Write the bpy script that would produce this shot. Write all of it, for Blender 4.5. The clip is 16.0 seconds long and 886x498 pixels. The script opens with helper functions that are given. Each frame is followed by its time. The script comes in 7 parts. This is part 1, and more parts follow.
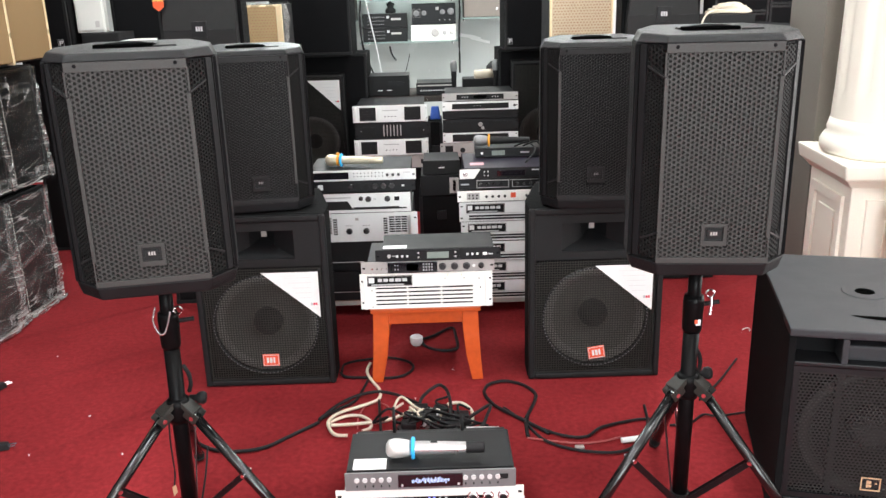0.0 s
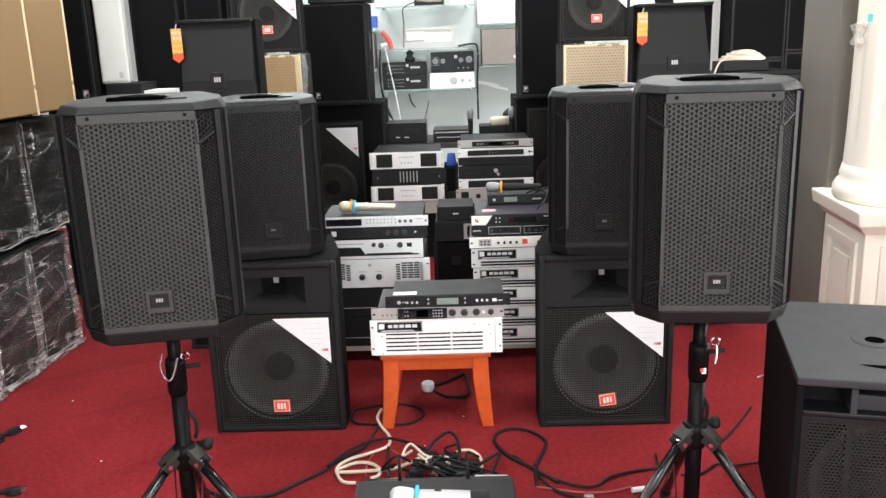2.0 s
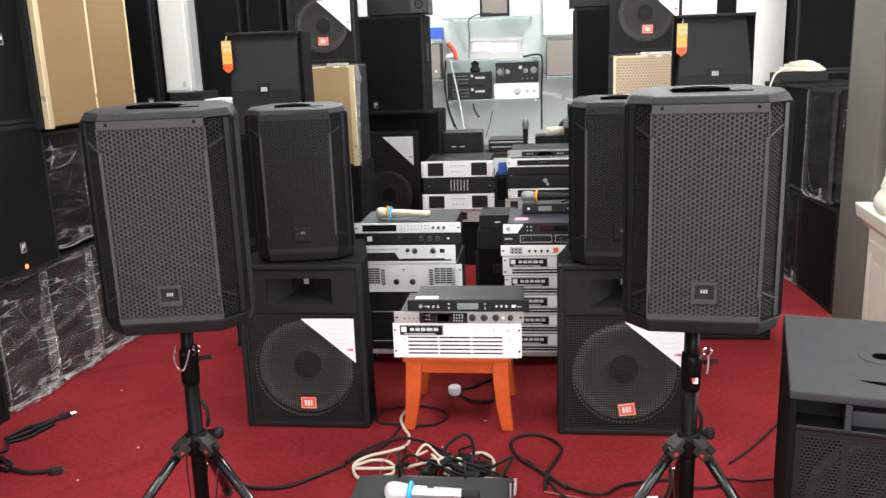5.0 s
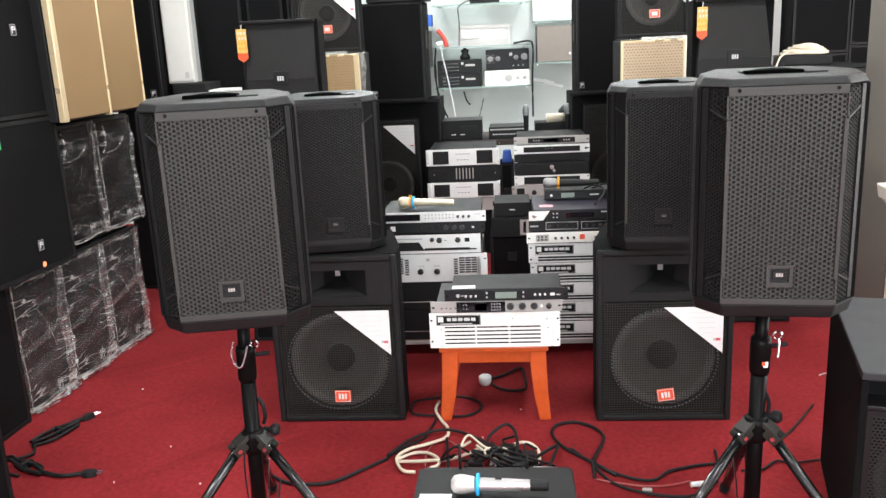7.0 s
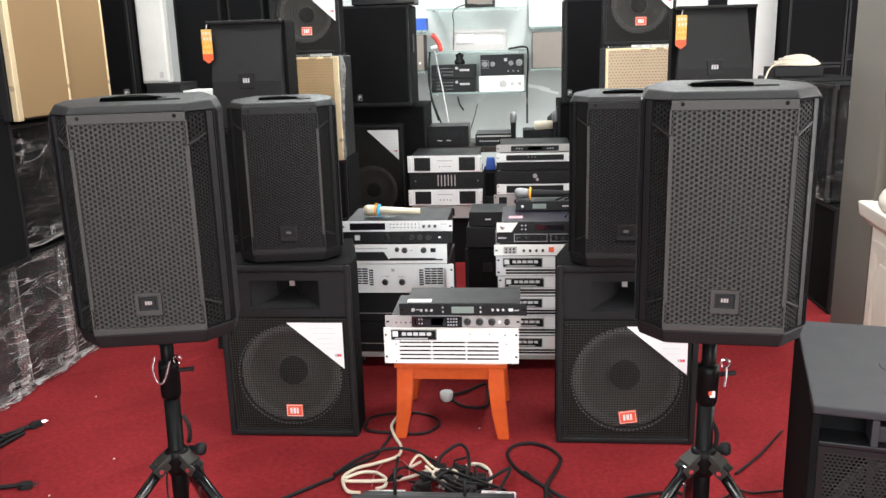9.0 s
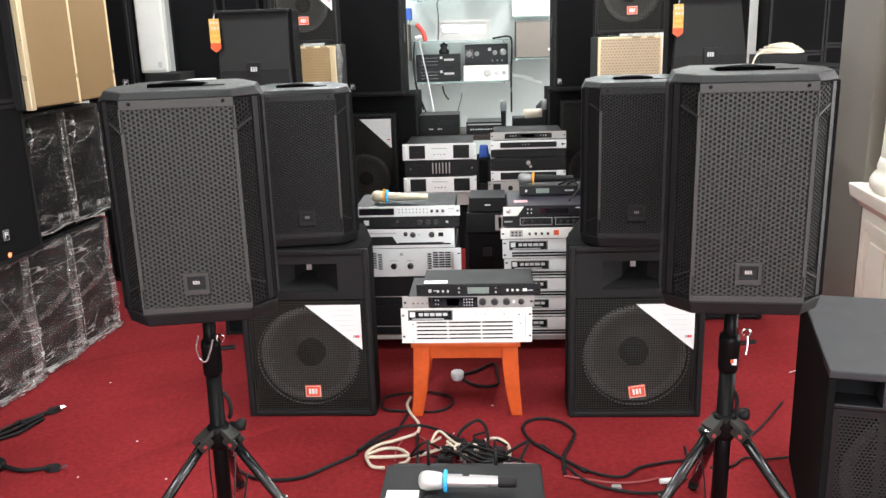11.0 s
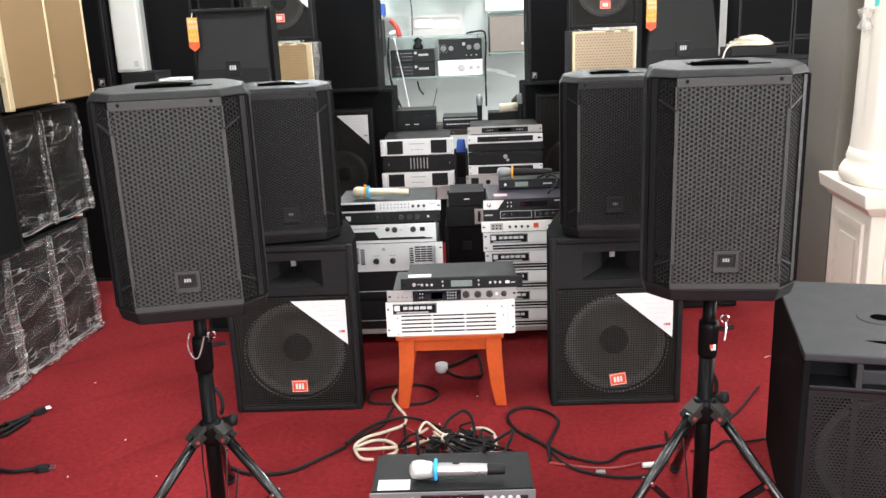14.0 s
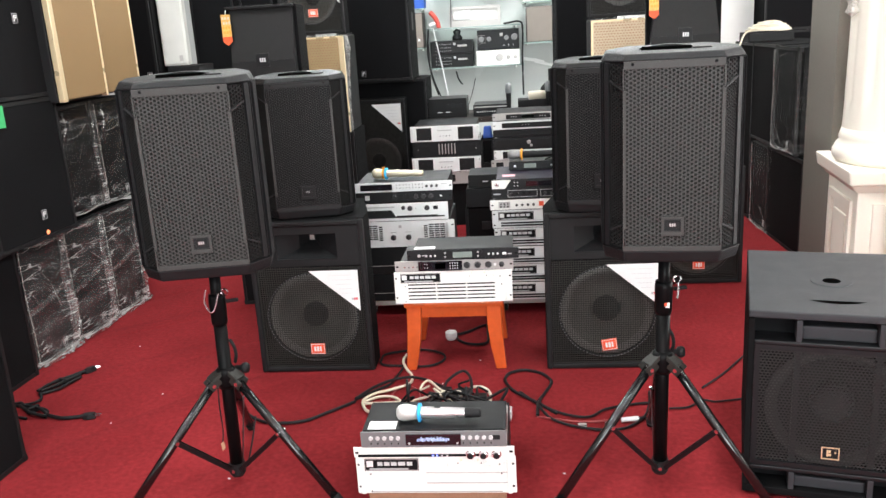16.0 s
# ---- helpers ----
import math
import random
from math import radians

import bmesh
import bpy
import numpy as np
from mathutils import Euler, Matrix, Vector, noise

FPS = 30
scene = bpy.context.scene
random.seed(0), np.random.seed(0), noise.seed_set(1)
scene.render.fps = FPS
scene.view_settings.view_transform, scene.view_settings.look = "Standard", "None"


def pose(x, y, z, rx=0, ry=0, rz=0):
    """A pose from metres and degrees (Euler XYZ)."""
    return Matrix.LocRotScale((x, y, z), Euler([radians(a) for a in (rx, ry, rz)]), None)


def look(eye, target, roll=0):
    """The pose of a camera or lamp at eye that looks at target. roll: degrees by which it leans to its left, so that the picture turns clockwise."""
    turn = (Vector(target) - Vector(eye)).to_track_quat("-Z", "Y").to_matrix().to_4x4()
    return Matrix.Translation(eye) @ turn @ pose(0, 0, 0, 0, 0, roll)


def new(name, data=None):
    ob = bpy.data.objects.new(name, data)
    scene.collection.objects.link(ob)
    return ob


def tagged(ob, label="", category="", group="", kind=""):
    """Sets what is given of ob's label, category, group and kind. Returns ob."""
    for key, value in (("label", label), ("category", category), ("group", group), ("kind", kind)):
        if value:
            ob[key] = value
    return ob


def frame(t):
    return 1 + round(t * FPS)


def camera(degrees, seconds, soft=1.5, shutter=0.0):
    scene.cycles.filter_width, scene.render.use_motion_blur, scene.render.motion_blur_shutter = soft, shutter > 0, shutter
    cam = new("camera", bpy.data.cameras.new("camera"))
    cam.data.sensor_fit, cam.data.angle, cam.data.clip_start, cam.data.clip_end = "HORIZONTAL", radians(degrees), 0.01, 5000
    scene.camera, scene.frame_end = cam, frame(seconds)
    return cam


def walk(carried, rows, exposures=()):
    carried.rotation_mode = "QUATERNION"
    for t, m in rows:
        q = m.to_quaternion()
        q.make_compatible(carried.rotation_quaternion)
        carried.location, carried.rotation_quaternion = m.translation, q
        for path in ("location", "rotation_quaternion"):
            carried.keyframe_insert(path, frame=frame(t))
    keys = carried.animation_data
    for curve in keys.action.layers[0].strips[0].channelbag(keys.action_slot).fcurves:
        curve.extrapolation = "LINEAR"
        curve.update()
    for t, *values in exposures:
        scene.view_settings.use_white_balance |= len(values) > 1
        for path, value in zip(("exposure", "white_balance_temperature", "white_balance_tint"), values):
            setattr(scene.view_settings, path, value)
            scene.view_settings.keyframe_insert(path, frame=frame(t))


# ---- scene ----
cam = camera(56.3, 16.0)
METRES, EYE, TILT, LEAN, TURN = 1.545, 1.41, 0.0, 0.0, -0.4
ROWS = [
    (0.0, 0.0, 0.0, 0.0, -0.49, -17.25, 1.58),
    (0.5, 0.002, -0.0084, 0.0034, -0.19, -16.51, 1.43),
    (1.0, 0.0053, -0.008, 0.0057, 0.56, -15.38, 1.31),
    (1.5, 0.0083, -0.0122, 0.0037, 1.06, -14.58, 1.72),
    (2.0, 0.0315, -0.0096, 0.0078, 1.07, -14.16, 1.95),
    (2.5, 0.0865, -0.005, 0.0136, 2.32, -13.79, 1.29),
    (3.0, 0.1462, -0.0047, 0.0109, 4.97, -13.19, 0.91),
    (3.5, 0.1782, -0.0157, 0.0103, 7.03, -12.94, 1.55),
    (4.0, 0.1932, -0.0401, 0.0099, 8.08, -13.11, 1.54),
    (6.5, 0.0648, -0.0504, -0.0015, 4.64, -13.64, 2.75),
    (7.0, 0.0168, -0.0396, 0.006, 4.61, -14.13, 2.63),
    (7.5, 0.0112, -0.029, 0.0061, 4.24, -14.42, 2.38),
    (8.0, 0.0532, 0.0064, 0.0072, 4.2, -14.31, 2.14),
    (8.5, 0.1001, 0.0324, 0.0051, 4.69, -14.19, 1.33),
    (9.0, 0.1307, 0.0436, 0.0031, 5.47, -13.84, 1.59),
    (11.5, 0.0113, -0.0332, -0.0006, 2.86, -14.62, 1.41),
    (12.0, 0.0059, -0.0267, -0.0028, 2.73, -14.8, 1.0),
    (12.5, 0.0078, -0.03, -0.0061, 2.54, -15.57, 1.25),
    (13.0, 0.0103, -0.0381, -0.003, 2.72, -15.6, 1.73),
    (13.5, 0.0131, -0.043, 0.0014, 2.87, -15.17, 2.32),
    (14.0, 0.014, -0.0553, 0.0078, 1.42, -14.96, 2.3),
    (14.5, 0.0529, -0.1047, 0.0144, 0.17, -14.94, 2.61),
    (15.0, 0.1251, -0.1675, 0.0165, 1.42, -14.46, 3.1),
    (15.5, 0.1643, -0.2115, 0.0078, 3.32, -14.45, 3.04),
    (16.0, 0.1675, -0.2326, 0.003, 5.42, -15.34, 3.34),
]
walk(cam, [(t, pose(0, 0, EYE, TILT, LEAN, TURN) @ pose(METRES * x, METRES * y, METRES * z, 90 + pitch, roll, yaw)) for t, x, y, z, yaw, pitch, roll in ROWS],
     exposures=[(0.0, 0.0), (1.0, -0.02), (2.0, -0.09), (3.0, -0.11), (4.0, -0.13), (6.5, 0.0), (9.0, -0.02), (12.5, 0.0), (16.0, 0.0)])

# ---- light ----
world = bpy.data.worlds.new("sky")
scene.world = world
world.use_nodes = True
wn = world.node_tree.nodes
sky = wn.new("ShaderNodeTexSky")
sky.sky_type = 'NISHITA'
sky.sun_disc = False
sky.sun_elevation, sky.sun_rotation = radians(50), radians(70)
world.node_tree.links.new(sky.outputs[0], wn["Background"].inputs[0])
wn["Background"].inputs[1].default_value = 0.12
sun = new("sun", bpy.data.lights.new("sun", 'SUN'))
sun.data.energy, sun.data.angle, sun.data.color = 2.0, radians(1.0), (1, 0.95, 0.88)
sun.matrix_world = look((6, 2, 7), (2.5, 3.5, 0))


def area(name, eye, target, sx, sy, watts, colour):
    l = new(name, bpy.data.lights.new(name, 'AREA'))
    l.data.shape, l.data.size, l.data.size_y = 'RECTANGLE', sx, sy
    l.data.energy, l.data.color = watts, colour
    l.matrix_world = look(eye, target)
    return l


# tube lamps under the ceiling, and the daylight of the shop's open front and side door
COOL = (0.93, 0.975, 0.96)
for lx in (-1.2, 1.2):
    for ly in (-1.2, 1.6, 4.4, 7.2):
        area("tube_light", (lx, ly, 3.12), (lx, ly + 0.001, 0), 0.25, 1.2, 56 if ly < 6 else 115, COOL)
area("shop_front_daylight", (0.75, -3.75, 1.5), (0.3, 2, 1.2), 3.8, 2.4, 275, (0.92, 0.965, 0.965))
area("side_door_daylight", (3.42, 2.9, 1.4), (0, 3.4, 0.9), 3.4, 2.4, 118, (1.0, 0.98, 0.95))

# ---- materials ----


def mat(name, colour, rough=0.5, metal=0.0, vary=0.15, scale=12.0, bump=0.0, bscale=250.0, spec=0.5, coat=0.0):
    """A surface with blotches at one scale, grain at another, and fine relief."""
    m = bpy.data.materials.new(name)
    m.use_nodes = True
    n, l = m.node_tree.nodes, m.node_tree.links
    b = n["Principled BSDF"]
    co = n.new("ShaderNodeTexCoord")
    n1, n2 = n.new("ShaderNodeTexNoise"), n.new("ShaderNodeTexNoise")
    n1.inputs["Scale"].default_value, n1.inputs["Detail"].default_value = scale, 4
    n2.inputs["Scale"].default_value, n2.inputs["Detail"].default_value = bscale, 2
    l.new(co.outputs["Object"], n1.inputs["Vector"])
    l.new(co.outputs["Object"], n2.inputs["Vector"])
    add = n.new("ShaderNodeMath")
    add.operation = 'MULTIPLY_ADD'
    add.inputs[1].default_value = 0.5
    l.new(n2.outputs[0], add.inputs[0])
    half = n.new("ShaderNodeMath")
    half.operation = 'MULTIPLY'
    half.inputs[1].default_value = 0.5
    l.new(n1.outputs[0], half.inputs[0])
    l.new(half.outputs[0], add.inputs[2])
    ramp = n.new("ShaderNodeValToRGB")
    e = ramp.color_ramp.elements
    e[0].position, e[1].position = 0.3, 0.7
    e[0].color = (*[max(0, c * (1 - vary)) for c in colour], 1)
    e[1].color = (*[min(1, c * (1 + vary)) for c in colour], 1)
    l.new(add.outputs[0], ramp.inputs[0])
    l.new(ramp.outputs[0], b.inputs["Base Color"])
    mr = n.new("ShaderNodeMapRange")
    mr.inputs[3].default_value, mr.inputs[4].default_value = max(0.02, rough - 0.1), min(1, rough + 0.1)
    l.new(n1.outputs[0], mr.inputs[0])
    l.new(mr.outputs[0], b.inputs["Roughness"])
    b.inputs["Metallic"].default_value = metal
    b.inputs["Specular IOR Level"].default_value = spec
    b.inputs["Coat Weight"].default_value = coat
    if bump:
        bp = n.new("ShaderNodeBump")
        bp.inputs["Strength"].default_value, bp.inputs["Distance"].default_value = bump, 0.002
        l.new(n2.outputs[0], bp.inputs["Height"])
        l.new(bp.outputs[0], b.inputs["Normal"])
    return m


def glow(name, colour, strength):
    m = mat(name, colour, 0.4)
    b = m.node_tree.nodes["Principled BSDF"]
    b.inputs["Emission Color"].default_value = (*colour, 1)
    b.inputs["Emission Strength"].default_value = strength
    return m


def pierced(name, colour, pitch, hole, rough=0.55, metal=0.0, square=True):
    """Perforated steel sheet: real see-through holes in a regular grid, too fine to model singly."""
    m = mat(name, colour, rough, metal, 0.1, spec=0.3)
    n, l = m.node_tree.nodes, m.node_tree.links
    co = n.new("ShaderNodeTexCoord")
    sep = n.new("ShaderNodeSeparateXYZ")
    l.new(co.outputs["Object"], sep.inputs[0])

    def op(kind, a, b=None):
        k = n.new("ShaderNodeMath")
        k.operation = kind
        for i, v in enumerate((a, b)):
            if v is None:
                continue
            if isinstance(v, (int, float)):
                k.inputs[i].default_value = v
            else:
                l.new(v, k.inputs[i])
        return k.outputs[0]
    px = op('DIVIDE', sep.outputs[0], pitch)
    pz = op('DIVIDE', sep.outputs[2], pitch if square else pitch * 0.866)
    if not square:
        row = op('FLOOR', pz)
        px = op('ADD', px, op('MULTIPLY', row, 0.5))
    fx = op('ABSOLUTE', op('SUBTRACT', op('FRACT', px), 0.5))
    fz = op('ABSOLUTE', op('SUBTRACT', op('FRACT', pz), 0.5))
    if square:
        d = op('MAXIMUM', fx, fz)
    else:
        d = op('SQRT', op('ADD', op('MULTIPLY', fx, fx), op('MULTIPLY', fz, fz)))
    inside = op('LESS_THAN', d, hole)
    tr, mix = n.new("ShaderNodeBsdfTransparent"), n.new("ShaderNodeMixShader")
    l.new(inside, mix.inputs[0])
    l.new(n["Principled BSDF"].outputs[0], mix.inputs[1])
    l.new(tr.outputs[0], mix.inputs[2])
    l.new(mix.outputs[0], n["Material Output"].inputs[0])
    return m


def film_wrap(name, veil=0.05, streak=0.5, gloss=0.07):
    """Crinkled clear stretch film: see-through, hazy in patches, with thin pale creases running two ways."""
    m = bpy.data.materials.new(name)
    m.use_nodes = True
    n, l = m.node_tree.nodes, m.node_tree.links
    b = n["Principled BSDF"]
    co = n.new("ShaderNodeTexCoord")

    def op(kind, a, c):
        k = n.new("ShaderNodeMath")
        k.operation = kind
        for i, v in enumerate((a, c)):
            if isinstance(v, (int, float)):
                k.inputs[i].default_value = v
            else:
                l.new(v, k.inputs[i])
        return k.outputs[0]

    def field(rot, scale, freq, detail, bend):
        mp = n.new("ShaderNodeMapping")
        mp.inputs["Rotation"].default_value, mp.inputs["Scale"].default_value = rot, scale
        l.new(co.outputs["Object"], mp.inputs[0])
        t = n.new("ShaderNodeTexNoise")
        t.inputs["Scale"].default_value, t.inputs["Detail"].default_value, t.inputs["Distortion"].default_value = freq, detail, bend
        l.new(mp.outputs[0], t.inputs["Vector"])
        return t.outputs[0]

    def window(v, lo, hi, top):
        r = n.new("ShaderNodeMapRange")
        r.interpolation_type = 'SMOOTHSTEP'
        r.inputs[1].default_value, r.inputs[2].default_value, r.inputs[4].default_value = lo, hi, top
        l.new(v, r.inputs[0])
        return r.outputs[0]
    total = None
    for rot, patch_off, gain in (((0.0, 0.75, 0.0), 1.7, 1.0), ((0.0, -0.35, 0.0), 2.9, 0.8), ((0.0, 1.35, 0.0), 4.1, 0.6)):
        f = field(rot, (0.9, 0.9, 6.0), 2.6, 3, 0.25)
        crease = op('SUBTRACT', 1.0, window(op('ABSOLUTE', op('SUBTRACT', f, 0.5), 0), 0.0, 0.022, 1.0))
        where = window(field((patch_off, 0.3, patch_off), (1, 1, 1), 3.1, 2, 0), 0.48, 0.66, streak * gain)
        part_ = op('MULTIPLY', crease, where)
        total = part_ if total is None else op('MAXIMUM', total, part_)
    haze = window(field((0.4, 0.9, 0.2), (1, 1, 1.8), 4.0, 5, 0.6), 0.45, 0.75, veil * 2.4)
    fac = op('ADD', op('ADD', total, haze), veil)
    b.inputs["Base Color"].default_value = (0.72, 0.71, 0.70, 1)
    b.inputs["Roughness"].default_value = 0.25
    b.inputs["Specular IOR Level"].default_value = 0.6
    bp = n.new("ShaderNodeBump")
    bp.inputs["Strength"].default_value, bp.inputs["Distance"].default_value = 0.7, 0.02
    l.new(field((0.0, 0.6, 0.0), (1, 1, 3.0), 6.0, 4, 0.4), bp.inputs["Height"])
    l.new(bp.outputs[0], b.inputs["Normal"])
    tr, mix = n.new("ShaderNodeBsdfTransparent"), n.new("ShaderNodeMixShader")
    shine, skin = n.new("ShaderNodeBsdfGlossy"), n.new("ShaderNodeMixShader")
    shine.inputs["Roughness"].default_value = 0.16
    l.new(bp.outputs[0], shine.inputs["Normal"])
    skin.inputs[0].default_value = gloss
    l.new(tr.outputs[0], skin.inputs[1])
    l.new(shine.outputs[0], skin.inputs[2])
    l.new(fac, mix.inputs[0])
    l.new(skin.outputs[0], mix.inputs[1])
    l.new(b.outputs[0], mix.inputs[2])
    l.new(mix.outputs[0], n["Material Output"].inputs[0])
    return m


def clear_glass(name):
    m = bpy.data.materials.new(name)
    m.use_nodes = True
    n, l = m.node_tree.nodes, m.node_tree.links
    n["Principled BSDF"].inputs["Base Color"].default_value = (0.8, 0.87, 0.84, 1)
    n["Principled BSDF"].inputs["Roughness"].default_value = 0.03
    tr, mix = n.new("ShaderNodeBsdfTransparent"), n.new("ShaderNodeMixShader")
    tr.inputs[0].default_value = (0.9, 0.97, 0.95, 1)
    mix.inputs[0].default_value = 0.18
    l.new(tr.outputs[0], mix.inputs[1])
    l.new(n["Principled BSDF"].outputs[0], mix.inputs[2])
    l.new(mix.outputs[0], n["Material Output"].inputs[0])
    return m


def carpet_mat():
    """Worn needle-felt: broad faded patches, fibre clumps, and fine tufts."""
    m = bpy.data.materials.new("red_carpet")
    m.use_nodes = True
    n, l = m.node_tree.nodes, m.node_tree.links
    b = n["Principled BSDF"]
    co = n.new("ShaderNodeTexCoord")
    outs = []
    for sc, de in ((1.7, 6), (55.0, 5), (380.0, 2)):
        t = n.new("ShaderNodeTexNoise")
        t.inputs["Scale"].default_value, t.inputs["Detail"].default_value = sc, de
        l.new(co.outputs["Object"], t.inputs["Vector"])
        outs.append(t.outputs[0])
    ramps = list(zip(outs, ((0.180, 0.0145, 0.0175), (0.82, 0.80, 0.80), (0.72, 0.70, 0.70)), ((0.252, 0.0215, 0.0255), (1.18, 1.22, 1.22), (1.28, 1.34, 1.34))))
    mixes = []
    for o, lo, hi in ramps:
        f = n.new("ShaderNodeMapRange")
        f.inputs[1].default_value, f.inputs[2].default_value = 0.30, 0.70
        l.new(o, f.inputs[0])
        x = n.new("ShaderNodeMix")
        x.data_type = 'RGBA'
        x.inputs[6].default_value, x.inputs[7].default_value = (*lo, 1), (*hi, 1)
        l.new(f.outputs[0], x.inputs[0])
        mixes.append(x.outputs[2])
    cur = mixes[0]
    for other in mixes[1:]:
        x = n.new("ShaderNodeMix")
        x.data_type, x.blend_type = 'RGBA', 'MULTIPLY'
        x.inputs[0].default_value = 1.0
        l.new(cur, x.inputs[6])
        l.new(other, x.inputs[7])
        cur = x.outputs[2]
    l.new(cur, b.inputs["Base Color"])
    b.inputs["Roughness"].default_value = 0.95
    b.inputs["Specular IOR Level"].default_value = 0.1
    bp = n.new("ShaderNodeBump")
    bp.inputs["Strength"].default_value, bp.inputs["Distance"].default_value = 0.5, 0.003
    l.new(outs[2], bp.inputs["Height"])
    turn, ruck, soft_line = n.new("ShaderNodeMapping"), n.new("ShaderNodeTexWave"), n.new("ShaderNodeMapRange")
    turn.inputs["Rotation"].default_value = (0, 0, 0.9)
    ruck.inputs["Scale"].default_value, ruck.inputs["Distortion"].default_value, ruck.inputs["Detail"].default_value, ruck.inputs["Detail Scale"].default_value = 0.55, 5.0, 2.0, 0.6
    soft_line.interpolation_type = 'SMOOTHSTEP'
    soft_line.inputs[1].default_value, soft_line.inputs[2].default_value = 0.80, 1.0
    l.new(co.outputs["Object"], turn.inputs[0])
    l.new(turn.outputs[0], ruck.inputs["Vector"])
    l.new(ruck.outputs["Fac"], soft_line.inputs[0])
    bq = n.new("ShaderNodeBump")
    bq.inputs["Strength"].default_value, bq.inputs["Distance"].default_value = 0.5, 0.012
    l.new(soft_line.outputs[0], bq.inputs["Height"])
    l.new(bp.outputs[0], bq.inputs["Normal"])
    l.new(bq.outputs[0], b.inputs["Normal"])
    return m


CARPET = carpet_mat()
PLASTIC = mat("black_moulded_plastic", (0.012, 0.012, 0.013), 0.5, 0, 0.2, 20, 0.35, 600, spec=0.22)
CAPTOP = mat("speaker_shell_plastic", (0.0098, 0.0100, 0.0112), 0.5, 0, 0.25, 20, 0.35, 700, spec=0.24)
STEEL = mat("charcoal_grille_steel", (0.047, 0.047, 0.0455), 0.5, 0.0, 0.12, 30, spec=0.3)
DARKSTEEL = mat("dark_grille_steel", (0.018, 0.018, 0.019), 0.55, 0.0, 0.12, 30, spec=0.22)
# flat black that holds the shade inside grips, sockets and seams
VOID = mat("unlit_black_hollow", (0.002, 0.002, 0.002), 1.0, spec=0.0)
GREYFOAM = mat("grey_grille_foam", (0.023, 0.023, 0.022), 0.95, 0, 0.25, 30, spec=0.1)
# the grille steel again, darkened for the shade on the canted sides
CHEEK = mat("shaded_grille_side_steel", (0.0115, 0.0115, 0.0115), 0.7, 0, 0.12, 30, spec=0.12)
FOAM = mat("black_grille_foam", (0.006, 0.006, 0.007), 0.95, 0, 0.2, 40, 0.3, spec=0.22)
FABRIC = mat("black_speaker_cloth", (0.0062, 0.0062, 0.007), 0.9, 0, 0.25, 15, 0.4, 500, 0.12)
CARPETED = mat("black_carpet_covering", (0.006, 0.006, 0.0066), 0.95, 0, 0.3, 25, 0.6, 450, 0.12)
RUBBER = mat("black_rubber", (0.008, 0.008, 0.009), 0.6, 0, 0.2, spec=0.3)
POLEBLACK = mat("black_powder_coated_pole", (0.0042, 0.0042, 0.0046), 0.34, 0.0, 0.2, spec=0.10)
HUBGREY = mat("charcoal_pressed_steel", (0.022, 0.0215, 0.019), 0.5, 0.0, 0.3, 40, 0.3, 300, spec=0.35)
LEGBLACK = mat("black_hammered_tube", (0.0055, 0.0055, 0.006), 0.20, 0.0, 0.15, 30, 0.08, 420, spec=0.75)
GLOSSBLACK = mat("black_enamelled_tube", (0.007, 0.007, 0.008), 0.30, 0.0, 0.15, spec=0.4)
BLACKMETAL = mat("black_enamelled_sheet", (0.010, 0.0103, 0.012), 0.45, 0.2, 0.15, 9, spec=0.35)
GREYTOP = mat("slate_grey_sub_panel", (0.030, 0.0315, 0.036), 0.6, 0, 0.12, 14, 0.25, 700, spec=0.35)
ALU = mat("brushed_aluminium", (0.62, 0.62, 0.62), 0.34, 0.75, 0.08, 30)
SILVER = mat("silver_painted_panel", (0.76, 0.77, 0.77), 0.35, 0.0, 0.06, 14)
WHITEPANEL = mat("white_painted_panel", (0.86, 0.85, 0.82), 0.4, 0, 0.05, 10)
GREYPANEL = mat("warm_grey_panel", (0.42, 0.40, 0.39), 0.4, 0.2, 0.06)
BUTTON = mat("pale_grey_button", (0.62, 0.62, 0.63), 0.35)
MIDGREY = mat("mid_grey_panel", (0.17, 0.17, 0.175), 0.4, 0, 0.06)
CHROME = mat("chrome", (0.85, 0.85, 0.87), 0.14, 1.0, 0.05)
PAPER = mat("white_paper_sticker", (0.80, 0.80, 0.80), 0.6, 0, 0.03, 8)
PRINT = mat("grey_print", (0.45, 0.45, 0.46), 0.6)
FAINTPRINT = mat("pale_grey_print", (0.66, 0.66, 0.67), 0.6)
REDPRINT = mat("red_print", (0.72, 0.04, 0.07), 0.5)
BADGE = mat("orange_badge", (0.85, 0.11, 0.045), 0.4, 0, 0.06)
SILVERBADGE = mat("silver_badge", (0.62, 0.62, 0.64), 0.35, 0.0)
ORANGEWOOD = mat("orange_varnished_wood", (0.60, 0.092, 0.018), 0.32, 0, 0.14, 7, 0.03, 40, coat=0.4)
GOLD = mat("gold_speaker_cloth", (0.250, 0.156, 0.068), 0.75, 0.1, 0.10, 4, 0.3, 500)
GOLDTRIM = mat("pale_gold_edge", (0.82, 0.66, 0.42), 0.3, 0.5, 0.06)
DARKGOLD = mat("darker_gold_perforated_front", (0.37, 0.265, 0.135), 0.5, 0.3, 0.12)
TANFACE = mat("cream_gold_perforated_front", (0.53, 0.42, 0.295), 0.5, 0.2, 0.08)
SATINWHITE = mat("off_white_speaker_cloth", (0.60, 0.60, 0.57), 0.7, 0, 0.08, 10, 0.2, 400)
WHITE = mat("white_gloss_paint", (0.82, 0.82, 0.80), 0.4, 0, 0.04)
CREAM = mat("cream_column_plaster", (0.85, 0.80, 0.71), 0.5, 0, 0.04, 4, 0.05)
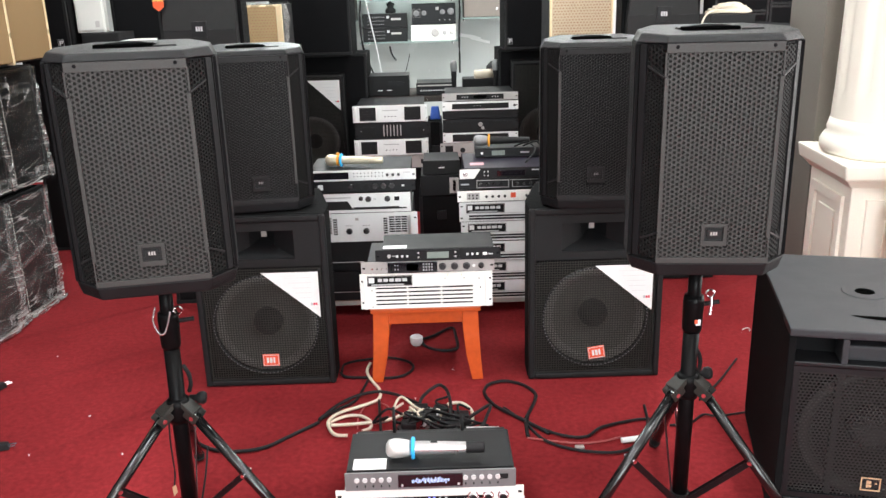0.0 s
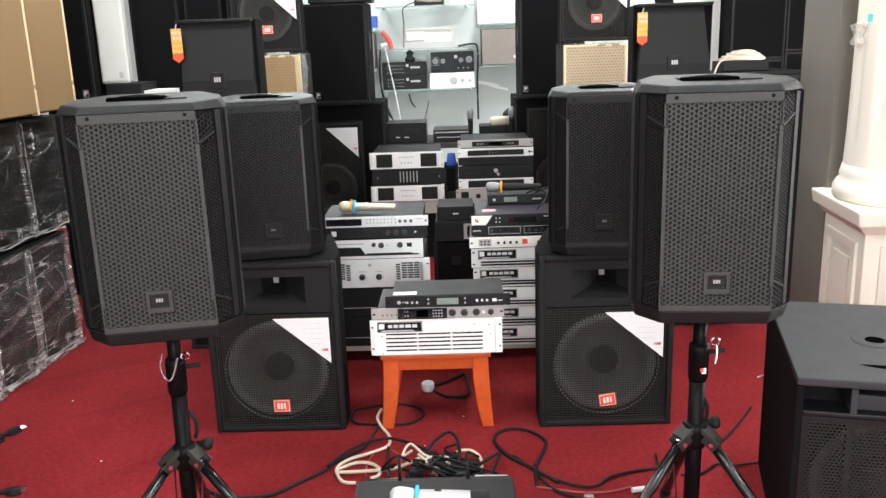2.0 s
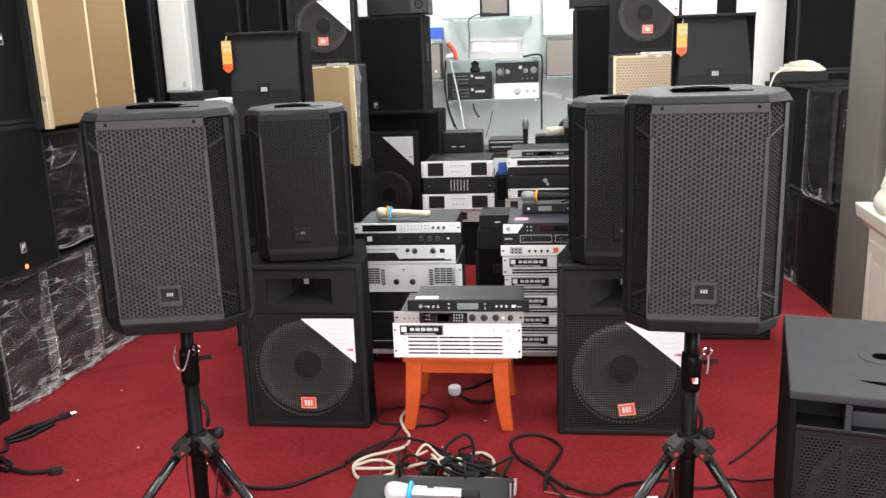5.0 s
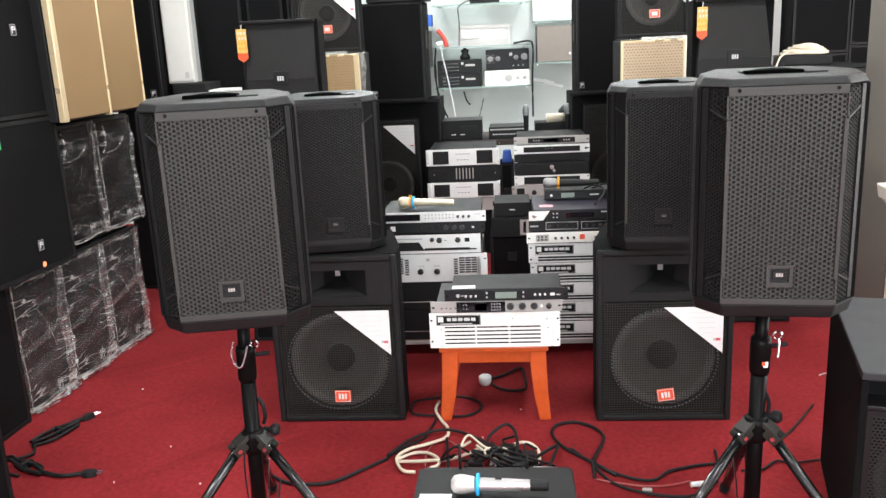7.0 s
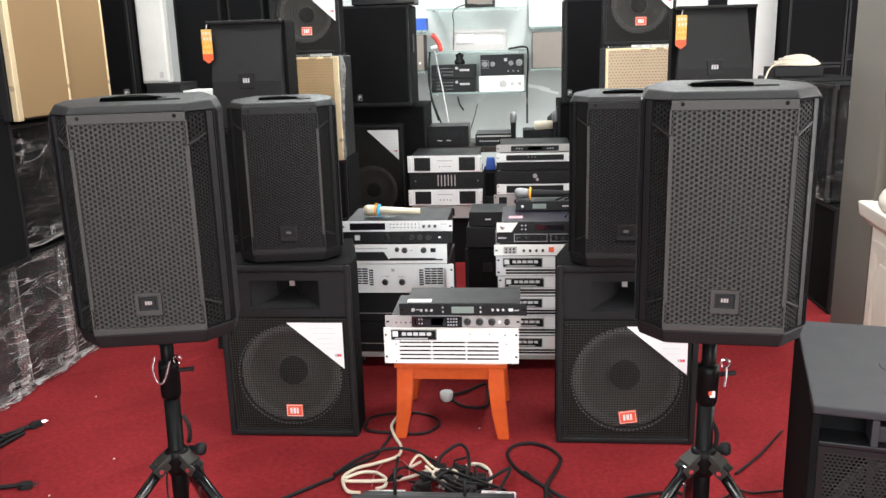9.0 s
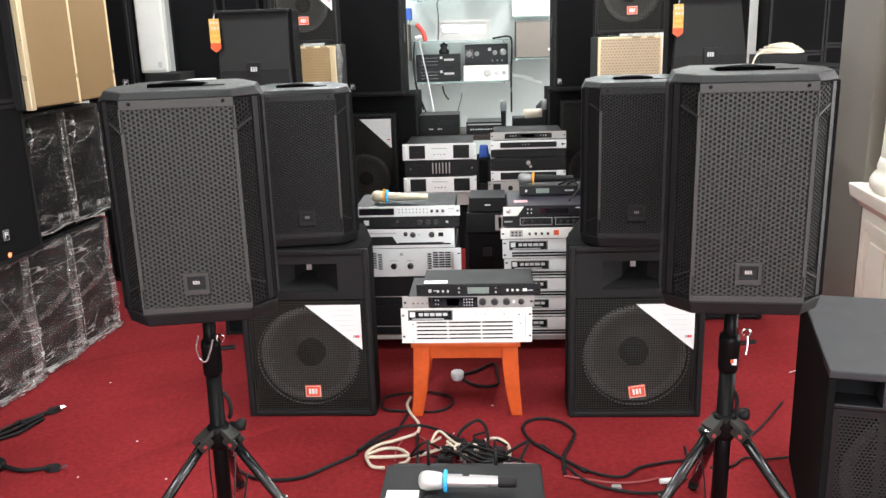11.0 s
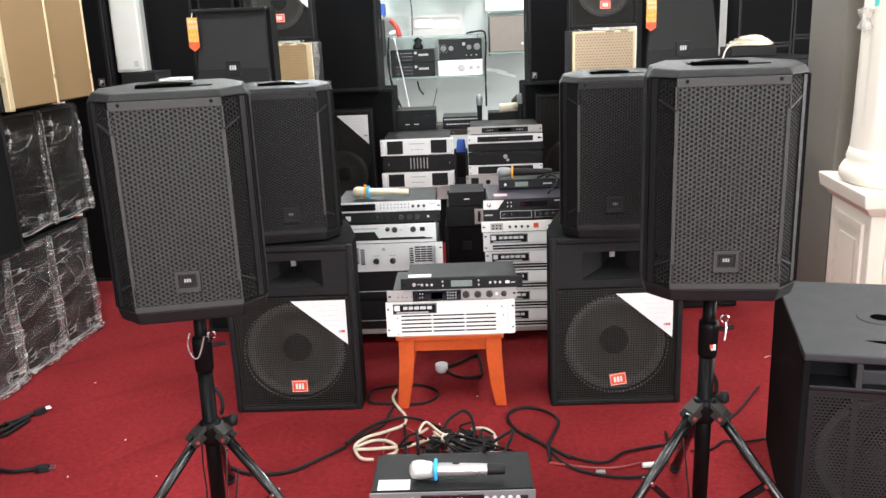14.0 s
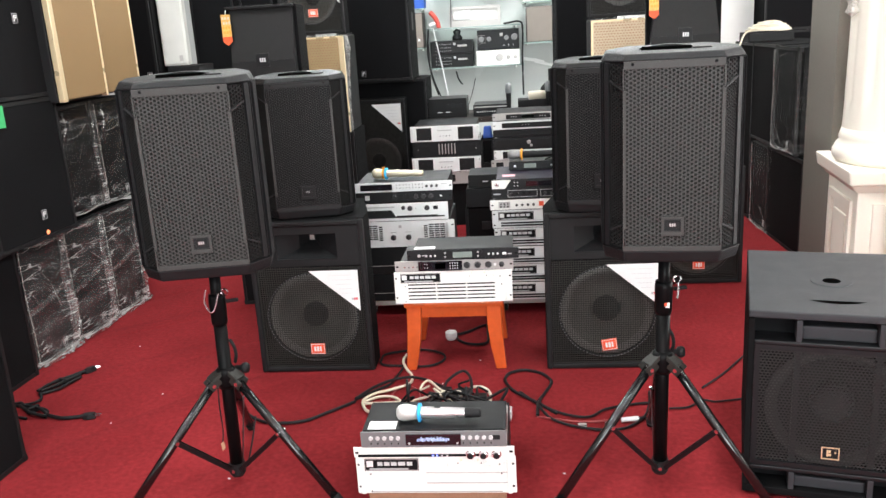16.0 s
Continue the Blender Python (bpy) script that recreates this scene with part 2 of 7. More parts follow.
PIER = mat("warm_grey_wall_paint", (0.175, 0.160, 0.138), 0.8, 0, 0.08, 3, 0.1, 150)
WALL = mat("pale_glossy_wall_panel", (0.53, 0.545, 0.54), 0.25, 0, 0.05, 2, 0.05, 120)
SIDEWALL = mat("grey_wall_paint", (0.34, 0.34, 0.335), 0.8, 0, 0.06, 2, 0.1, 120)
CEIL = mat("white_ceiling_board", (0.78, 0.78, 0.77), 0.85, 0, 0.03, 2)
GREYBROWN = mat("taupe_speaker_cloth", (0.20, 0.17, 0.15), 0.8, 0, 0.1)
LCD = mat("grey_green_lcd", (0.22, 0.26, 0.24), 0.2)
DARKGLASS = mat("dark_display_window", (0.012, 0.010, 0.014), 0.12, coat=0.5)
LIT = glow("blue_white_display_digits", (0.5, 0.62, 1.0), 0.9)
LEDBLUE = glow("blue_led", (0.15, 0.2, 1.0), 3.0)
LEDRED = glow("amber_led", (1.0, 0.25, 0.1), 1.5)
BLUE = mat("cyan_blue_rubber_ring", (0.03, 0.42, 0.85), 0.5)
ORANGE = mat("orange_rubber_ring", (0.95, 0.38, 0.04), 0.5)
CHAMPAGNE = mat("champagne_mic_body", (0.66, 0.60, 0.46), 0.35, 0.5)
MICSILVER = mat("satin_silver_mic_body", (0.66, 0.66, 0.67), 0.28, 0.8)
MICMESH = mat("silver_mic_mesh", (0.72, 0.72, 0.70), 0.4, 0.6, 0.2, 300, 0.8, 500)
DARKMESH = mat("grey_mic_mesh", (0.30, 0.31, 0.32), 0.4, 0.6, 0.2, 300, 0.8, 500)
BONE = mat("off_white_cable", (0.68, 0.60, 0.48), 0.5)
PINKWIRE = mat("clear_red_wire", (0.34, 0.07, 0.07), 0.4)
TAGGOLD = mat("yellow_hang_tag", (0.85, 0.48, 0.12), 0.5, 0, 0.3, 60)
TAGRED = mat("red_hang_tag", (0.85, 0.11, 0.03), 0.5)
DARKWOOD = mat("dark_brown_board", (0.030, 0.020, 0.016), 0.5, 0, 0.2)
PALEWOOD = mat("brown_plywood", (0.32, 0.17, 0.10), 0.6, 0, 0.2)
CARTON = mat("brown_carton", (0.48, 0.29, 0.17), 0.8, 0, 0.1)
GREEN = mat("green_plastic", (0.06, 0.45, 0.16), 0.4)
TEAL = mat("turquoise_plastic_bag", (0.10, 0.65, 0.62), 0.4)
BLUEBOX = mat("blue_box", (0.02, 0.08, 0.38), 0.5)
REDTOOL = mat("red_plastic", (0.45, 0.05, 0.035), 0.4)
KNOB = mat("black_satin_knob", (0.022, 0.022, 0.024), 0.28, 0, 0.1, spec=0.7)
PURPLE = mat("purple_dark_case", (0.018, 0.015, 0.026), 0.4)
PINK = mat("pink_sticker", (0.75, 0.40, 0.45), 0.6)
PIERCED = pierced("square_pierced_steel", (0.026, 0.025, 0.023), 0.0094, 0.37)
HEXPIERCED = pierced("round_pierced_steel", (0.022, 0.022, 0.022), 0.0100, 0.38, square=False)
WRAP = film_wrap("clear_stretch_film", 0.045, 0.5, 0.06)
HIGHWRAP = film_wrap("tight_stretch_film", 0.014, 0.40, 0.05)
LOOSEFILM = film_wrap("loose_gathered_film", 0.075, 0.65, 0.16)
# less haze and gloss than the other films
FAINTWRAP = film_wrap("faint_stretch_film", 0.0015, 0.14, 0.03)
GLASS = clear_glass("clear_glass")
FOLD = mat("milky_film_fold", (0.62, 0.60, 0.57), 0.3, 0, 0.3, 40)
fn = FOLD.node_tree
ftr, fmx = fn.nodes.new("ShaderNodeBsdfTransparent"), fn.nodes.new("ShaderNodeMixShader")
fmx.inputs[0].default_value = 0.34
fn.links.new(ftr.outputs[0], fmx.inputs[1])
fn.links.new(fn.nodes["Principled BSDF"].outputs[0], fmx.inputs[2])
fn.links.new(fmx.outputs[0], fn.nodes["Material Output"].inputs[0])
CONE = mat("grey_paper_cone", (0.085, 0.080, 0.070), 0.6, 0, 0.2, 30)
RIBGREY = mat("grey_rubber_surround", (0.13, 0.125, 0.115), 0.5)

# ---- building helpers ----


def finish(bm, smooth=False):
    me = bpy.data.meshes.new("mesh")
    bmesh.ops.recalc_face_normals(bm, faces=bm.faces)
    bm.to_mesh(me)
    bm.free()
    if smooth:
        me.shade_smooth()
    return me


def part(name, bm, material, parent, label="", smooth=False):
    me = finish(bm, smooth) if isinstance(bm, bmesh.types.BMesh) else bm
    if not me.materials:
        me.materials.append(material)
    ob = new(name, me)
    ob.parent = parent
    if label:
        tagged(ob, label)
    return ob


def thing(name, m, label, category, group=""):
    ob = new(name)
    ob.empty_display_size = 0.05
    ob.matrix_world = m
    return tagged(ob, label, category, group)


def box(cx, cy, cz, sx, sy, sz, bevel=0.0, seg=2):
    bm = bmesh.new()
    bmesh.ops.create_cube(bm, size=1, matrix=Matrix.Translation((cx, cy, cz)) @ Matrix.Diagonal((sx, sy, sz, 1)))
    if bevel:
        bmesh.ops.bevel(bm, geom=bm.edges[:], offset=bevel, segments=seg, affect='EDGES', profile=0.6)
    return bm


def rod(p, q, r, r2=None, seg=16):
    """A round bar from p to q."""
    p, q = Vector(p), Vector(q)
    bm = bmesh.new()
    m = Matrix.Translation((p + q) / 2) @ (q - p).to_track_quat('Z', 'Y').to_matrix().to_4x4()
    bmesh.ops.create_cone(bm, cap_ends=True, segments=seg, radius1=r, radius2=r if r2 is None else r2, depth=(q - p).length, matrix=m)
    return bm


def knob(x, z, r, d=0.012, seg=20):
    """A turning knob that stands out of a front at y = 0, with a skirt and a domed edge."""
    return lathe([(0, -d), (r * 0.72, -d), (r * 0.82, -d * 0.85), (r * 0.86, -d * 0.25), (r, -d * 0.2), (r, 0)], (x, 0, z), 'Y', seg)


def lathe(profile, at, axis='Z', seg=24):
    """Turns (radius, height) pairs round an axis through at."""
    bm = bmesh.new()
    rings = []
    for r, hgt in profile:
        ring = []
        for i in range(seg if r > 1e-6 else 1):
            a = 2 * math.pi * i / seg
            u, v = r * math.cos(a), r * math.sin(a)
            co = (u, v, hgt) if axis == 'Z' else (u, hgt, v) if axis == 'Y' else (hgt, u, v)
            ring.append(bm.verts.new(Vector(at) + Vector(co)))
        rings.append(ring)
    for a, b in zip(rings, rings[1:]):
        if len(a) == 1 and len(b) == 1:
            continue
        for i in range(seg):
            j = (i + 1) % seg
            if len(a) == 1:
                bm.faces.new((a[0], b[i], b[j]))
            elif len(b) == 1:
                bm.faces.new((a[i], a[j], b[0]))
            else:
                bm.faces.new((a[i], a[j], b[j], b[i]))
    return bm


def prism(outline, z0, z1, top=1.0, bottom=1.0, centre=(0, 0), bevel=0.0):
    """An upright block on a plan outline; top and bottom scale its ends about centre."""
    bm = bmesh.new()
    cx, cy = centre
    lo = [bm.verts.new((cx + (x - cx) * bottom, cy + (y - cy) * bottom, z0)) for x, y in outline]
    hi = [bm.verts.new((cx + (x - cx) * top, cy + (y - cy) * top, z1)) for x, y in outline]
    n = len(outline)
    bm.faces.new(lo[::-1])
    bm.faces.new(hi)
    for i in range(n):
        bm.faces.new((lo[i], lo[(i + 1) % n], hi[(i + 1) % n], hi[i]))
    if bevel:
        bmesh.ops.bevel(bm, geom=bm.edges[:], offset=bevel, segments=2, affect='EDGES', profile=0.6)
    return bm


def flat(points, y, thick=0.0015):
    """A thin plate in the x-z plane at y, from corner points."""
    bm = bmesh.new()
    f = bm.faces.new([bm.verts.new((x, y, z)) for x, z in points])
    r = bmesh.ops.extrude_face_region(bm, geom=[f])
    bmesh.ops.translate(bm, verts=[v for v in r["geom"] if isinstance(v, bmesh.types.BMVert)], vec=(0, -thick, 0))
    return bm


def framed(x0, x1, z0, z1, hx0, hx1, hz0, hz1, y0, y1):
    """A plate from y0 (front) to y1 with one rectangular opening."""
    bm = bmesh.new()

    def rect(xa, xb, za, zb, y):
        return [bm.verts.new(c) for c in ((xa, y, za), (xb, y, za), (xb, y, zb), (xa, y, zb))]
    of, inf = rect(x0, x1, z0, z1, y0), rect(hx0, hx1, hz0, hz1, y0)
    ob_, inb = rect(x0, x1, z0, z1, y1), rect(hx0, hx1, hz0, hz1, y1)
    for i in range(4):
        j = (i + 1) % 4
        for a, b in ((of, inf), (inb, ob_), (ob_, of), (inf, inb)):
            bm.faces.new((a[i], a[j], b[j], b[i]))
    return bm


def smooth_path(points, steps=8):
    """Points along a Catmull-Rom line through the given ones."""
    p = [Vector(q) for q in points]
    p = [2 * p[0] - p[1]] + p + [2 * p[-1] - p[-2]]
    out = []
    for i in range(1, len(p) - 2):
        for s in range(steps):
            t = s / steps
            out.append(0.5 * ((2 * p[i]) + (p[i + 1] - p[i - 1]) * t + (2 * p[i - 1] - 5 * p[i] + 4 * p[i + 1] - p[i + 2]) * t * t
                              + (3 * p[i] - p[i - 1] - 3 * p[i + 1] + p[i + 2]) * t ** 3))
    out.append(p[-2])
    return out


def tube(points, r, seg=8, steps=8):
    """A bent round cable through points."""
    path = smooth_path(points, steps)
    bm = bmesh.new()
    rings = []
    for i, c in enumerate(path):
        d = (path[min(i + 1, len(path) - 1)] - path[max(i - 1, 0)]).normalized()
        side = d.cross(Vector((0, 0, 1)))
        side = side.normalized() if side.length > 1e-4 else Vector((1, 0, 0))
        up = side.cross(d)
        rings.append([bm.verts.new(c + r * (math.cos(2 * math.pi * k / seg) * side + math.sin(2 * math.pi * k / seg) * up)) for k in range(seg)])
    for a, b in zip(rings, rings[1:]):
        for k in range(seg):
            j = (k + 1) % seg
            bm.faces.new((a[k], a[j], b[j], b[k]))
    bm.faces.new(rings[0][::-1])
    bm.faces.new(rings[-1])
    return bm


def ruffle(points, width, seed, depth=0.010, pleat=42.0, grow=0.0):
    """A gathered ribbon of film along points: pleats run along it, its edge is ragged and it may widen."""
    path = smooth_path(points, 10)
    verts, faces = [], []
    n = 12
    for i, c in enumerate(path):
        t = i / (len(path) - 1)
        d = (path[min(i + 1, len(path) - 1)] - path[max(i - 1, 0)]).normalized()
        side = d.cross(Vector((0, -1, 0))).normalized()
        w = width * (1 + grow * t) * (0.75 + 0.5 * noise.noise(Vector((t * 6, seed, 0))))
        for k in range(n + 1):
            u_ = k / n - 0.5
            f = math.sin(u_ * width * pleat * 20 + 4 * noise.noise(Vector((t * 4, seed + 3, u_ * 2)))) * 0.5 + noise.noise(Vector((t * 9, u_ * 5, seed)))
            verts.append(tuple(c + side * (u_ * w) + Vector((0, -abs(f) * depth, 0)) + d * noise.noise(Vector((u_ * 8, seed, t))) * 0.008))
    for i in range(len(path) - 1):
        for k in range(n):
            a = i * (n + 1) + k
            faces.append((a, a + n + 1, a + n + 2, a + 1))
    me = bpy.data.meshes.new("ruffle")
    me.from_pydata(verts, [], faces)
    me.shade_smooth()
    return me


def single(name, bm, material, m, label, category, group="", smooth=False):
    """A thing that is one mesh."""
    ob = part(name, bm, material, None, "", smooth)
    ob.matrix_world = m
    return tagged(ob, label, category, group)


def structure(name, bm, material, label=""):
    ob = part(name, bm, material, None)
    return tagged(ob, label or name.replace("_", " "), name.split("_")[0], "", "structure")

# ---- the room ----
structure("floor", box(0.2, 1.125, -0.05, 7.2, 11.25, 0.1), CARPET, "dark red carpet laid over the shop floor")
# unseen pale floor, added so the carpet casts no red on the rear wall
structure("floor_rear", box(0.2, 7.925, -0.052, 7.2, 2.348, 0.1), mat("unseen_pale_grey_floor", (0.42, 0.43, 0.42), 0.35, 0, 0.08, 3), "unseen pale grey floor behind the stacks, keeps red bounce off the wall")
structure("ceiling", box(0.2, 2.3, 3.25, 7.2, 13.6, 0.1), CEIL, "white ceiling of the shop")
structure("wall_north", box(0.2, 9.05, 1.6, 7.2, 0.1, 3.2), WALL, "pale glossy wall behind the glass shelves")
structure("wall_west", box(-3.35, 2.3, 1.6, 0.1, 13.4, 3.2), SIDEWALL, "grey side wall of the shop")
structure("wall_east_rear", box(3.55, 8.3, 1.6, 0.1, 1.4, 3.2), WHITE, "white side wall behind the column")
structure("wall_east_front", box(3.55, -1.7, 1.6, 0.1, 5.4, 3.2), SIDEWALL, "side wall beside the door opening")
structure("wall_east_lintel", box(3.55, 4.3, 2.95, 0.1, 6.6, 0.5), SIDEWALL, "wall over the side door opening")
structure("wall_south_left", box(-2.9, -4.45, 1.6, 0.9, 0.1, 3.2), SIDEWALL, "wall beside the open shop front")
structure("wall_south_right", box(3.3, -4.45, 1.6, 0.9, 0.1, 3.2), SIDEWALL, "wall beside the open shop front")
structure("wall_south_lintel", box(0.2, -4.45, 2.95, 5.3, 0.1, 0.5), SIDEWALL, "wall over the open shop front")
structure("ground", box(0, 0, -0.12, 60, 60, 0.02), mat("pale_concrete", (0.45, 0.44, 0.42), 0.85), "pale concrete ground outside")
# plain glowing sheet stands in for the daylight beyond the side opening
backdrop = structure("backdrop", box(7.0, 4.5, 2.5, 0.1, 16, 5.4), glow("white_daylight_glow", (1.0, 1.0, 0.98), 2.2), "glowing white backdrop standing in for daylight outside the shop")
pier = structure("wall_pier", box(1.905, 3.828, 1.6, 0.43, 0.365, 3.198, 0.004), PIER, "warm grey wall pier behind the white column")


def column(m):
    o = thing("column", m, "cream white plaster column on a square panelled pedestal", "column")
    part("plinth", box(0, 0, 0.05, 0.56, 0.56, 0.10, 0.008), CREAM, o)
    part("pedestal_body", box(0, 0, 0.37, 0.46, 0.46, 0.54, 0.006), CREAM, o)
    part("cap_slab", prism([(-.2825, -.2825), (.2825, -.2825), (.2825, .2825), (-.2825, .2825)], 0.665, 0.727, 1.0, 0.97, bevel=0.008), CREAM, o)
    part("cap_moulding", prism([(-.265, -.265), (.265, -.265), (.265, .265), (-.265, .265)], 0.63, 0.664, 1.0, 0.90, bevel=0.005), CREAM, o)
    for rz in (0, 90, 180, 270):
        a = part("panel_moulding", framed(-0.17, 0.17, 0.16, 0.58, -0.13, 0.13, 0.20, 0.54, -0.243, -0.228), CREAM, o)
        a.matrix_local = pose(0, 0, 0, 0, 0, rz)
        a = part("raised_panel", box(0, -0.2305, 0.37, 0.18, 0.012, 0.26, 0.005), CREAM, o)
        a.matrix_local = pose(0, 0, 0, 0, 0, rz)
    part("base_ring", lathe([(0.0, 0.728), (0.262, 0.728), (0.276, 0.75), (0.276, 0.775), (0.264, 0.80), (0.250, 0.815), (0.254, 0.83), (0.248, 0.85), (0.243, 0.87), (0.0, 0.87)], (0, 0, 0), 'Z', 48), CREAM, o, "", True)
    bm = bmesh.new()
    n, rows_ = 96, []
    for z, s in ((0.86, 0.242), (0.95, 0.239), (1.0, 0.238), (3.199, 0.212)):
        fl = 0.0 if z < 0.97 else 0.012
        rows_.append([bm.verts.new(((s - fl * max(0, math.sin(12 * 2 * math.pi * i / n))) * math.cos(2 * math.pi * i / n),
                                    (s - fl * max(0, math.sin(12 * 2 * math.pi * i / n))) * math.sin(2 * math.pi * i / n), z)) for i in range(n)])
    for a, b in zip(rows_, rows_[1:]):
        for i in range(n):
            bm.faces.new((a[i], a[(i + 1) % n], b[(i + 1) % n], b[i]))
    part("shaft", bm, CREAM, o, "fluted round shaft", True)
    return o


column(pose(1.887, 3.363, 0, 0, 0, -5.3))

# ---- loudspeakers ----


def hex_sheet(width, height, pitch, hole, skip=None):
    """A steel sheet pierced with staggered six-sided holes; the hole walls have depth."""
    verts, faces, seen = [], [], {}
    cw = pitch * 0.866
    nx, nz = int(width / cw), int(height / pitch)
    x0, z0 = -(nx - 1) * cw / 2, -(nz - 1) * pitch / 2
    R = pitch / math.sqrt(3)
    for i in range(nx):
        for k in range(nz):
            x, z = x0 + i * cw, z0 + k * pitch + (pitch / 2 if i % 2 else 0) - pitch / 4
            if skip and skip(x, z):
                continue
            ids = []
            for r, y in ((R, 0), (hole, 0), (hole, 0.004)):
                for s in range(6):
                    a = math.pi / 3 * s
                    co = (x + r * math.cos(a), y, z + r * math.sin(a))
                    key = (round(co[0] * 5000), round(y * 5000), round(co[2] * 5000))
                    if key not in seen:
                        seen[key] = len(verts)
                        verts.append(co)
                    ids.append(seen[key])
            for s in range(6):
                t = (s + 1) % 6
                faces.append((ids[s], ids[t], ids[6 + t], ids[6 + s]))
                faces.append((ids[6 + s], ids[6 + t], ids[12 + t], ids[12 + s]))
    me = bpy.data.meshes.new("sheet")
    me.from_pydata(verts, [], faces)
    return me


def badge(o, x, y, z, w, hgt, plate, ink, tilt=0):
    """A maker's plate with a few plain bars in place of the letters."""
    p = part("badge", box(0, -0.002, 0, w, 0.004, hgt, 0.001), plate, o, "small maker's badge")
    p.matrix_local = pose(x, y, z, 0, tilt, 0)
    for bx, bw in ((-0.20, 0.13), (0.0, 0.15), (0.19, 0.11)):
        part("badge_bar", box(bx * w, -0.0046, 0, bw * w, 0.001, 0.46 * hgt), ink, p)
    if w > 0.05:
        part("badge_border", framed(-w * .46, w * .46, -hgt * .45, hgt * .45, -w * .435, w * .435, -hgt * .415, hgt * .415, -0.0048, -0.0038), ink, p)
    return p


def powered_speaker(m, label, group="moulded speakers", W=0.376, H=0.575, F=0.260, steel=STEEL, pitch=0.0115, bz=0.105):
    """A moulded stage speaker: canted cheeks, pierced steel front, capped top with a carrying grip."""
    o = thing("stage_speaker", m, label, "speaker", group)
    c, s = F / 2, W / 2
    plan = [(-c, 0), (c, 0), (s, .068), (s, .15), (.125, .34), (-.125, .34), (-s, .15), (-s, .068)]
    inner = [(-c + .004, .012), (c - .004, .012), (s - .012, .075), (s - .012, .15), (.12, .33), (-.12, .33), (-s + .012, .15), (-s + .012, .075)]
    part("cabinet", prism(inner, 0.03, H - 0.03), FOAM, o)
    bm = prism(plan, H - 0.027, H - 0.0085, 0.93, 1.0, (0, .15))
    for v in bm.verts:
        if v.co.z > H - 0.015:
            v.co.z += 0.0095 * min(1.0, max(0.0, (v.co.y - 0.03) / 0.13))
    bmesh.ops.bevel(bm, geom=bm.edges[:], offset=0.005, segments=3, affect='EDGES', profile=0.6)
    part("top_cap", bm, CAPTOP, o, "smooth grey-black moulded cap")
    part("bottom_cap", prism(plan, 0, 0.036, 1.0, 0.95, (0, .15), 0.006), CAPTOP, o)
    part("back_shell", prism([(-s, .066), (-s + .02, .066), (-s + .02, .14), (-.1, .3), (.1, .3), (s - .02, .14), (s - .02, .066), (s, .066), (s, .15), (.125, .34), (-.125, .34), (-s, .15)], 0.036, H - 0.027), CAPTOP, o)
    # carrying grip on the top; a raised black block stands for the slot's shade
    part("grip_shade", prism([(-.080, .092), (.052, .092), (.052, .128), (-.080, .128)], H - 0.009, H + 0.0040, 0.97, 1.0, (-.014, .128)), VOID, o, "carrying grip slot, its shade a black block")
    bm = bmesh.new()
    arch = [(-.084, .001), (-.045, .0065), (-.014, .0085), (.016, .0075), (.056, .002), (.056, -.010), (-.084, -.010)]
    loops = [[bm.verts.new((x, y, H + z)) for x, z in arch] for y in (.1285, .172)]
    bm.faces.new(loops[0]), bm.faces.new(loops[1][::-1])
    for i in range(len(arch)):
        j = (i + 1) % len(arch)
        bm.faces.new((loops[0][i], loops[1][i], loops[1][j], loops[0][j]))
    bmesh.ops.bevel(bm, geom=bm.edges[:], offset=0.0015, segments=2, affect='EDGES')
    part("grip_bar", bm, CAPTOP, o, "arched carrying handle")
    part("grip_dish", prism([(.052, .082), (.108, .090), (.100, .122), (.056, .120)], H - 0.012, H - 0.0002, 0.9, 1.0, (.05, .12), 0.001), PLASTIC, o)
    # steel front
    fh = H - 0.027 - 0.036
    zc = 0.036 + fh / 2
    lx, lz, lw, lh = 0.002, bz - zc, 0.056, 0.050

    def skip(x, z):
        return abs(x - lx) < lw / 2 + 0.003 and abs(z - lz) < lh / 2 + 0.003
    g = part("grille", hex_sheet(F - 0.008, fh - 0.026, pitch, pitch * 0.385, skip), steel, o, "pierced charcoal steel grille")
    g.matrix_local = pose(0, 0.0015, zc - 0.004)
    part("grille_backing", box(0, 0.0095, zc, F - 0.012, 0.003, fh - 0.01), GREYFOAM if steel is STEEL else FOAM, o)
    part("top_strip", box(0, 0.002, H - 0.0372, F - 0.004, 0.006, 0.0205, 0.001), steel, o, "plain strip of the grille with two screws")
    part("bottom_strip", box(0, 0.002, 0.042, F - 0.006, 0.006, 0.014, 0.001), steel, o)
    for x in (-1, 1):
        part("screw", lathe([(0, -.002), (.0035, -.002), (.0045, 0)], (x * (c - 0.025), -0.001, H - 0.0345), 'Y', 10), FOAM, o)
        part("edge_strip", box(x * (c - 0.004), 0.0025, H / 2 - 0.002, 0.009, 0.008, H - 0.200, 0.001), STEEL, o, "bare steel fold along the grille")
        for zz in (0.068, H - 0.079):
            part("fold_edge", box(x * (c - 0.0015), 0.0025, zz, 0.004, 0.005, 0.066), steel, o)
        # canted cheek: pierced next to the fold, plain towards the shell, with a slanting crease at both ends; its
        # shade is put into colours darker than the front steel
        a = math.degrees(math.atan2(0.068, s - c))
        ln = math.hypot(0.068, s - c)
        inner_w = ln * 0.60
        at = pose(x * c, 0.0015, zc, 0, 0, x * a)
        part("cheek_backing", box(x * ln / 2, 0.009, 0, ln - 0.008, 0.003, fh - 0.004), FOAM, o).matrix_local = at
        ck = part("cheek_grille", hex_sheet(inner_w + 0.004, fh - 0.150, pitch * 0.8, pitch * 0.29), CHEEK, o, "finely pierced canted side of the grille")
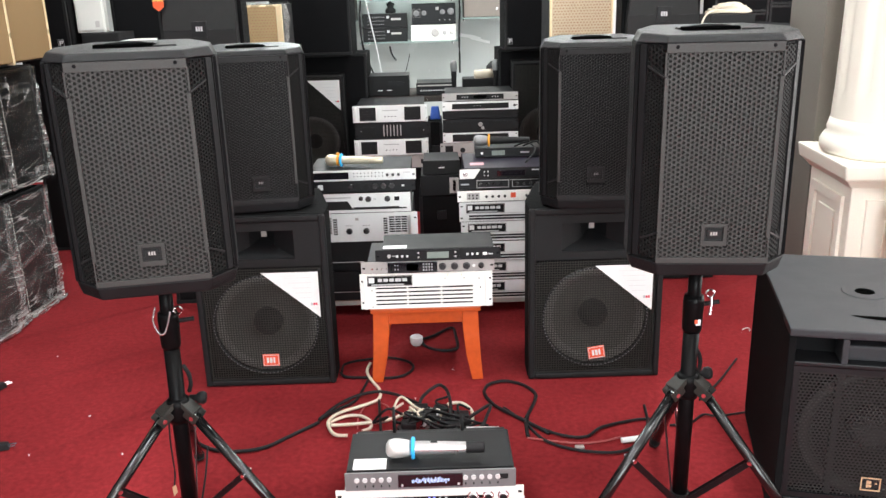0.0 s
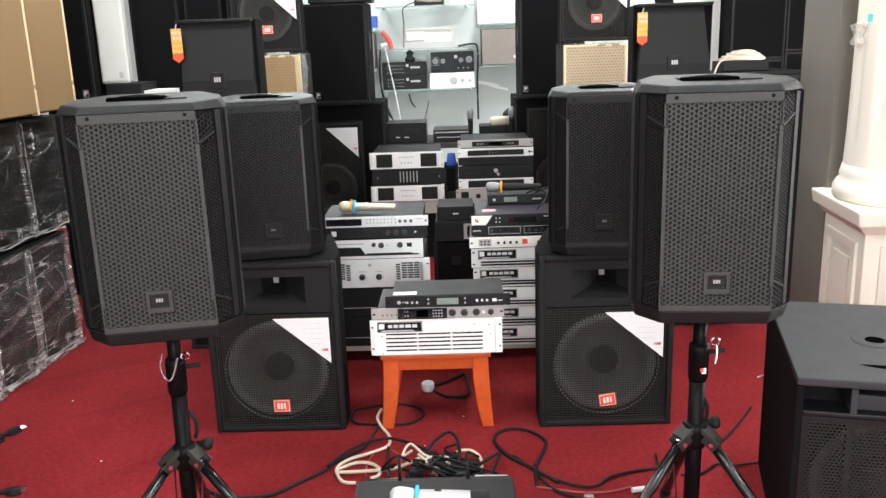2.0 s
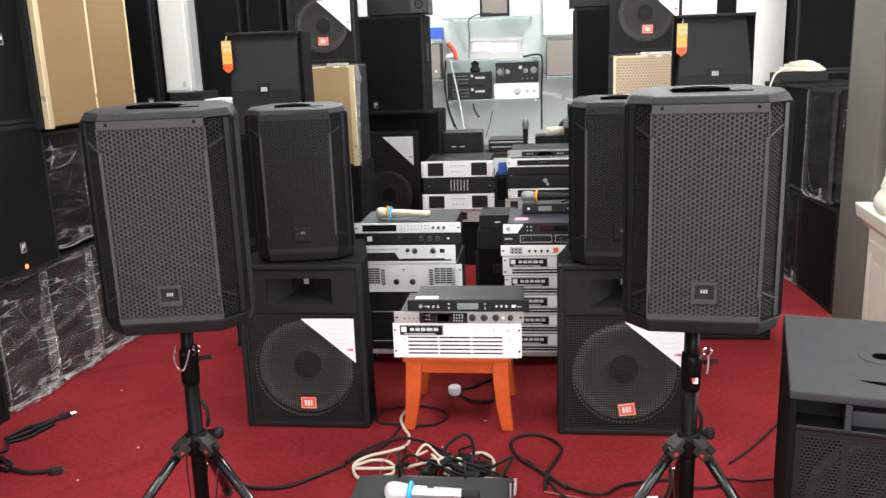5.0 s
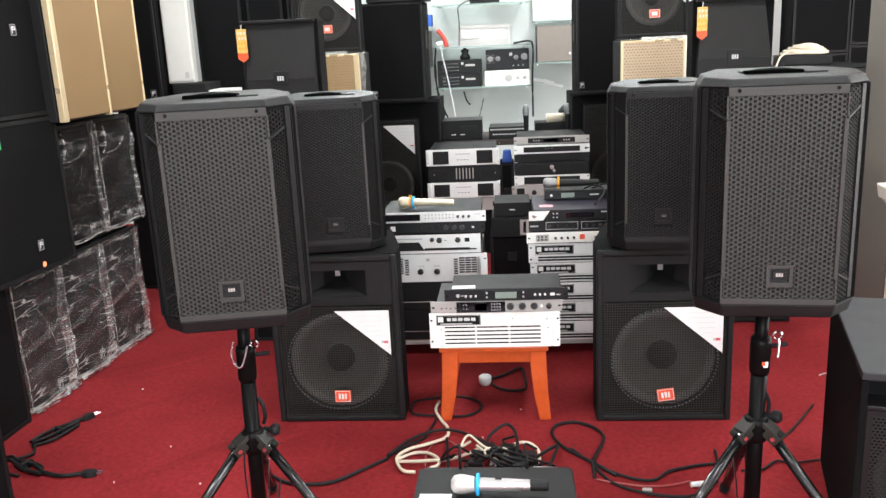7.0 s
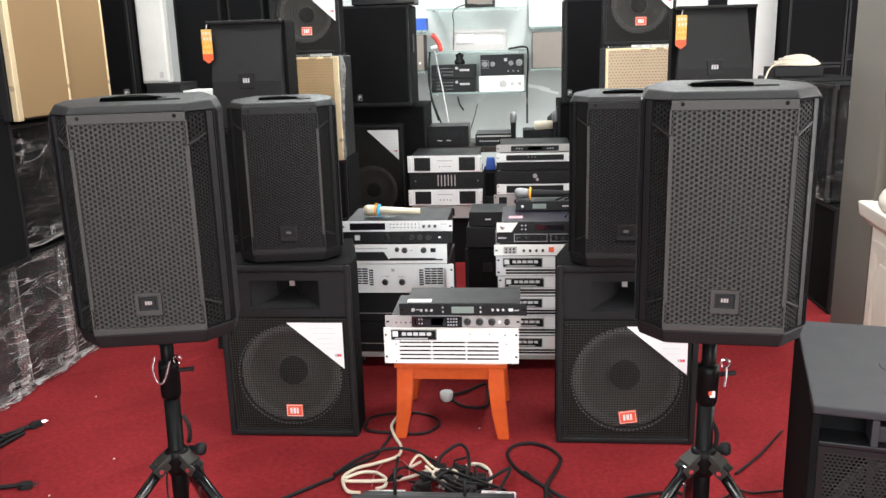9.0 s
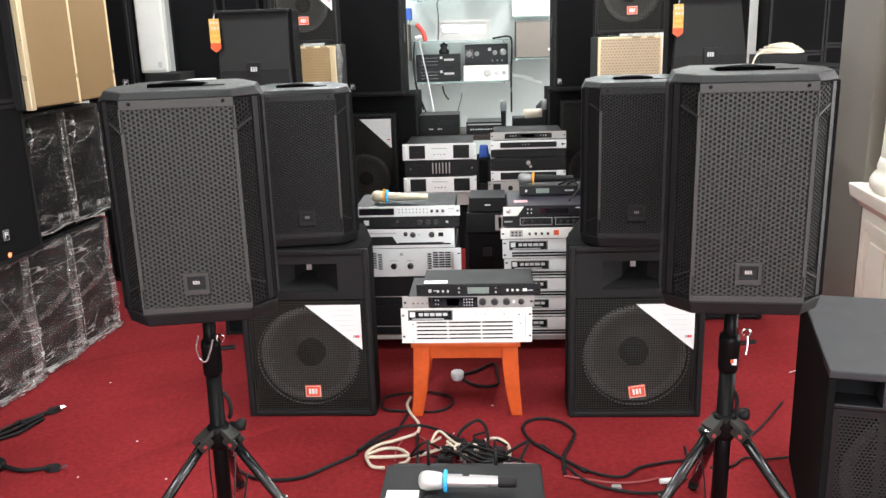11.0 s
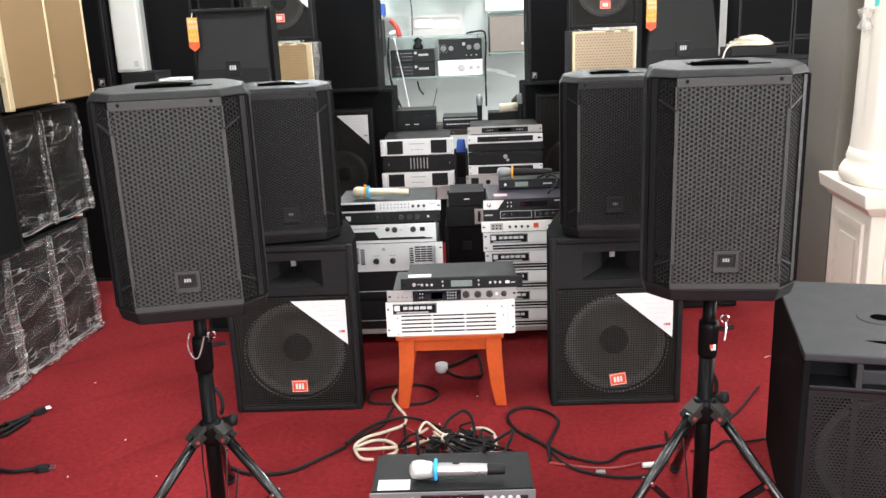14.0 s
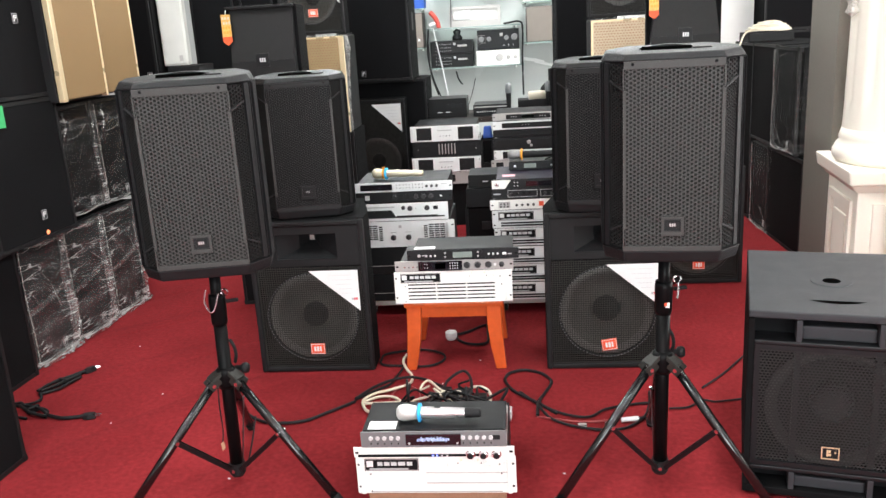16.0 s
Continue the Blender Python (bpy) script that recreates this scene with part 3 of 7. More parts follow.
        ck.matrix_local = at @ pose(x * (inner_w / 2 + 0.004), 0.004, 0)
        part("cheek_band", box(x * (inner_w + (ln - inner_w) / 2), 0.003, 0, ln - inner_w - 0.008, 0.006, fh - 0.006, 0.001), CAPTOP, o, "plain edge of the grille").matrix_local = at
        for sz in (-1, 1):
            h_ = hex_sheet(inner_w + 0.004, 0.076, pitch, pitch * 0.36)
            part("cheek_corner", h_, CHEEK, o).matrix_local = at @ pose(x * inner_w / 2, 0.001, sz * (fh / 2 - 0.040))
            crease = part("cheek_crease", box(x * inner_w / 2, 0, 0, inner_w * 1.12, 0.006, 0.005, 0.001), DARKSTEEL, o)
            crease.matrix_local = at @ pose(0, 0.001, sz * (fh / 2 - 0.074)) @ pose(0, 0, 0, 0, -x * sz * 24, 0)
        part("cheek_seam", box(x * (s - 0.010), 0.062, zc, 0.006, 0.006, fh - 0.004), VOID, o)
        part("cheek_edge", box(x * (s - 0.004), 0.069, zc, 0.010, 0.012, fh - 0.004, 0.003), FABRIC, o)
    # recessed badge
    part("badge_well", framed(lx - lw / 2 - .002, lx + lw / 2 + .002, bz - lh / 2 - .002, bz + lh / 2 + .002, lx - lw / 2 + .006, lx + lw / 2 - .006, bz - lh / 2 + .01, bz + lh / 2 - .006, -0.001, 0.008), steel, o)
    part("badge_floor", box(lx, 0.007, bz, lw - .01, 0.002, lh - .01), DARKSTEEL, o)
    badge(o, lx, 0.005, bz + 0.003, 0.030, 0.018, DARKSTEEL, GREYPANEL if steel is STEEL else MIDGREY)
    return o


def stand(m, label, rear, low=0.0, reach=0.352):
    """A tripod speaker stand: pole, sliding tube, clamp hub, three legs and their braces."""
    o = thing("speaker_stand", m, label, "stand", "tripod stands")
    part("pole", rod((0, 0, 0.045), (0, 0, 0.58), 0.0205, seg=24), POLEBLACK, o, "", True)
    part("inner_tube", rod((0, 0, 0.58), (0, 0, 0.745), 0.017, seg=24), POLEBLACK, o, "", True)
    part("collar", lathe([(0, .555), (.022, .555), (.025, .565), (.026, .64), (.024, .655), (0, .655)], (0, 0, 0), 'Z', 24), POLEBLACK, o, "", True)
    part("clamp_knob", rod((0.028, 0, 0.63), (0.065, 0, 0.635), 0.006), PLASTIC, o)
    part("pin_ring", lathe([(.010, -.002), (.013, 0), (.010, .002), (.008, 0), (.010, -.002)], (0.034, -0.02, 0.665), 'Y', 16), CHROME, o)
    if rear < 100:
        st = part("warning_sticker", box(0.006, -0.0235, 0.588, 0.016, 0.003, 0.016, 0.001), PAPER, o, "small white and orange sticker")
        part("sticker_corner", box(0.002, -0.0255, 0.591, 0.008, 0.002, 0.010, 0.0008), BADGE, st)
    part("hub", lathe([(0, .370), (.027, .370), (.031, .385), (.031, .418), (.030, .430), (.024, .438), (0, .438)], (0, 0, -low), 'Z', 24), POLEBLACK, o, "", True)
    part("hub_knob", lathe([(0, 0), (.009, 0), (.009, .018), (.016, .022), (.018, .034), (.014, .042), (0, .044)], (0.026, 0.02, 0.425 - low), 'X', 14), PLASTIC, o, "", True)
    part("foot_cap", lathe([(0, .035), (.02, .035), (.026, .045), (.026, .08), (0, .08)], (0, 0, 0), 'Z', 20), PLASTIC, o)
    for a in (rear - 120, rear + 120, rear):
        d = Vector((math.cos(radians(a)), math.sin(radians(a)), 0))
        side = Vector((-d.y, d.x, 0))
        upper, lower = d * 0.046 + Vector((0, 0, 0.390 - low)), d * reach + Vector((0, 0, 0.018))
        leg = part("leg", rod(upper, lower, 0.0138, seg=20), LEGBLACK, o, "", True)
        part("rubber_foot", rod(lower + (upper - lower) * 0.03, lower + d * 0.020 - Vector((0, 0, 0.018)), 0.0172, 0.013), RUBBER, leg)
        # pressed wing that bridges the leg's top
        lug = part("hub_lug", prism([(-.020, -.008), (.020, -.008), (.024, .040), (-.024, .040)], -0.004, 0.008, 0.94, 1.0, (0, .02), 0.002), HUBGREY, o, "bent steel wing over the leg")
        lug.matrix_local = pose(0, 0, 0, 0, 0, a - 90) @ pose(0, 0.020, 0.424 - low, -34, 0, 0)
        for sg in (-1, 1):
            cheek = part("lug_cheek", box(0, 0, 0, 0.004, 0.040, 0.030, 0.0015), HUBGREY, o)
            cheek.matrix_local = pose(0, 0, 0, 0, 0, a - 90) @ pose(sg * 0.0175, 0.046, 0.396 - low, -34, 0, 0)
        top = d * 0.050 + Vector((0, 0, 0.392 - low))
        part("leg_bolt", rod(top - side * 0.023, top + side * 0.023, 0.0062), CHROME, o)
        mid = upper.lerp(lower, 0.425)
        for sg in (-1, 1):
            foot_end = d * 0.026 + side * 0.016 * sg + Vector((0, 0, 0.066))
            bar = part("brace", box(0, 0, 0, (mid + side * 0.016 * sg - foot_end).length + 0.012, 0.003, 0.014, 0.0012), GLOSSBLACK, o)
            bar.matrix_local = Matrix.Translation((foot_end + mid + side * 0.016 * sg) / 2) @ (mid - d * 0.026 - Vector((0, 0, 0.066))).to_track_quat('X', 'Z').to_matrix().to_4x4()
        part("brace_bolt", rod(mid - side * 0.020, mid + side * 0.020, 0.0058), CHROME, o)
    part("pole_bolt", rod((-.004, -.03, .06), (-.004, -.02, .06), 0.006), CHROME, o)
    # bead chain of the locking pin, hanging in a loop or straight down
    if rear < 100:
        pts = [(0.036, -0.022, 0.655), (0.037, -0.023, 0.64), (0.036, -0.024, 0.625), (0.034, -0.025, 0.61)]
    else:
        pts = [(-0.022, -0.025, 0.672), (-0.028, -0.03, 0.640), (-0.016, -0.034, 0.610), (-0.002, -0.034, 0.608), (0.008, -0.03, 0.632), (0.014, -0.022, 0.660)]
    path = smooth_path(pts, 6)
    bm = bmesh.new()
    for i, c in enumerate(path):
        bmesh.ops.create_uvsphere(bm, u_segments=6, v_segments=4, radius=0.0031, matrix=Matrix.Translation(c))
    part("safety_chain", bm, CHROME, o, "thin bead chain")
    part("cable_strap", tube([(0.020, 0.012, 0.50), (0.032, 0.012, 0.475), (0.034, 0.015, 0.445), (0.026, 0.02, 0.42)], 0.0055), RUBBER, o)
    if rear > 100:
        # thin cord with a torn paper tag
        part("cord", tube([(-0.018, -0.026, 0.40), (-0.022, -0.030, 0.30), (-0.020, -0.030, 0.21), (-0.024, -0.034, 0.17)], 0.0022, 6, 5), RUBBER, o)
        part("paper_tag", flat([(-0.030, 0.165), (-0.020, 0.172), (-0.017, 0.150), (-0.028, 0.136)], -0.034, 0.001), CARTON, o, "torn brown paper tag on a cord")
    return o


L_AT, R_AT = (-0.668, 1.852), (0.643, 1.872)
powered_speaker(pose(L_AT[0], L_AT[1], 0.738, 0, 0, 11), "black moulded stage speaker with pierced steel grille on a tripod")
powered_speaker(pose(R_AT[0] + 0.010, R_AT[1], 0.738, 0, 0, -6), "black moulded stage speaker with pierced steel grille on a tripod")
stand(pose(-0.701, 1.972, 0, 0, 0.9, 0), "black tripod speaker stand with a bead chain, on the carpet", 102, 0.024, 0.372)
stand(pose(0.645, 1.972, 0, 0, 0.5, 0), "black tripod speaker stand with a small sticker, on the carpet", 85.7, 0.0, 0.358)
# rear pair: deeper shade is put into darker steel, foam and badge bars
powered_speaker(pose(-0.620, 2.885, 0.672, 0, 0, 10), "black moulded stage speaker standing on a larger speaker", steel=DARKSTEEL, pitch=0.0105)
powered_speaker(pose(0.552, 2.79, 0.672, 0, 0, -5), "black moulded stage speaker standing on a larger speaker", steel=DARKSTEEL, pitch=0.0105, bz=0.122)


def tri_label(o, x0, x1, z0, z1, y):
    """The triangular product leaflet in a grille's upper corner."""
    p = part("corner_leaflet", flat([(x0, z1), (x1, z1), (x1, z0)], y, 0.0012), PAPER, o, "white triangular leaflet")
    w, hgt = x1 - x0, z1 - z0
    for i in range(5):
        k = 0.12 + i * 0.11
        part("print_line", box(x1 - w * (0.40 - k * .28), y - 0.0016, z1 - hgt * k, w * (0.52 - k * .55), 0.0005, hgt * 0.010), FAINTPRINT, p)
    for dx, dw, ink in ((0.14, 0.035, PRINT), (0.10, 0.03, REDPRINT), (0.06, 0.035, REDPRINT)):
        part("print_mark", box(x1 - w * dx, y - 0.0016, z1 - hgt * 0.70, w * dw, 0.0006, hgt * 0.055), ink, p)
    return p


def club_speaker(m, label, W=0.49, H=0.665, D=0.42, tilt=0.0, group="carpeted two-way speakers", horn=True, leaflet=(0.0, 0.207, 0.272, 0.450), badge_z=0.104, cone=None):
    """A wooden two-way speaker: horn above, large woofer behind a square-pierced grille."""
    o = thing("floor_speaker", m, label, "speaker", group)
    k = W / 0.49
    fr = 0.022 * k
    part("cabinet", prism([(-W / 2, .135), (W / 2, .135), (W * .36, D), (-W * .36, D)], 0, H, bevel=0.006), CARPETED, o)
    part("front_shell", framed(-W / 2, W / 2, 0, H, -W / 2 + .016, W / 2 - .016, .016, H - .016, .012, .136), CARPETED, o)
    zs = H - 0.205 * k if horn else H - fr - 0.012
    for nm, bm in (("side_rail", box(-W / 2 + fr / 2, 0.006, H / 2, fr, 0.028, H - 0.004, 0.006)), ("side_rail", box(W / 2 - fr / 2, 0.006, H / 2, fr, 0.028, H - 0.004, 0.006)),
                   ("bottom_rail", box(0, 0.006, fr / 2 + .002, W - 2 * fr + .002, 0.026, fr, 0.006)), ("top_rail", box(0, 0.006, H - fr / 2 - .002, W - 2 * fr + .002, 0.026, fr, 0.006))):
        part(nm, bm, PLASTIC, o)
    hw = W / 2 - fr
    if horn:
        # moulded plate with a flared mouth
        hz0, hz1 = zs + 0.010, H - fr - 0.004
        mx, mz0, mz1 = 0.128 * k, hz0 + 0.030 * k, hz1 - 0.032 * k
        hp = part("horn_plate", framed(-hw, hw, hz0, hz1, -mx, mx, mz0, mz1, 0.0, 0.014), PLASTIC, o, "black moulded horn")
        bm = bmesh.new()
        tx, tz, tc = 0.012 * k, 0.013 * k, (mz0 + mz1) / 2 + 0.012
        a = [bm.verts.new(c) for c in ((-mx, .013, mz0), (mx, .013, mz0), (mx, .013, mz1), (-mx, .013, mz1))]
        mid = [bm.verts.new(c) for c in ((-mx * .36, .070, mz0 + .030 * k), (mx * .36, .070, mz0 + .030 * k), (mx * .36, .070, mz1 - .010 * k), (-mx * .36, .070, mz1 - .010 * k))]
        b = [bm.verts.new(c) for c in ((-tx, .12, tc - tz), (tx, .12, tc - tz), (tx, .12, tc + tz), (-tx, .12, tc + tz))]
        for p, q in ((a, mid), (mid, b)):
            for i in range(4):
                bm.faces.new((p[i], p[(i + 1) % 4], q[(i + 1) % 4], q[i]))
        bm.faces.new(b)
        part("horn_flare", bm, CAPTOP, hp)
        part("horn_throat", box(0, 0.112, tc, tx * 1.6, 0.004, tz * 1.6), GREYPANEL, hp, "bright square throat of the horn")
    # woofer behind the grille
    gz0, gz1 = fr + 0.004, zs + 0.006
    R = 0.192 * k
    cz = gz0 + 0.218 * k if cone is None else cone
    part("baffle", box(0, 0.10, (gz0 + gz1) / 2, 2 * hw, 0.004, gz1 - gz0), FOAM, o)
    w = part("woofer", lathe([(R * .98, .012), (R * .98, .004), (R * .86, .0), (R * .82, .012), (R * .36, .05), (R * .33, .042), (R * .2, .028), (0, .022)], (0, 0.014, cz), 'Y', 40), CONE, o, "grey paper woofer cone", True)
    part("surround", lathe([(R * .97, 0), (R * .91, -.006), (R * .85, 0), (R * .81, .006)], (0, 0.012, cz), 'Y', 40), RIBGREY, w, "", True)
    part("woofer_cap", lathe([(0, -.02), (R * .16, -.014), (R * .27, .006), (R * .29, .03)], (0, 0.026, cz), 'Y', 32), FOAM, w, "", True)
    part("grille", box(0, 0.001, (gz0 + gz1) / 2, 2 * hw, 0.002, gz1 - gz0), PIERCED, o, "square-pierced steel grille")
    # steel ring pressed round the woofer, its glints set on as grey cubes
    part("ring_bead", lathe([(R * .985, -.001), (R * 1.0, -.0045), (R * 1.015, -.001)], (0, 0.0, cz), 'Y', 64), BLACKMETAL, o, "", True)
    bm = bmesh.new()
    n = 84
    for i in range(n):
        a_ = 2 * math.pi * i / n
        bmesh.ops.create_cube(bm, size=0.0032, matrix=Matrix.Translation((R * math.cos(a_), -0.004, cz + R * math.sin(a_))) @ Matrix.Rotation(a_, 4, 'Y'))
    tagged(part("ring_glint", bm, MIDGREY, o, "row of grey cubes for the glints round the ring"), kind="stuff")
    if leaflet:
        tri_label(o, leaflet[0], leaflet[1], leaflet[2], leaflet[3], -0.0052)
    badge(o, 0.008, -0.001, badge_z, 0.062, 0.048, BADGE, PAPER, tilt)
    for x in (-1, 1):
        for z in (gz0 + .012, gz1 - .012):
            part("screw", lathe([(0, -.003), (.004, -.002), (.005, 0)], (x * (hw - .012), -0.001, z), 'Y', 8), BLACKMETAL, o)
        part("rubber_foot", lathe([(0, -0.001), (.015, -0.001), (.015, 0.004), (0, 0.004)], (x * (W / 2 - .05), 0.06, 0.0), 'Z', 12), RUBBER, o)
    return o


club_speaker(pose(-0.646, 2.866, 0.001, 0, 0, 0), "black carpeted floor speaker with horn, round grille and white corner leaflet")
club_speaker(pose(0.575, 2.845, 0.001, 0, 0, 0), "black carpeted floor speaker with horn, orange badge set askew", tilt=-8, leaflet=(-0.005, 0.207, 0.268, 0.446))


def subwoofer(m):
    W, H, D = 0.475, 0.572, 0.63
    o = thing("subwoofer", m, "large black subwoofer with slotted ports and pierced grille, on the carpet", "subwoofer")
    part("cabinet", box(0, D / 2 + 0.05, H / 2 + 0.012, W, D - 0.10, H - 0.024, 0.008), CARPETED, o)
    # greyer than the black sides: light from above is put into its colour
    part("top_panel", box(0, D / 2, H - 0.010, W, D, 0.022, 0.005), GREYTOP, o, "slate grey top, light from above put into its colour")
    part("side_panel", box(-W / 2 + 0.009, D / 2, H / 2, 0.018, D, H - 0.044, 0.004), CARPETED, o)
    part("side_panel", box(W / 2 - 0.009, D / 2, H / 2, 0.018, D, H - 0.044, 0.004), CARPETED, o)
    part("bottom_panel", box(0, D / 2, 0.011, W, D, 0.022, 0.004), CARPETED, o)
    # black disc stands for the shade inside the socket
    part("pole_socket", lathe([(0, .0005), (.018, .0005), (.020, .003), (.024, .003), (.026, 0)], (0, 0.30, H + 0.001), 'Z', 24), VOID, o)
    part("socket_plate", lathe([(.026, 0), (.026, .0018), (.058, .0018), (.060, 0)], (0, 0.30, H + 0.0012), 'Z', 32), GREYTOP, o)
    bm = bmesh.new()
    n, pts = 16, []
    for i in range(n + 1):
        u = -1 + 2 * i / n
        pts.append((0.074 * u, 0.088 + 0.024 * u * u))
    for i in range(n, -1, -1):
        u = -1 + 2 * i / n
        pts.append((0.074 * u, 0.112))
    # flat black face stands for the shade in the hand slot
    f = bm.faces.new([bm.verts.new((x, y, H + 0.0016)) for x, y in pts[:n + 1] + [(x, y + 0.002) for x, y in pts[n + 1:]]])
    part("grip_slot", bm, VOID, o, "curved hand slot in the top, its shade a black face")
    # ports above and below the grille
    for z0, z1 in ((H - 0.088, H - 0.022), (0.022, 0.078)):
        # black fill stands for the shade deep in the port
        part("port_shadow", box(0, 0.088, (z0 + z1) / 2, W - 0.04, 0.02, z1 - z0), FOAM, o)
        for x in (-0.104, 0.104):
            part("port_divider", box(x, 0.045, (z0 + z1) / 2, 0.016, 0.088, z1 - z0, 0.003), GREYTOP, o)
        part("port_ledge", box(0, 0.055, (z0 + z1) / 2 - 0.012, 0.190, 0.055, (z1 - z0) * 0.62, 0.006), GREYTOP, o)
    part("ledge_board", box(0, 0.045, H - 0.094, W - 0.036, 0.085, 0.012, 0.003), BLACKMETAL, o)
    part("ledge_board", box(0, 0.045, 0.084, W - 0.036, 0.085, 0.012, 0.003), BLACKMETAL, o)
    part("grille", box(0, 0.014, 0.281, W - 0.052, 0.003, 0.372), HEXPIERCED, o, "round-pierced black steel grille")
    part("grille_frame", framed(-W / 2 + .019, W / 2 - .019, 0.092, 0.470, -W / 2 + .034, W / 2 - .034, 0.106, 0.456, 0.006, 0.013), BLACKMETAL, o)
    part("baffle", box(0, 0.12, 0.28, W - 0.04, 0.01, 0.376), FOAM, o)
    for x in (-0.104, 0.104):
        part("inner_brace", box(x, 0.03, 0.28, 0.016, 0.02, 0.37), DARKSTEEL, o)
    w = part("woofer", lathe([(.185, .03), (.185, .0), (.170, -.006), (.155, .004), (.06, .055), (0, .06)], (0, 0.05, 0.272), 'Y', 40), GREYFOAM, o, "", True)
    part("surround", lathe([(.185, -.002), (.172, -.012), (.158, -.002), (.150, .006)], (0, 0.05, 0.272), 'Y', 40), STEEL, w, "", True)
    part("woofer_cap", lathe([(0, -.028), (.035, -.02), (.058, 0), (.062, .04)], (0, 0.07, 0.272), 'Y', 32), STEEL, w, "", True)
    lg = part("badge", framed(-.030, .030, -.024, .024, -.026, .026, -.020, .020, -.003, 0), GOLDTRIM, o, "small square gilt badge")
    lg.matrix_local = pose(-0.004, 0.010, 0.148) @ Matrix.Scale(0.8, 4)
    part("badge_bar", box(-.010, -0.001, 0, 0.005, 0.002, 0.026), GOLDTRIM, lg)
    part("badge_bar", box(-.003, -0.001, 0.007, 0.010, 0.002, 0.010, 0.002), GOLDTRIM, lg)
    part("badge_bar", box(-.003, -0.001, -0.006, 0.012, 0.002, 0.010, 0.002), GOLDTRIM, lg)
    part("badge_bar", box(.016, -0.001, 0.004, 0.006, 0.002, 0.006), GOLDTRIM, lg)
    for x in (-1, 1):
        for y in (0.06, D - 0.06):
            part("rubber_foot", lathe([(0, -.012), (.02, -.012), (.024, 0), (0, 0)], (x * (W / 2 - .05), y, 0), 'Z', 14), RUBBER, o)
    return o


subwoofer(pose(1.105, 1.843, 0.012, 0, 0, -14))

# ---- rack equipment ----


def rack_unit(name, m, label, category, W=0.483, H=0.044, D=0.36, face=SILVER, body=BLACKMETAL, feats=(), ears=True, group="rack equipment", feet=True):
    """A 19-inch unit: case, front panel, rack ears with slots, and the controls listed in feats.
    A control is (kind, x, z, size..., material): x and z from 0 to 1 across the panel."""
    o = thing(name, m, label, category, group)
    bw = W - 0.045 if ears else W - 0.006
    part("case", box(0, D / 2 + 0.004, H / 2 + 0.001, bw, D - 0.01, H - 0.004, 0.002), body, o)
    part("front_panel", box(0, 0.0, H / 2 + 0.001, W, 0.005, H - 0.002, 0.0012), face, o)
    if ears:
        for x in (-1, 1):
            for z in ((0.5,) if H < 0.06 else (0.2, 0.8)):
                part("rack_slot", box(x * (W / 2 - 0.010), -0.0027, H * z, 0.010, 0.002, 0.0065, 0.0009), FOAM, o)
    if feet:
        for x in (-1, 1):
            part("rubber_foot", rod((x * bw * 0.42, 0.05, -0.0005), (x * bw * 0.42, 0.05, 0.004), 0.010, seg=10), RUBBER, o)
    for ft in feats:
        kind, fx, fz = ft[0], (ft[1] - 0.5) * W, ft[2] * H
        if kind == "knob":
            k = part("knob", knob(fx, fz, ft[3], 0.013), ft[4], o)
            k.location.y = -0.0025
            part("knob_mark", box(fx + ft[3] * .3, -0.0162, fz + ft[3] * .3, 0.0014, 0.001, ft[3] * 0.7), PAPER if ft[4] is not CHROME else FOAM, k).matrix_parent_inverse = k.matrix_local.inverted()
        elif kind == "rect":       # width, height in metres, material, name
            part(ft[6], box(fx, -0.0035, fz, ft[3], 0.003, ft[4], 0.0007), ft[5], o)
        elif kind == "well":       # sunk dark field with a rim
            part(ft[6], framed(fx - ft[3] / 2, fx + ft[3] / 2, fz - ft[4] / 2, fz + ft[4] / 2, fx - ft[3] / 2 + .002, fx + ft[3] / 2 - .002, fz - ft[4] / 2 + .002, fz + ft[4] / 2 - .002, -0.005, -0.0024), ft[5], o)
        elif kind == "dots":       # count, pitch, radius, material, name
            for i in range(ft[3]):
                x = fx + (i - (ft[3] - 1) / 2) * ft[4]
                part(ft[7], rod((x, -0.0065, fz), (x, -0.002, fz), ft[5], seg=10), ft[6], o)
        elif kind == "plate":      # maker's plate with bars for the letters
            p = part("maker_plate", box(fx, -0.0034, fz, ft[3], 0.002, ft[4], 0.0006), FOAM, o, "black maker's plate with pale lettering bars")
            part("plate_mark", box(fx - ft[3] * .40, -0.0047, fz + ft[4] * .09, ft[4] * .5, 0.001, ft[4] * .5), PAPER, p)
            bx = fx - ft[3] * 0.27
            for w in (0.12, 0.13, 0.13, 0.16, 0.13):
                part("letter_bar", box(bx + w * ft[3] / 2, -0.0047, fz + ft[4] * 0.09, w * ft[3] - 0.0045, 0.001, ft[4] * 0.30), BUTTON, p)
                bx += w * ft[3]
            part("plate_border", framed(fx - ft[3] * .49, fx + ft[3] * .49, fz - ft[4] * .47, fz + ft[4] * .47, fx - ft[3] * .482, fx + ft[3] * .482, fz - ft[4] * .43, fz + ft[4] * .43, -0.0049, -0.0042), GREYPANEL, p)
            part("letter_line", box(fx - ft[3] * .05, -0.0047, fz - ft[4] * 0.34, ft[3] * 0.72, 0.001, ft[4] * 0.12), PRINT, p)
    return o


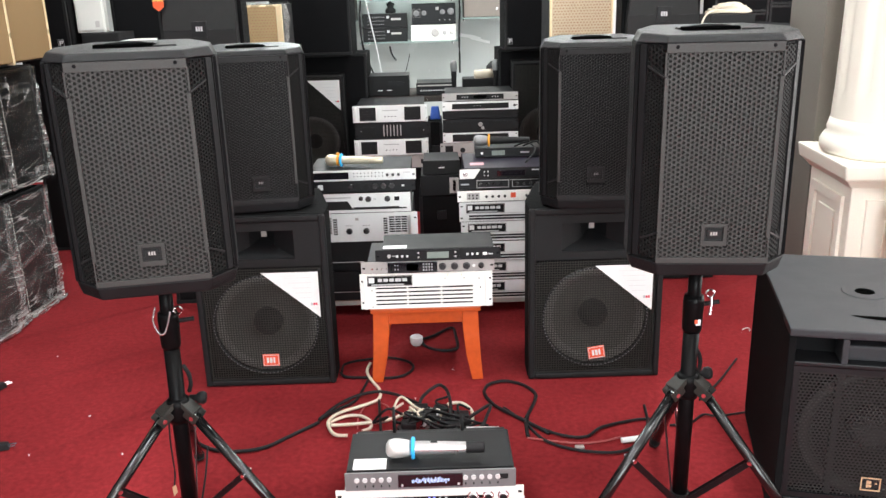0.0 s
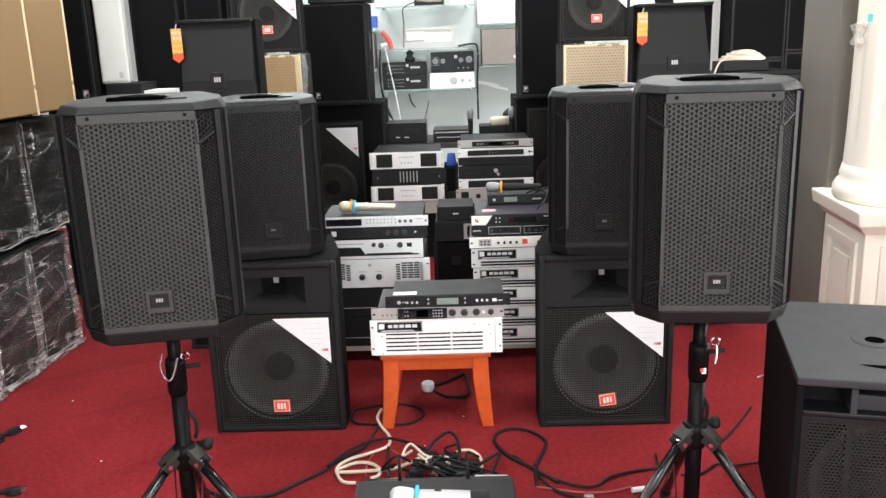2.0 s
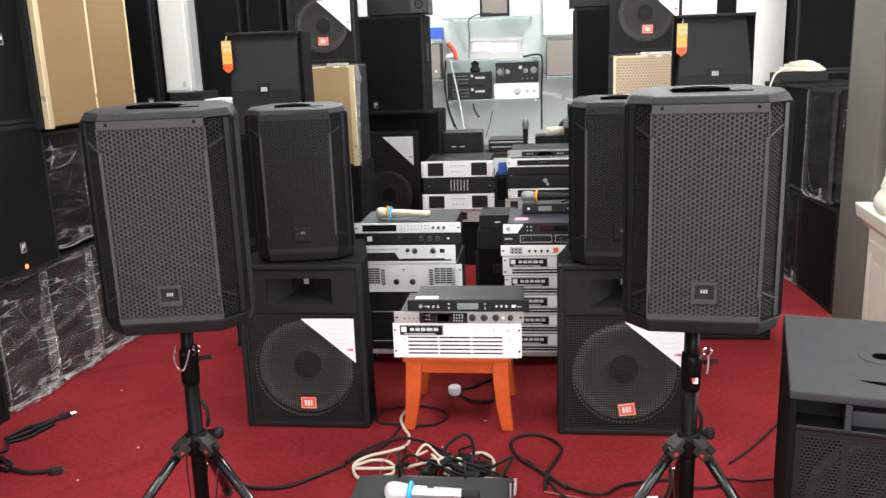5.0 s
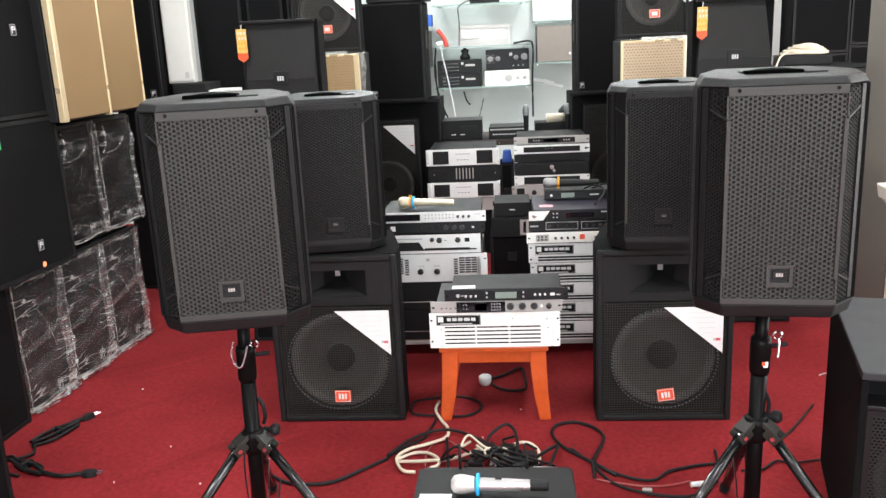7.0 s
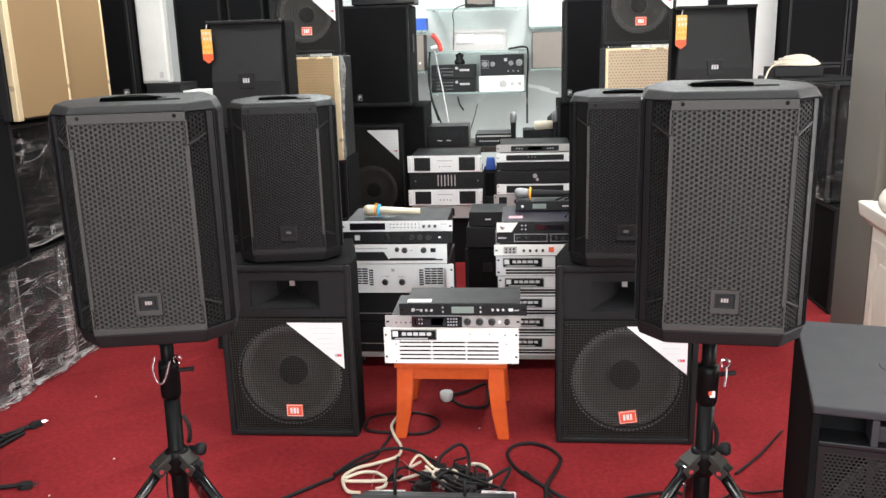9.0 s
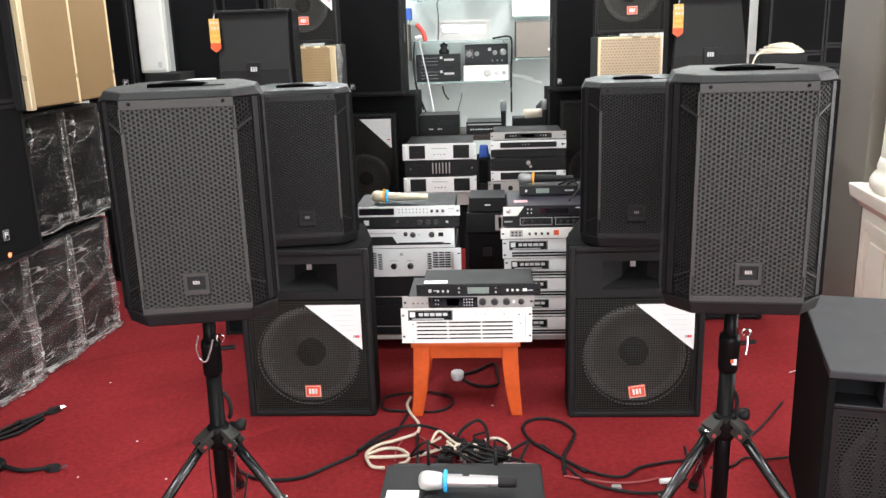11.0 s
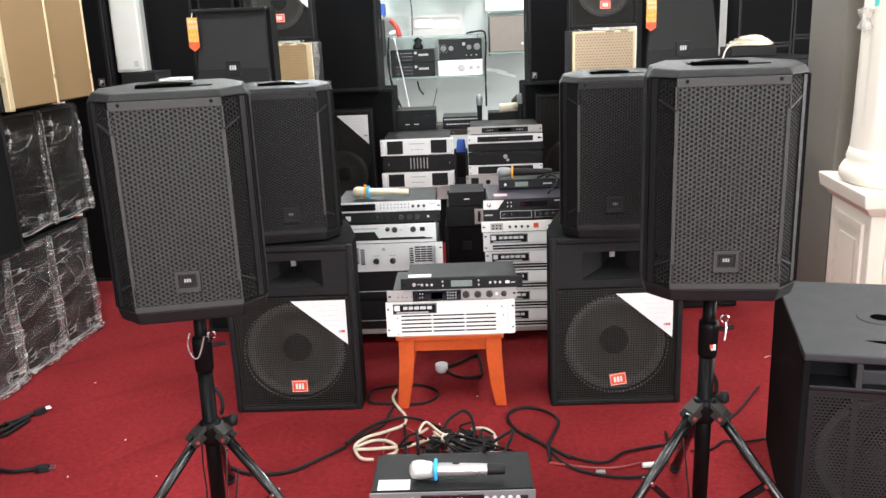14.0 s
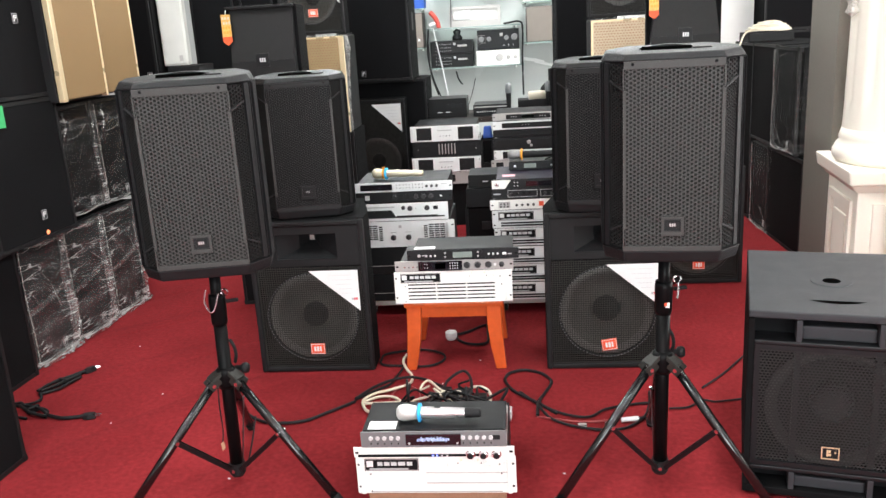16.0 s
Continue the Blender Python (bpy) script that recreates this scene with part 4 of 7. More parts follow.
def power_amp(m, face=SILVER, label="silver power amplifier with a black maker's plate", H=0.0885):
    return rack_unit("power_amplifier", m, label, "amplifier", H=H, D=0.38, face=face, feats=[
        ("plate", 0.235, 0.68, 0.168, H * 0.46), ("rect", 0.5, 0.30, 0.40, 0.0075, FOAM, "vent_groove"),
        ("rect", 0.5, 0.16, 0.40, 0.0075, FOAM, "vent_groove"), ("rect", 0.5, 0.42, 0.43, 0.003, ALU, "trim_strip"),
        ("knob", 0.62, 0.70, 0.009, ALU), ("knob", 0.80, 0.70, 0.009, ALU), ("rect", 0.92, 0.7, 0.012, 0.02, FOAM, "power_switch")], group="stack of power amplifiers")


RX, RY = 0.345, 3.50
# right-hand rack stack on its dolly


def dolly(m, W, D, label):
    o = thing("dolly", m, label, "dolly")
    part("board", box(0, D / 2, 0.068, W, D, 0.022, 0.003), PALEWOOD, o)
    part("edge_strip", box(0, -0.003, 0.068, W, 0.005, 0.020, 0.001), GREYPANEL, o)
    for x in (-1, 1):
        for y in (0.06, D - 0.06):
            c = part("castor_wheel", rod((x * (W / 2 - 0.05) - 0.012, y, 0.026), (x * (W / 2 - 0.05) + 0.012, y, 0.026), 0.026, seg=20), RUBBER, o)
            part("wheel_hub", rod((x * (W / 2 - 0.05) - 0.0135, y, 0.026), (x * (W / 2 - 0.05) + 0.0135, y, 0.026), 0.010, seg=14), ALU, c)
            part("castor_fork", box(x * (W / 2 - 0.05), y, 0.045, 0.034, 0.03, 0.022, 0.003), BLACKMETAL, o)
    return o


dolly(pose(RX, RY + 0.02, 0), 0.50, 0.42, "brown board dolly on castors under an amplifier stack")
for i in range(5):
    power_amp(pose(RX + (0.004 if i % 2 else -0.003), RY + (0.006 if i in (1, 3) else 0), 0.082 + i * 0.0905))
rack_unit("mixing_amplifier", pose(RX - .01, RY - .01, 0.5355), "white-faced rack mixer with small knobs and an orange badge", "mixer", H=0.05, face=WHITEPANEL, feats=[
    ("rect", 0.14, 0.52, 0.055, 0.030, GREYPANEL, "input_block"), ("dots", 0.14, 0.62, 3, 0.016, 0.004, FOAM, "socket"), ("dots", 0.14, 0.36, 3, 0.016, 0.004, FOAM, "socket"),
    ("knob", 0.26, 0.48, 0.006, KNOB), ("knob", 0.315, 0.48, 0.006, KNOB), ("knob", 0.37, 0.48, 0.006, KNOB), ("knob", 0.425, 0.48, 0.006, KNOB),
    ("rect", 0.50, 0.55, 0.022, 0.022, BADGE, "badge"), ("knob", 0.62, 0.48, 0.006, KNOB), ("knob", 0.68, 0.48, 0.006, KNOB), ("knob", 0.74, 0.48, 0.006, KNOB), ("knob", 0.86, 0.48, 0.006, KNOB)])
rack_unit("crossover", pose(RX, RY + .01, 0.587), "black rack crossover with a row of dark knobs", "crossover", H=0.047, face=BLACKMETAL, feats=[
    ("rect", 0.05, 0.5, 0.035, 0.006, PRINT, "print_bar"), ("well", 0.30, 0.5, 0.14, 0.034, ALU, "control_frame"), ("knob", 0.19, 0.45, 0.008, KNOB), ("knob", 0.25, 0.45, 0.008, KNOB), ("knob", 0.31, 0.45, 0.008, KNOB), ("knob", 0.37, 0.45, 0.008, KNOB),
    ("well", 0.65, 0.5, 0.17, 0.034, ALU, "control_frame"), ("knob", 0.52, 0.45, 0.008, KNOB), ("knob", 0.58, 0.45, 0.008, KNOB), ("knob", 0.64, 0.45, 0.008, KNOB), ("knob", 0.70, 0.45, 0.008, KNOB), ("knob", 0.76, 0.45, 0.008, KNOB), ("dots", 0.5, 0.82, 12, 0.012, 0.0018, PAPER, "legend_dot")])
u = rack_unit("karaoke_processor", pose(RX, RY - .005, 0.636), "black-fronted processor with a white slanted end and a knob", "processor", H=0.047, face=BLACKMETAL, body=PURPLE, feats=[
    ("rect", 0.46, 0.5, 0.12, 0.024, DARKGLASS, "display"), ("dots", 0.24, 0.68, 2, 0.016, 0.003, SILVERBADGE, "button"), ("dots", 0.24, 0.32, 2, 0.016, 0.003, SILVERBADGE, "button"), ("rect", 0.7, 0.75, 0.05, 0.005, PRINT, "print_bar"), ("knob", 0.83, 0.5, 0.012, KNOB)])
part("white_end", flat([(-0.240, 0.003), (-0.178, 0.003), (-0.150, 0.044), (-0.240, 0.044)], -0.003, 0.002), WHITEPANEL, u, "white slanted end of the panel")
k = part("knob", knob(-0.216, 0.024, 0.010), CHROME, u)
k.location.y = -0.005
part("price_sticker", box(-0.16, 0.10, 0.0462, 0.06, 0.05, 0.001), PINK, u, "pink paper sticker")

# left-hand rack stack
LX, LY = -0.325, 3.52
dolly(pose(LX, LY + 0.02, 0), 0.50, 0.42, "brown board dolly on castors under an amplifier stack")
for z in (0.080, 0.222):
    rack_unit("power_amplifier", pose(LX, LY + .02, z), "all-black power amplifier low in a stack", "amplifier", H=0.139, face=BLACKMETAL, D=0.38, feats=[
        ("rect", 0.62, 0.55, 0.006, 0.016, PRINT, "letter_bar"), ("rect", 0.65, 0.55, 0.006, 0.016, PRINT, "letter_bar"), ("rect", 0.635, 0.62, 0.012, 0.004, PRINT, "letter_bar"), ("rect", 0.3, 0.3, 0.18, 0.003, GREYPANEL, "trim_line"), ("rect", 0.8, 0.12, 0.10, 0.005, GREYPANEL, "print_bar")])


def vented_amp(m):
    o = rack_unit("power_amplifier", m, "silver three-unit power amplifier with vents and two dark knobs", "amplifier", H=0.131, face=SILVER, D=0.38, feats=[
        ("rect", 0.085, 0.17, 0.018, 0.016, RUBBER, "power_switch"), ("knob", 0.375, 0.38, 0.014, KNOB), ("knob", 0.53, 0.38, 0.014, KNOB), ("rect", 0.45, 0.8, 0.014, 0.012, GREYPANEL, "badge"),
        ("dots", 0.38, 0.58, 4, 0.008, 0.0015, FOAM, "led_hole"), ("dots", 0.53, 0.58, 4, 0.008, 0.0015, FOAM, "led_hole")])
    for c0, sgn in ((-0.215, 1), (0.195, -1)):
        for j in range(7):
            for i in range(4):
                w = 0.024 if i < 3 else 0.018
                x = c0 + sgn * (i * 0.0275 + 0.012)
                dz = 0 if i < 3 else -0.006
                part("vent_slot", box(x, -0.0027, 0.045 + j * 0.0108 + dz, w, 0.0014, 0.0066), FOAM, o)
    part("handle", box(0.205, -0.012, 0.075, 0.012, 0.014, 0.085, 0.004), ALU, o)
    return o


vented_amp(pose(LX, LY - 0.005, 0.364))
u = rack_unit("power_amplifier", pose(LX - .015, LY - 0.01, 0.497), "silver amplifier with a long dark window and three knobs", "amplifier", H=0.088, W=0.46, face=SILVER, D=0.34, ears=False, feats=[
    ("knob", 0.53, 0.74, 0.010, KNOB), ("knob", 0.60, 0.70, 0.013, KNOB), ("knob", 0.78, 0.70, 0.013, KNOB), ("rect", 0.87, 0.70, 0.022, 0.018, RUBBER, "power_switch"),
    ("dots", 0.66, 0.70, 2, 0.006, 0.0015, FOAM, "led_hole"), ("rect", 0.24, 0.80, 0.18, 0.005, PRINT, "print_bar"), ("rect", 0.70, 0.22, 0.24, 0.006, RUBBER, "trim_groove")])
part("dark_window", flat([(-0.215, 0.016), (-0.02, 0.016), (-0.045, 0.055), (-0.215, 0.055)], -0.003, 0.002), RUBBER, u)
part("dark_window_tail", box(0.08, -0.0035, 0.0215, 0.20, 0.002, 0.011), RUBBER, u)
rack_unit("equaliser", pose(LX - .005, LY, 0.588), "black equaliser with three knobs and a round selector", "equaliser", H=0.051, face=BLACKMETAL, feats=[
    ("rect", 0.085, 0.5, 0.012, 0.016, RUBBER, "power_switch"), ("rect", 0.15, 0.5, 0.022, 0.022, PAPER, "shield_mark"), ("knob", 0.42, 0.5, 0.014, KNOB), ("rect", 0.49, 0.5, 0.022, 0.026, RUBBER, "key"), ("rect", 0.56, 0.5, 0.022, 0.026, RUBBER, "key"),
    ("knob", 0.64, 0.5, 0.012, KNOB), ("knob", 0.715, 0.5, 0.012, KNOB), ("knob", 0.79, 0.5, 0.012, KNOB), ("rect", 0.89, 0.5, 0.010, 0.008, PAPER, "print_mark")])
rack_unit("karaoke_processor", pose(LX, LY - 0.01, 0.640), "silver processor with a dark display, rows of buttons and three knobs", "processor", H=0.048, face=SILVER, D=0.30, feats=[
    ("rect", 0.24, 0.52, 0.155, 0.030, DARKGLASS, "display"), ("dots", 0.575, 0.72, 9, 0.0155, 0.0022, FOAM, "button"), ("dots", 0.575, 0.42, 9, 0.0155, 0.0022, FOAM, "button"),
    ("knob", 0.745, 0.52, 0.007, KNOB), ("knob", 0.795, 0.52, 0.007, KNOB), ("knob", 0.845, 0.52, 0.007, KNOB), ("rect", 0.92, 0.7, 0.03, 0.003, PRINT, "print_bar")])

# stack on the orange stool


def stool(m):
    o = thing("stool", m, "small orange-varnished wooden stool with splayed legs", "stool")
    part("seat", box(0, 0.19, 0.289, 0.41, 0.38, 0.022, 0.005), ORANGEWOOD, o)
    for y in (0.035, 0.345):
        part("apron", box(0, y, 0.252, 0.31, 0.018, 0.052, 0.003), ORANGEWOOD, o)
    for x in (-0.165, 0.165):
        part("apron", box(x, 0.19, 0.252, 0.018, 0.28, 0.052, 0.003), ORANGEWOOD, o)
    for x in (-1, 1):
        for y in (0.032, 0.348):
            bm = bmesh.new()
            rows_ = []
            for z, cx, w in ((0.278, 0.166, 0.030), (0.20, 0.168, 0.030), (0.10, 0.176, 0.027), (0.0, 0.190, 0.021)):
                yy = y + (-0.012 if y < 0.2 else 0.012) * (1 - z / 0.278)
                rows_.append([bm.verts.new((x * cx + a * w, yy + b * 0.022, z)) for a, b in ((-1, -1), (1, -1), (1, 1), (-1, 1))])
            for p, q in zip(rows_, rows_[1:]):
                for i in range(4):
                    bm.faces.new((p[i], p[(i + 1) % 4], q[(i + 1) % 4], q[i]))
            bm.faces.new(rows_[0]), bm.faces.new(rows_[-1])
            bmesh.ops.bevel(bm, geom=bm.edges[:], offset=0.003, segments=1, affect='EDGES')
            part("leg", bm, ORANGEWOOD, o)
    return o


stool(pose(-0.052, 2.858, 0))
SX, SY = -0.045, 2.85


def big_white_amp(m, label, vents=True, H=0.138):
    o = rack_unit("power_amplifier", m, label, "amplifier", H=H, D=0.36, face=WHITEPANEL, body=BLACKMETAL, feats=[
        ("plate", 0.225, 0.80, 0.165, 0.040), ("knob", 0.60, 0.80, 0.012, WHITEPANEL), ("knob", 0.83, 0.80, 0.012, WHITEPANEL), ("rect", 0.93, 0.78, 0.010, 0.022, WHITE, "power_switch"),
        ("dots", 0.715, 0.92, 2, 0.05, 0.0016, LEDRED, "led"), ("dots", 0.715, 0.83, 2, 0.07, 0.0016, FOAM, "led_hole"), ("dots", 0.90, 0.80, 1, 0.02, 0.0022, FOAM, "led_hole"),
        ("dots", 0.09, 0.55, 1, 0, 0.002, FOAM, "screw_hole")] + ([] if vents else [("rect", 0.70, 0.30, 0.25, 0.0025, GREYPANEL, "panel_groove"), ("rect", 0.70, 0.58, 0.25, 0.002, GREYPANEL, "panel_groove"), ("rect", 0.5, 0.06, 0.40, 0.003, GREYPANEL, "panel_groove")]) + [("dots", 0.91, 0.55, 1, 0, 0.002, FOAM, "screw_hole"), ("dots", 0.09, 0.08, 1, 0, 0.002, FOAM, "screw_hole")])
    for x0, x1 in ((-0.185, -0.072), (-0.066, 0.052), (0.058, 0.170)) if vents else ():
        for j in range(5):
            part("vent_slot", box((x0 + x1) / 2, -0.0027, 0.020 + j * 0.0155, x1 - x0, 0.0014, 0.0052), FOAM, o)
    for x in (-1, 1):
        part("ear_block", box(x * 0.222, -0.008, H / 2, 0.014, 0.012, H - 0.01, 0.003), WHITEPANEL, o)
    return o


big_white_amp(pose(SX, SY, 0.3005), "white three-unit power amplifier with vent slots, standing on the stool")
rack_unit("karaoke_processor", pose(SX + 0.008, SY - .004, 0.4395), "warm grey processor with a dark screen and four black knobs", "processor", H=0.045, face=GREYPANEL, D=0.25, feats=[
    ("rect", 0.385, 0.5, 0.180, 0.040, DARKGLASS, "screen"), ("rect", 0.385, 0.5, 0.045, 0.028, PURPLE, "display"), ("dots", 0.12, 0.45, 2, 0.034, 0.0035, CHROME, "jack_socket"), ("dots", 0.155, 0.45, 2, 0.034, 0.0022, FOAM, "led_hole"),
    ("rect", 0.225, 0.5, 0.006, 0.028, PAPER, "maker_bar"), ("dots", 0.50, 0.75, 4, 0.010, 0.0028, PRINT, "button"), ("dots", 0.50, 0.5, 4, 0.010, 0.0028, PRINT, "button"), ("dots", 0.50, 0.25, 4, 0.010, 0.0028, PRINT, "button"),
    ("dots", 0.265, 0.7, 2, 0.010, 0.0022, PRINT, "button"), ("dots", 0.265, 0.35, 2, 0.010, 0.0022, PRINT, "button"),
    ("knob", 0.61, 0.5, 0.0135, KNOB), ("knob", 0.70, 0.5, 0.0135, KNOB), ("knob", 0.79, 0.5, 0.0135, KNOB), ("dots", 0.845, 0.5, 1, 0, 0.006, PAPER, "power_button"), ("knob", 0.90, 0.5, 0.011, KNOB)])
u = rack_unit("wireless_receiver", pose(SX + 0.046, SY - .014, 0.4865), "black wireless receiver with a grey display and white label", "receiver", W=0.45, H=0.046, D=0.20, face=BLACKMETAL, feats=[
    ("rect", 0.5, 0.5, 0.078, 0.024, LCD, "display"), ("well", 0.5, 0.5, 0.16, 0.036, BLACKMETAL, "display_surround"), ("dots", 0.30, 0.5, 1, 0, 0.001, FOAM, "led_hole"),
    ("dots", 0.11, 0.5, 1, 0, 0.0065, ALU, "power_button"), ("dots", 0.215, 0.46, 3, 0.018, 0.0045, BUTTON, "button"), ("rect", 0.15, 0.5, 0.015, 0.003, PRINT, "print_bar"), ("dots", 0.345, 0.7, 1, 0, 0.0035, ALU, "arrow_key"), ("dots", 0.345, 0.35, 1, 0, 0.0035, ALU, "arrow_key"),
    ("dots", 0.64, 0.7, 1, 0, 0.0035, ALU, "arrow_key"), ("dots", 0.64, 0.35, 1, 0, 0.0035, ALU, "arrow_key"), ("dots", 0.775, 0.5, 3, 0.018, 0.0045, BUTTON, "button"), ("rect", 0.875, 0.5, 0.016, 0.010, PAPER, "maker_mark"), ("rect", 0.92, 0.46, 0.016, 0.004, PRINT, "print_bar")], feet=False)
part("paper_label", box(-0.155, 0.032, 0.0462, 0.085, 0.036, 0.0008), PAPER, u, "white paper label")

# stack standing on the carpet at the front
FX, FY = -0.036, 1.85
single("wooden_board", box(FX, FY + 0.19, 0.027, 0.42, 0.38, 0.022, 0.002), PALEWOOD, Matrix(), "brown plywood board under the front amplifiers", "board")
for x in (-0.18, 0.12):
    for y in (0.05, 0.33):
        single("board_block", lathe([(0, 0), (.018, 0), (.018, .0155), (0, .0155)], (FX + 0.03 + x, FY + y, 0), 'Z', 14), RUBBER, Matrix(), "black rubber puck under the board", "foot", "board feet")
big_white_amp(pose(FX, FY, 0.0385), "white power amplifier with a black maker's plate, on the carpet", False, 0.124)
u = rack_unit("preamplifier", pose(FX - .003, FY - .004, 0.1635), "slim white preamplifier with three chrome-ringed knobs", "preamplifier", H=0.034, face=WHITEPANEL, body=GREYPANEL, D=0.27, feats=[
    ("rect", 0.42, 0.20, 0.38, 0.008, FOAM, "dark_groove"), ("dots", 0.51, 0.20, 2, 0.012, 0.003, LEDBLUE, "blue_led"), ("dots", 0.57, 0.20, 2, 0.016, 0.0028, PAPER, "white_led"),
    ("knob", 0.73, 0.27, 0.0145, CHROME), ("knob", 0.81, 0.27, 0.0145, CHROME), ("knob", 0.89, 0.27, 0.0145, CHROME)])
for fx in (0.73, 0.81, 0.89):
    part("knob_face", rod(((fx - .5) * .483, -0.0185, 0.27 * .034), ((fx - .5) * .483, -0.0155, 0.27 * .034), 0.0085, seg=18), RUBBER, u)
u = rack_unit("karaoke_mixer", pose(FX, FY - .010, 0.1985), "black karaoke mixer with a lit blue display and silver buttons", "mixer", W=0.435, H=0.053, D=0.20, face=MIDGREY, body=BLACKMETAL, ears=False, feats=[
    ("rect", 0.5, 0.52, 0.165, 0.036, DARKGLASS, "display"), ("dots", 0.165, 0.62, 5, 0.0205, 0.0065, BUTTON, "button"), ("dots", 0.165, 0.3, 5, 0.0205, 0.002, FOAM, "led_hole"), ("dots", 0.80, 0.62, 5, 0.0205, 0.0065, BUTTON, "button"), ("dots", 0.80, 0.3, 5, 0.0205, 0.002, FOAM, "led_hole"),
    ("rect", 0.93, 0.62, 0.022, 0.014, RUBBER, "socket"), ("dots", 0.335, 0.3, 1, 0, 0.003, BUTTON, "led"), ("dots", 0.665, 0.3, 1, 0, 0.003, BUTTON, "led")])
rng = random.Random(4)
for i in range(26):
    hgt = rng.uniform(0.004, 0.015)
    part("display_bar", box(-0.046 + i * 0.0037, -0.0054, 0.0285 + rng.uniform(-.003, .003), 0.0019, 0.0008, hgt), LIT, u)
for ax, top in ((-0.098, 0.128), (0.089, 0.100)):
    part("aerial", rod((ax, 0.200, 0.030), (ax, 0.202, top), 0.0055, 0.004, 10), RUBBER, u, "thin black rod aerial", True)
part("black_top", box(0, 0.1, 0.0535, 0.42, 0.185, 0.003, 0.001), RUBBER, u)
part("paper_label", box(-0.155, 0.035, 0.0558, 0.085, 0.05, 0.0008), PAPER, u, "white paper label")


def mic(m, label, body, mesh, ring, tail=RUBBER, extra=None):
    """A hand microphone lying along local +x: mesh head, collar ring, tapered handle, end cap."""
    o = thing("microphone", m, label, "microphone", "hand microphones")
    part("head", lathe([(0, 0), (.012, .001), (.022, .008), (.0255, .022), (.025, .034), (.021, .058), (.0175, .066), (0, .066)], (0, 0, 0.0245), 'X', 24), mesh, o, "wire mesh head", True)
    part("collar_ring", lathe([(.0185, .066), (.027, .0665), (.0292, .069), (.0292, .073), (.027, .0755), (.0185, .076)], (0, 0, 0.0245), 'X', 28), ring, o, "coloured rubber ring", True)
    part("handle", lathe([(.0175, .072), (.0178, .09), (.0165, .15), (.0145, .205), (.0145, .21)], (0, 0, 0.0245), 'X', 24), body, o, "", True)
    part("end_cap", lathe([(.0145, .208), (.0150, .212), (.0142, .252), (.011, .256), (0, .256)], (0, 0, 0.0245), 'X', 24), tail, o, "", True)
    part("switch", box(0.125, 0, 0.0245 + 0.0165, 0.018, 0.007, 0.004, 0.001), tail, o)
    if extra:
        part("strap", lathe([(.0175, .056), (.0245, .054), (.0245, .062), (.0175, .064)], (0, 0, 0.0245), 'X', 24), extra, o)
        part("strap_tab", box(0.058, 0, 0.052, 0.016, 0.008, 0.012, 0.004), extra, o)
    return o


mic(pose(FX - 0.114, FY + 0.052, 0.2583, 0, 0, -2), "silver hand microphone with a blue ring, lying on the mixer", MICSILVER, MICMESH, BLUE)
mic(pose(LX - 0.155, LY + 0.08, 0.6935, 0, 0, -8), "champagne hand microphone with blue and orange rings, lying on a processor", CHAMPAGNE, CHAMPAGNE, BLUE, CHAMPAGNE, ORANGE)
u = rack_unit("wireless_receiver", pose(RX - 0.01, RY + 0.22, 0.6845), "black wireless receiver lying on the rack stack", "receiver", W=0.30, H=0.042, D=0.16, face=BLACKMETAL, ears=False, feats=[("rect", 0.35, 0.5, 0.06, 0.022, LCD, "display"), ("dots", 0.1, 0.5, 1, 0, 0.006, ALU, "power_button"), ("rect", 0.75, 0.5, 0.04, 0.006, PRINT, "print_bar")])
mic(pose(RX - 0.165, RY + 0.27, 0.7315, 0, 0, -6), "black hand microphone with an orange ring, lying on a receiver", RUBBER, DARKMESH, ORANGE)

# ---- rear rack stacks ----


def stack_base(m, W, D, H, label):
    o = thing("equipment_case", m, label, "case", "equipment cases")
    part("body", box(0, D / 2, H / 2, W, D, H, 0.006), CARPETED, o)
    for x in (-1, 1):
        part("edge_trim", box(x * (W / 2 - 0.008), -0.002, H / 2, 0.018, 0.006, H - 0.01, 0.001), BLACKMETAL, o)
    part("latch", box(0, -0.004, H * 0.7, 0.05, 0.008, 0.05, 0.003), BLACKMETAL, o)
    return o


BX, BY = -0.28, 5.38
stack_base(pose(BX, BY + 0.03, 0), 0.46, 0.40, 0.305, "black equipment case under a stack of amplifiers")


def louvre_amp(m, H, label):
    o = rack_unit("power_amplifier", m, label, "amplifier", H=H, D=0.42, face=SILVER, feats=[
        ("dots", 0.5, 0.35, 4, 0.022, 0.0035, FOAM, "led_hole"), ("rect", 0.5, 0.7, 0.10, 0.006, PRINT, "print_bar")])
    for x in (-0.145, 0.145):
        part("louvre", box(x, -0.0035, H / 2, 0.105, 0.003, H * 0.78, 0.001), RUBBER, o, "black pierced air inlet")
        for j in range(5):
            part("louvre_rib", box(x, -0.0055, H * (0.2 + 0.15 * j), 0.10, 0.001, 0.002), BLACKMETAL, o)
    for x in (-1, 1):
        part("handle", box(x * 0.222, -0.014, H / 2, 0.020, 0.016, H * 0.86, 0.005), SILVER, o)
    return o


rack_unit("power_amplifier", pose(BX + 0.02, BY + .01, 0.306), "grey amplifier with a dark window in a rear stack", "amplifier", H=0.085, face=GREYPANEL, D=0.40, feats=[("rect", 0.88, 0.5, 0.03, 0.03, RUBBER, "socket"), ("rect", 0.35, 0.5, 0.22, 0.05, RUBBER, "window"), ("knob", 0.2, 0.7, 0.014, KNOB), ("knob", 0.28, 0.7, 0.014, KNOB), ("knob", 0.36, 0.7, 0.014, KNOB)])
